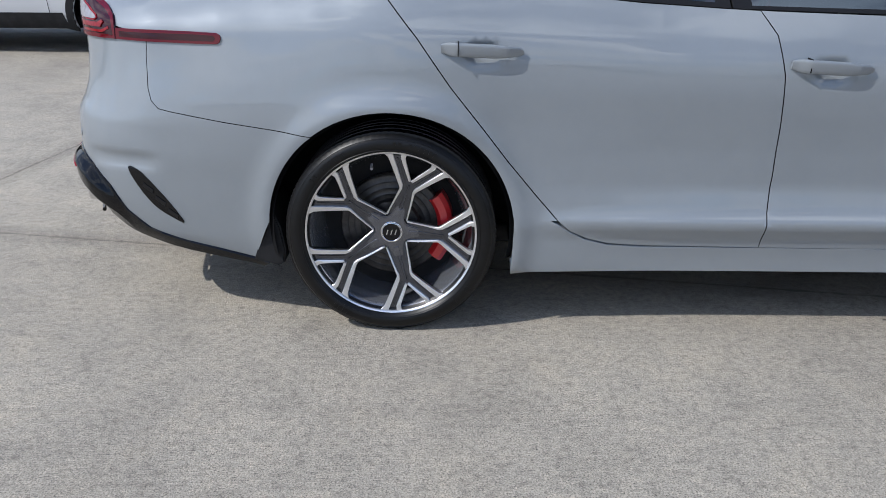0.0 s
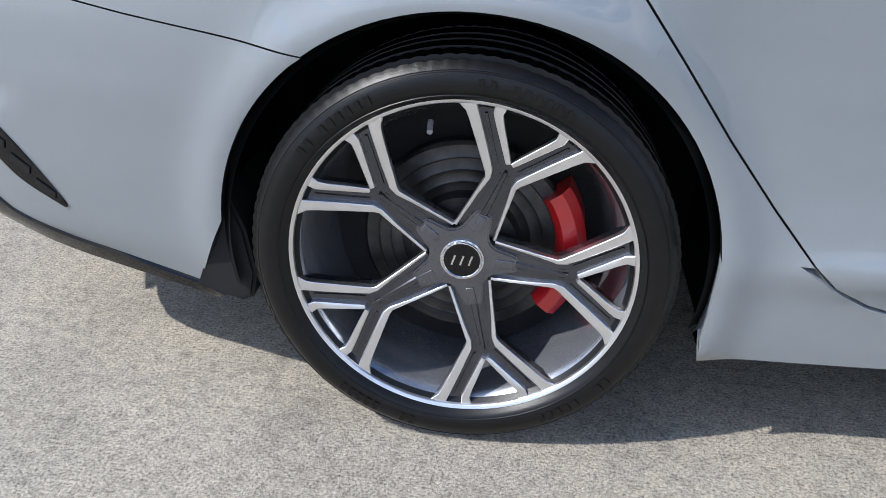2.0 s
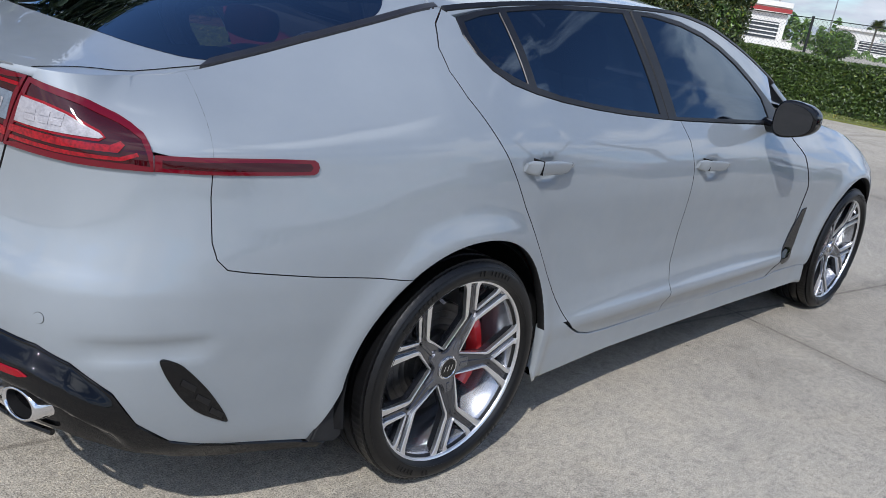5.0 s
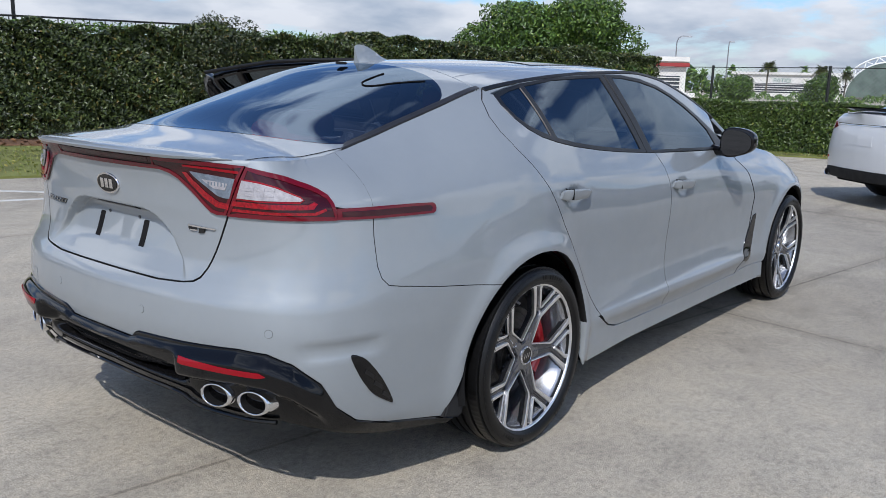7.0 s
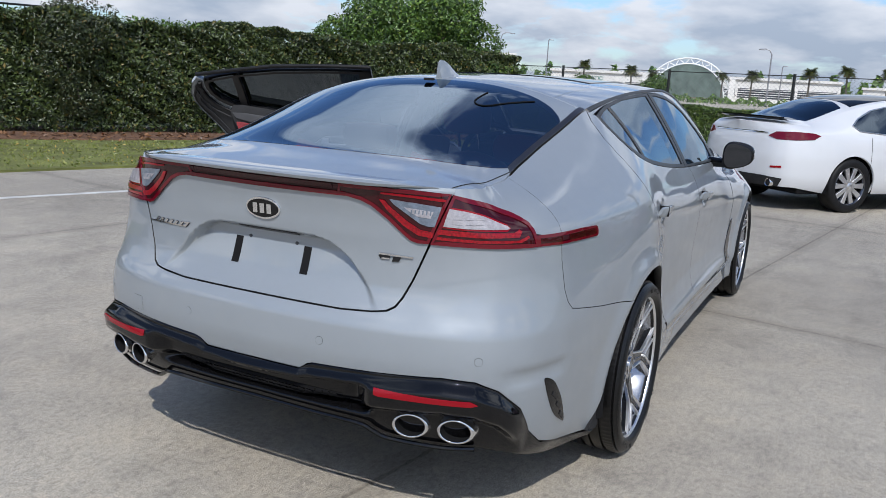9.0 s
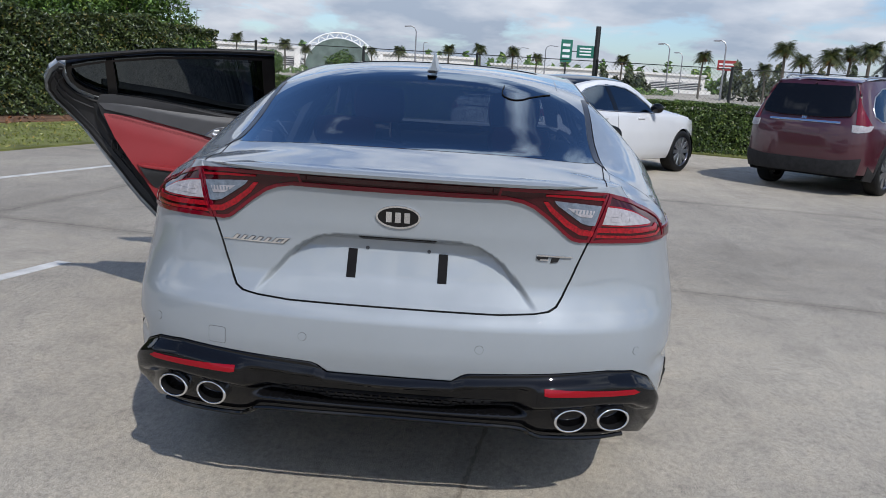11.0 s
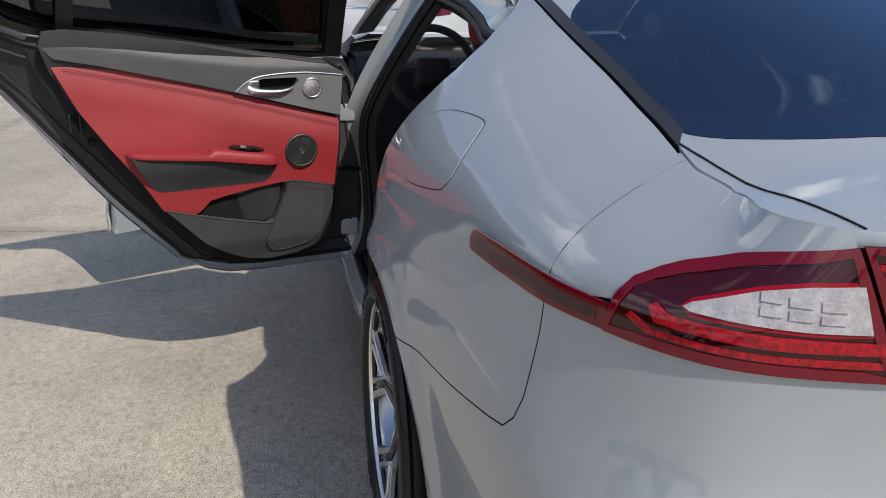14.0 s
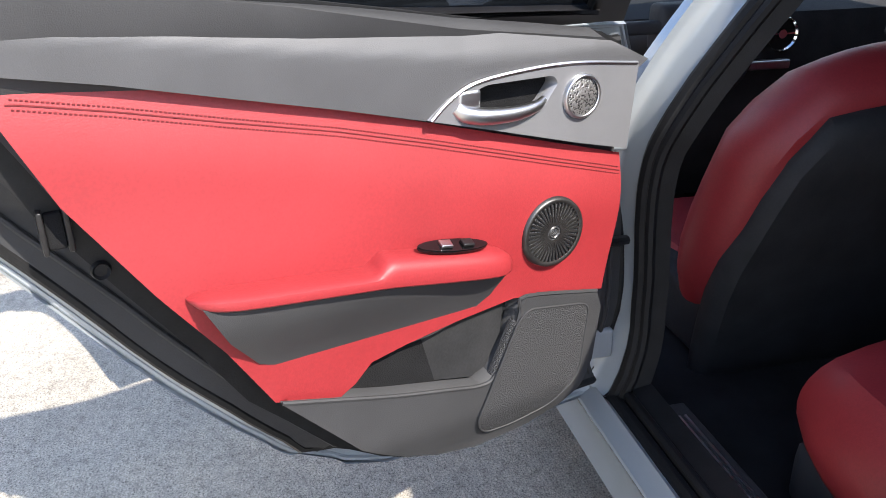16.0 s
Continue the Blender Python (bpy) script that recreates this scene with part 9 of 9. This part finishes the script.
# road signs on a dark mast
x, y = polar(-6.75, 120)
gantry = thing("road_sign", "green road signs on a tall dark mast", "road sign", at=pose(x, y, 0, 0, 0, -96.75))
bm = bmesh.new()
tube(bm, [(0, 0, 0), (0, 0, 9.0)], 0.36, 10)
part("mast", bm, POST, gantry)
for dx, z0, z1, w in ((1.5, 4.6, 6.3, 2.5), (4.2, 3.9, 7.0, 1.6)):
    bm = bmesh.new()
    box(bm, -dx - w / 2, -dx + w / 2, -0.06, 0.06, z0, z1, 0.02)
    s = part("sign_board", bm, GREEN_SIGN, gantry)
    bm = bmesh.new()
    for k in range(3):
        box(bm, -dx - w * 0.34, -dx + w * 0.30, 0.062, 0.075, z0 + (z1 - z0) * (0.2 + 0.25 * k), z0 + (z1 - z0) * (0.32 + 0.25 * k))
        box(bm, -dx - w * 0.34, -dx + w * 0.30, -0.075, -0.062, z0 + (z1 - z0) * (0.2 + 0.25 * k), z0 + (z1 - z0) * (0.32 + 0.25 * k))
    part("sign_bar", bm, SIGN_TEXT, s)
for dx in (-0.9, -4.0):
    bm = bmesh.new()
    tube(bm, [(dx, 0, 5.4), (0, 0, 5.6)], 0.06, 6)
    part("sign_arm", bm, POST, gantry)
bm = bmesh.new()
tube(bm, [(-4.2, 0, 0), (-4.2, 0, 3.9)], 0.12, 8)
part("sign_leg", bm, POST, gantry)
x, y = polar(-15.2, 150)
bb = thing("billboard", "small red and white billboard on a post", "billboard", at=pose(x, y, 0, 0, 0, -105))
bm = bmesh.new()
tube(bm, [(0, 0, 0), (0, 0, 4.6)], 0.2, 8)
part("post", bm, POST, bb)
bm = bmesh.new()
box(bm, -1.5, 1.5, -0.1, 0.1, 4.6, 6.3, 0.03)
brd = part("board", bm, RED_BAND, bb)
bm = bmesh.new()
for k in range(2):
    box(bm, -1.2, 1.2, -0.12, 0.12, 4.9 + 0.6 * k, 5.2 + 0.6 * k)
part("sign_bar", bm, SIGN_TEXT, brd)
# dark mast near the hedge
x, y = polar(-26.5, 27, (-2.9, 0.5))
bm = bmesh.new()
tube(bm, [(x, y, 0), (x, y, 7.5)], [0.19, 0.15], 12)
o = part("light_mast", bm, POST, None)
tagged(o, "dark steel light mast behind the parked SUV", "mast")
# thin mast and rail behind the tall hedge
bm = bmesh.new()
tube(bm, [(5.4, 15.3, 0), (5.4, 15.3, 5.5)], 0.04, 8)
o = part("thin_mast", bm, POST, None)
tagged(o, "thin dark mast behind the tall hedge", "mast")
f = thing("iron_fence", "black iron fence behind the tall hedge", "fence", kind="structure")
a, b = Vector((-6, 20.2, 0)), Vector((8.5, 12.6, 0))
for z in (2.32, 2.2, 0.3):
    bm = bmesh.new()
    tube(bm, [a + Vector((0, 0, z)), b + Vector((0, 0, z))], 0.02, 6)
    part("fence_rail", bm, POST, f)
for k in range(58):
    bm = bmesh.new()
    p = a.lerp(b, k / 57)
    tube(bm, [p, p + Vector((0, 0, 2.3))], 0.012, 5)
    part("fence_picket", bm, POST, f)
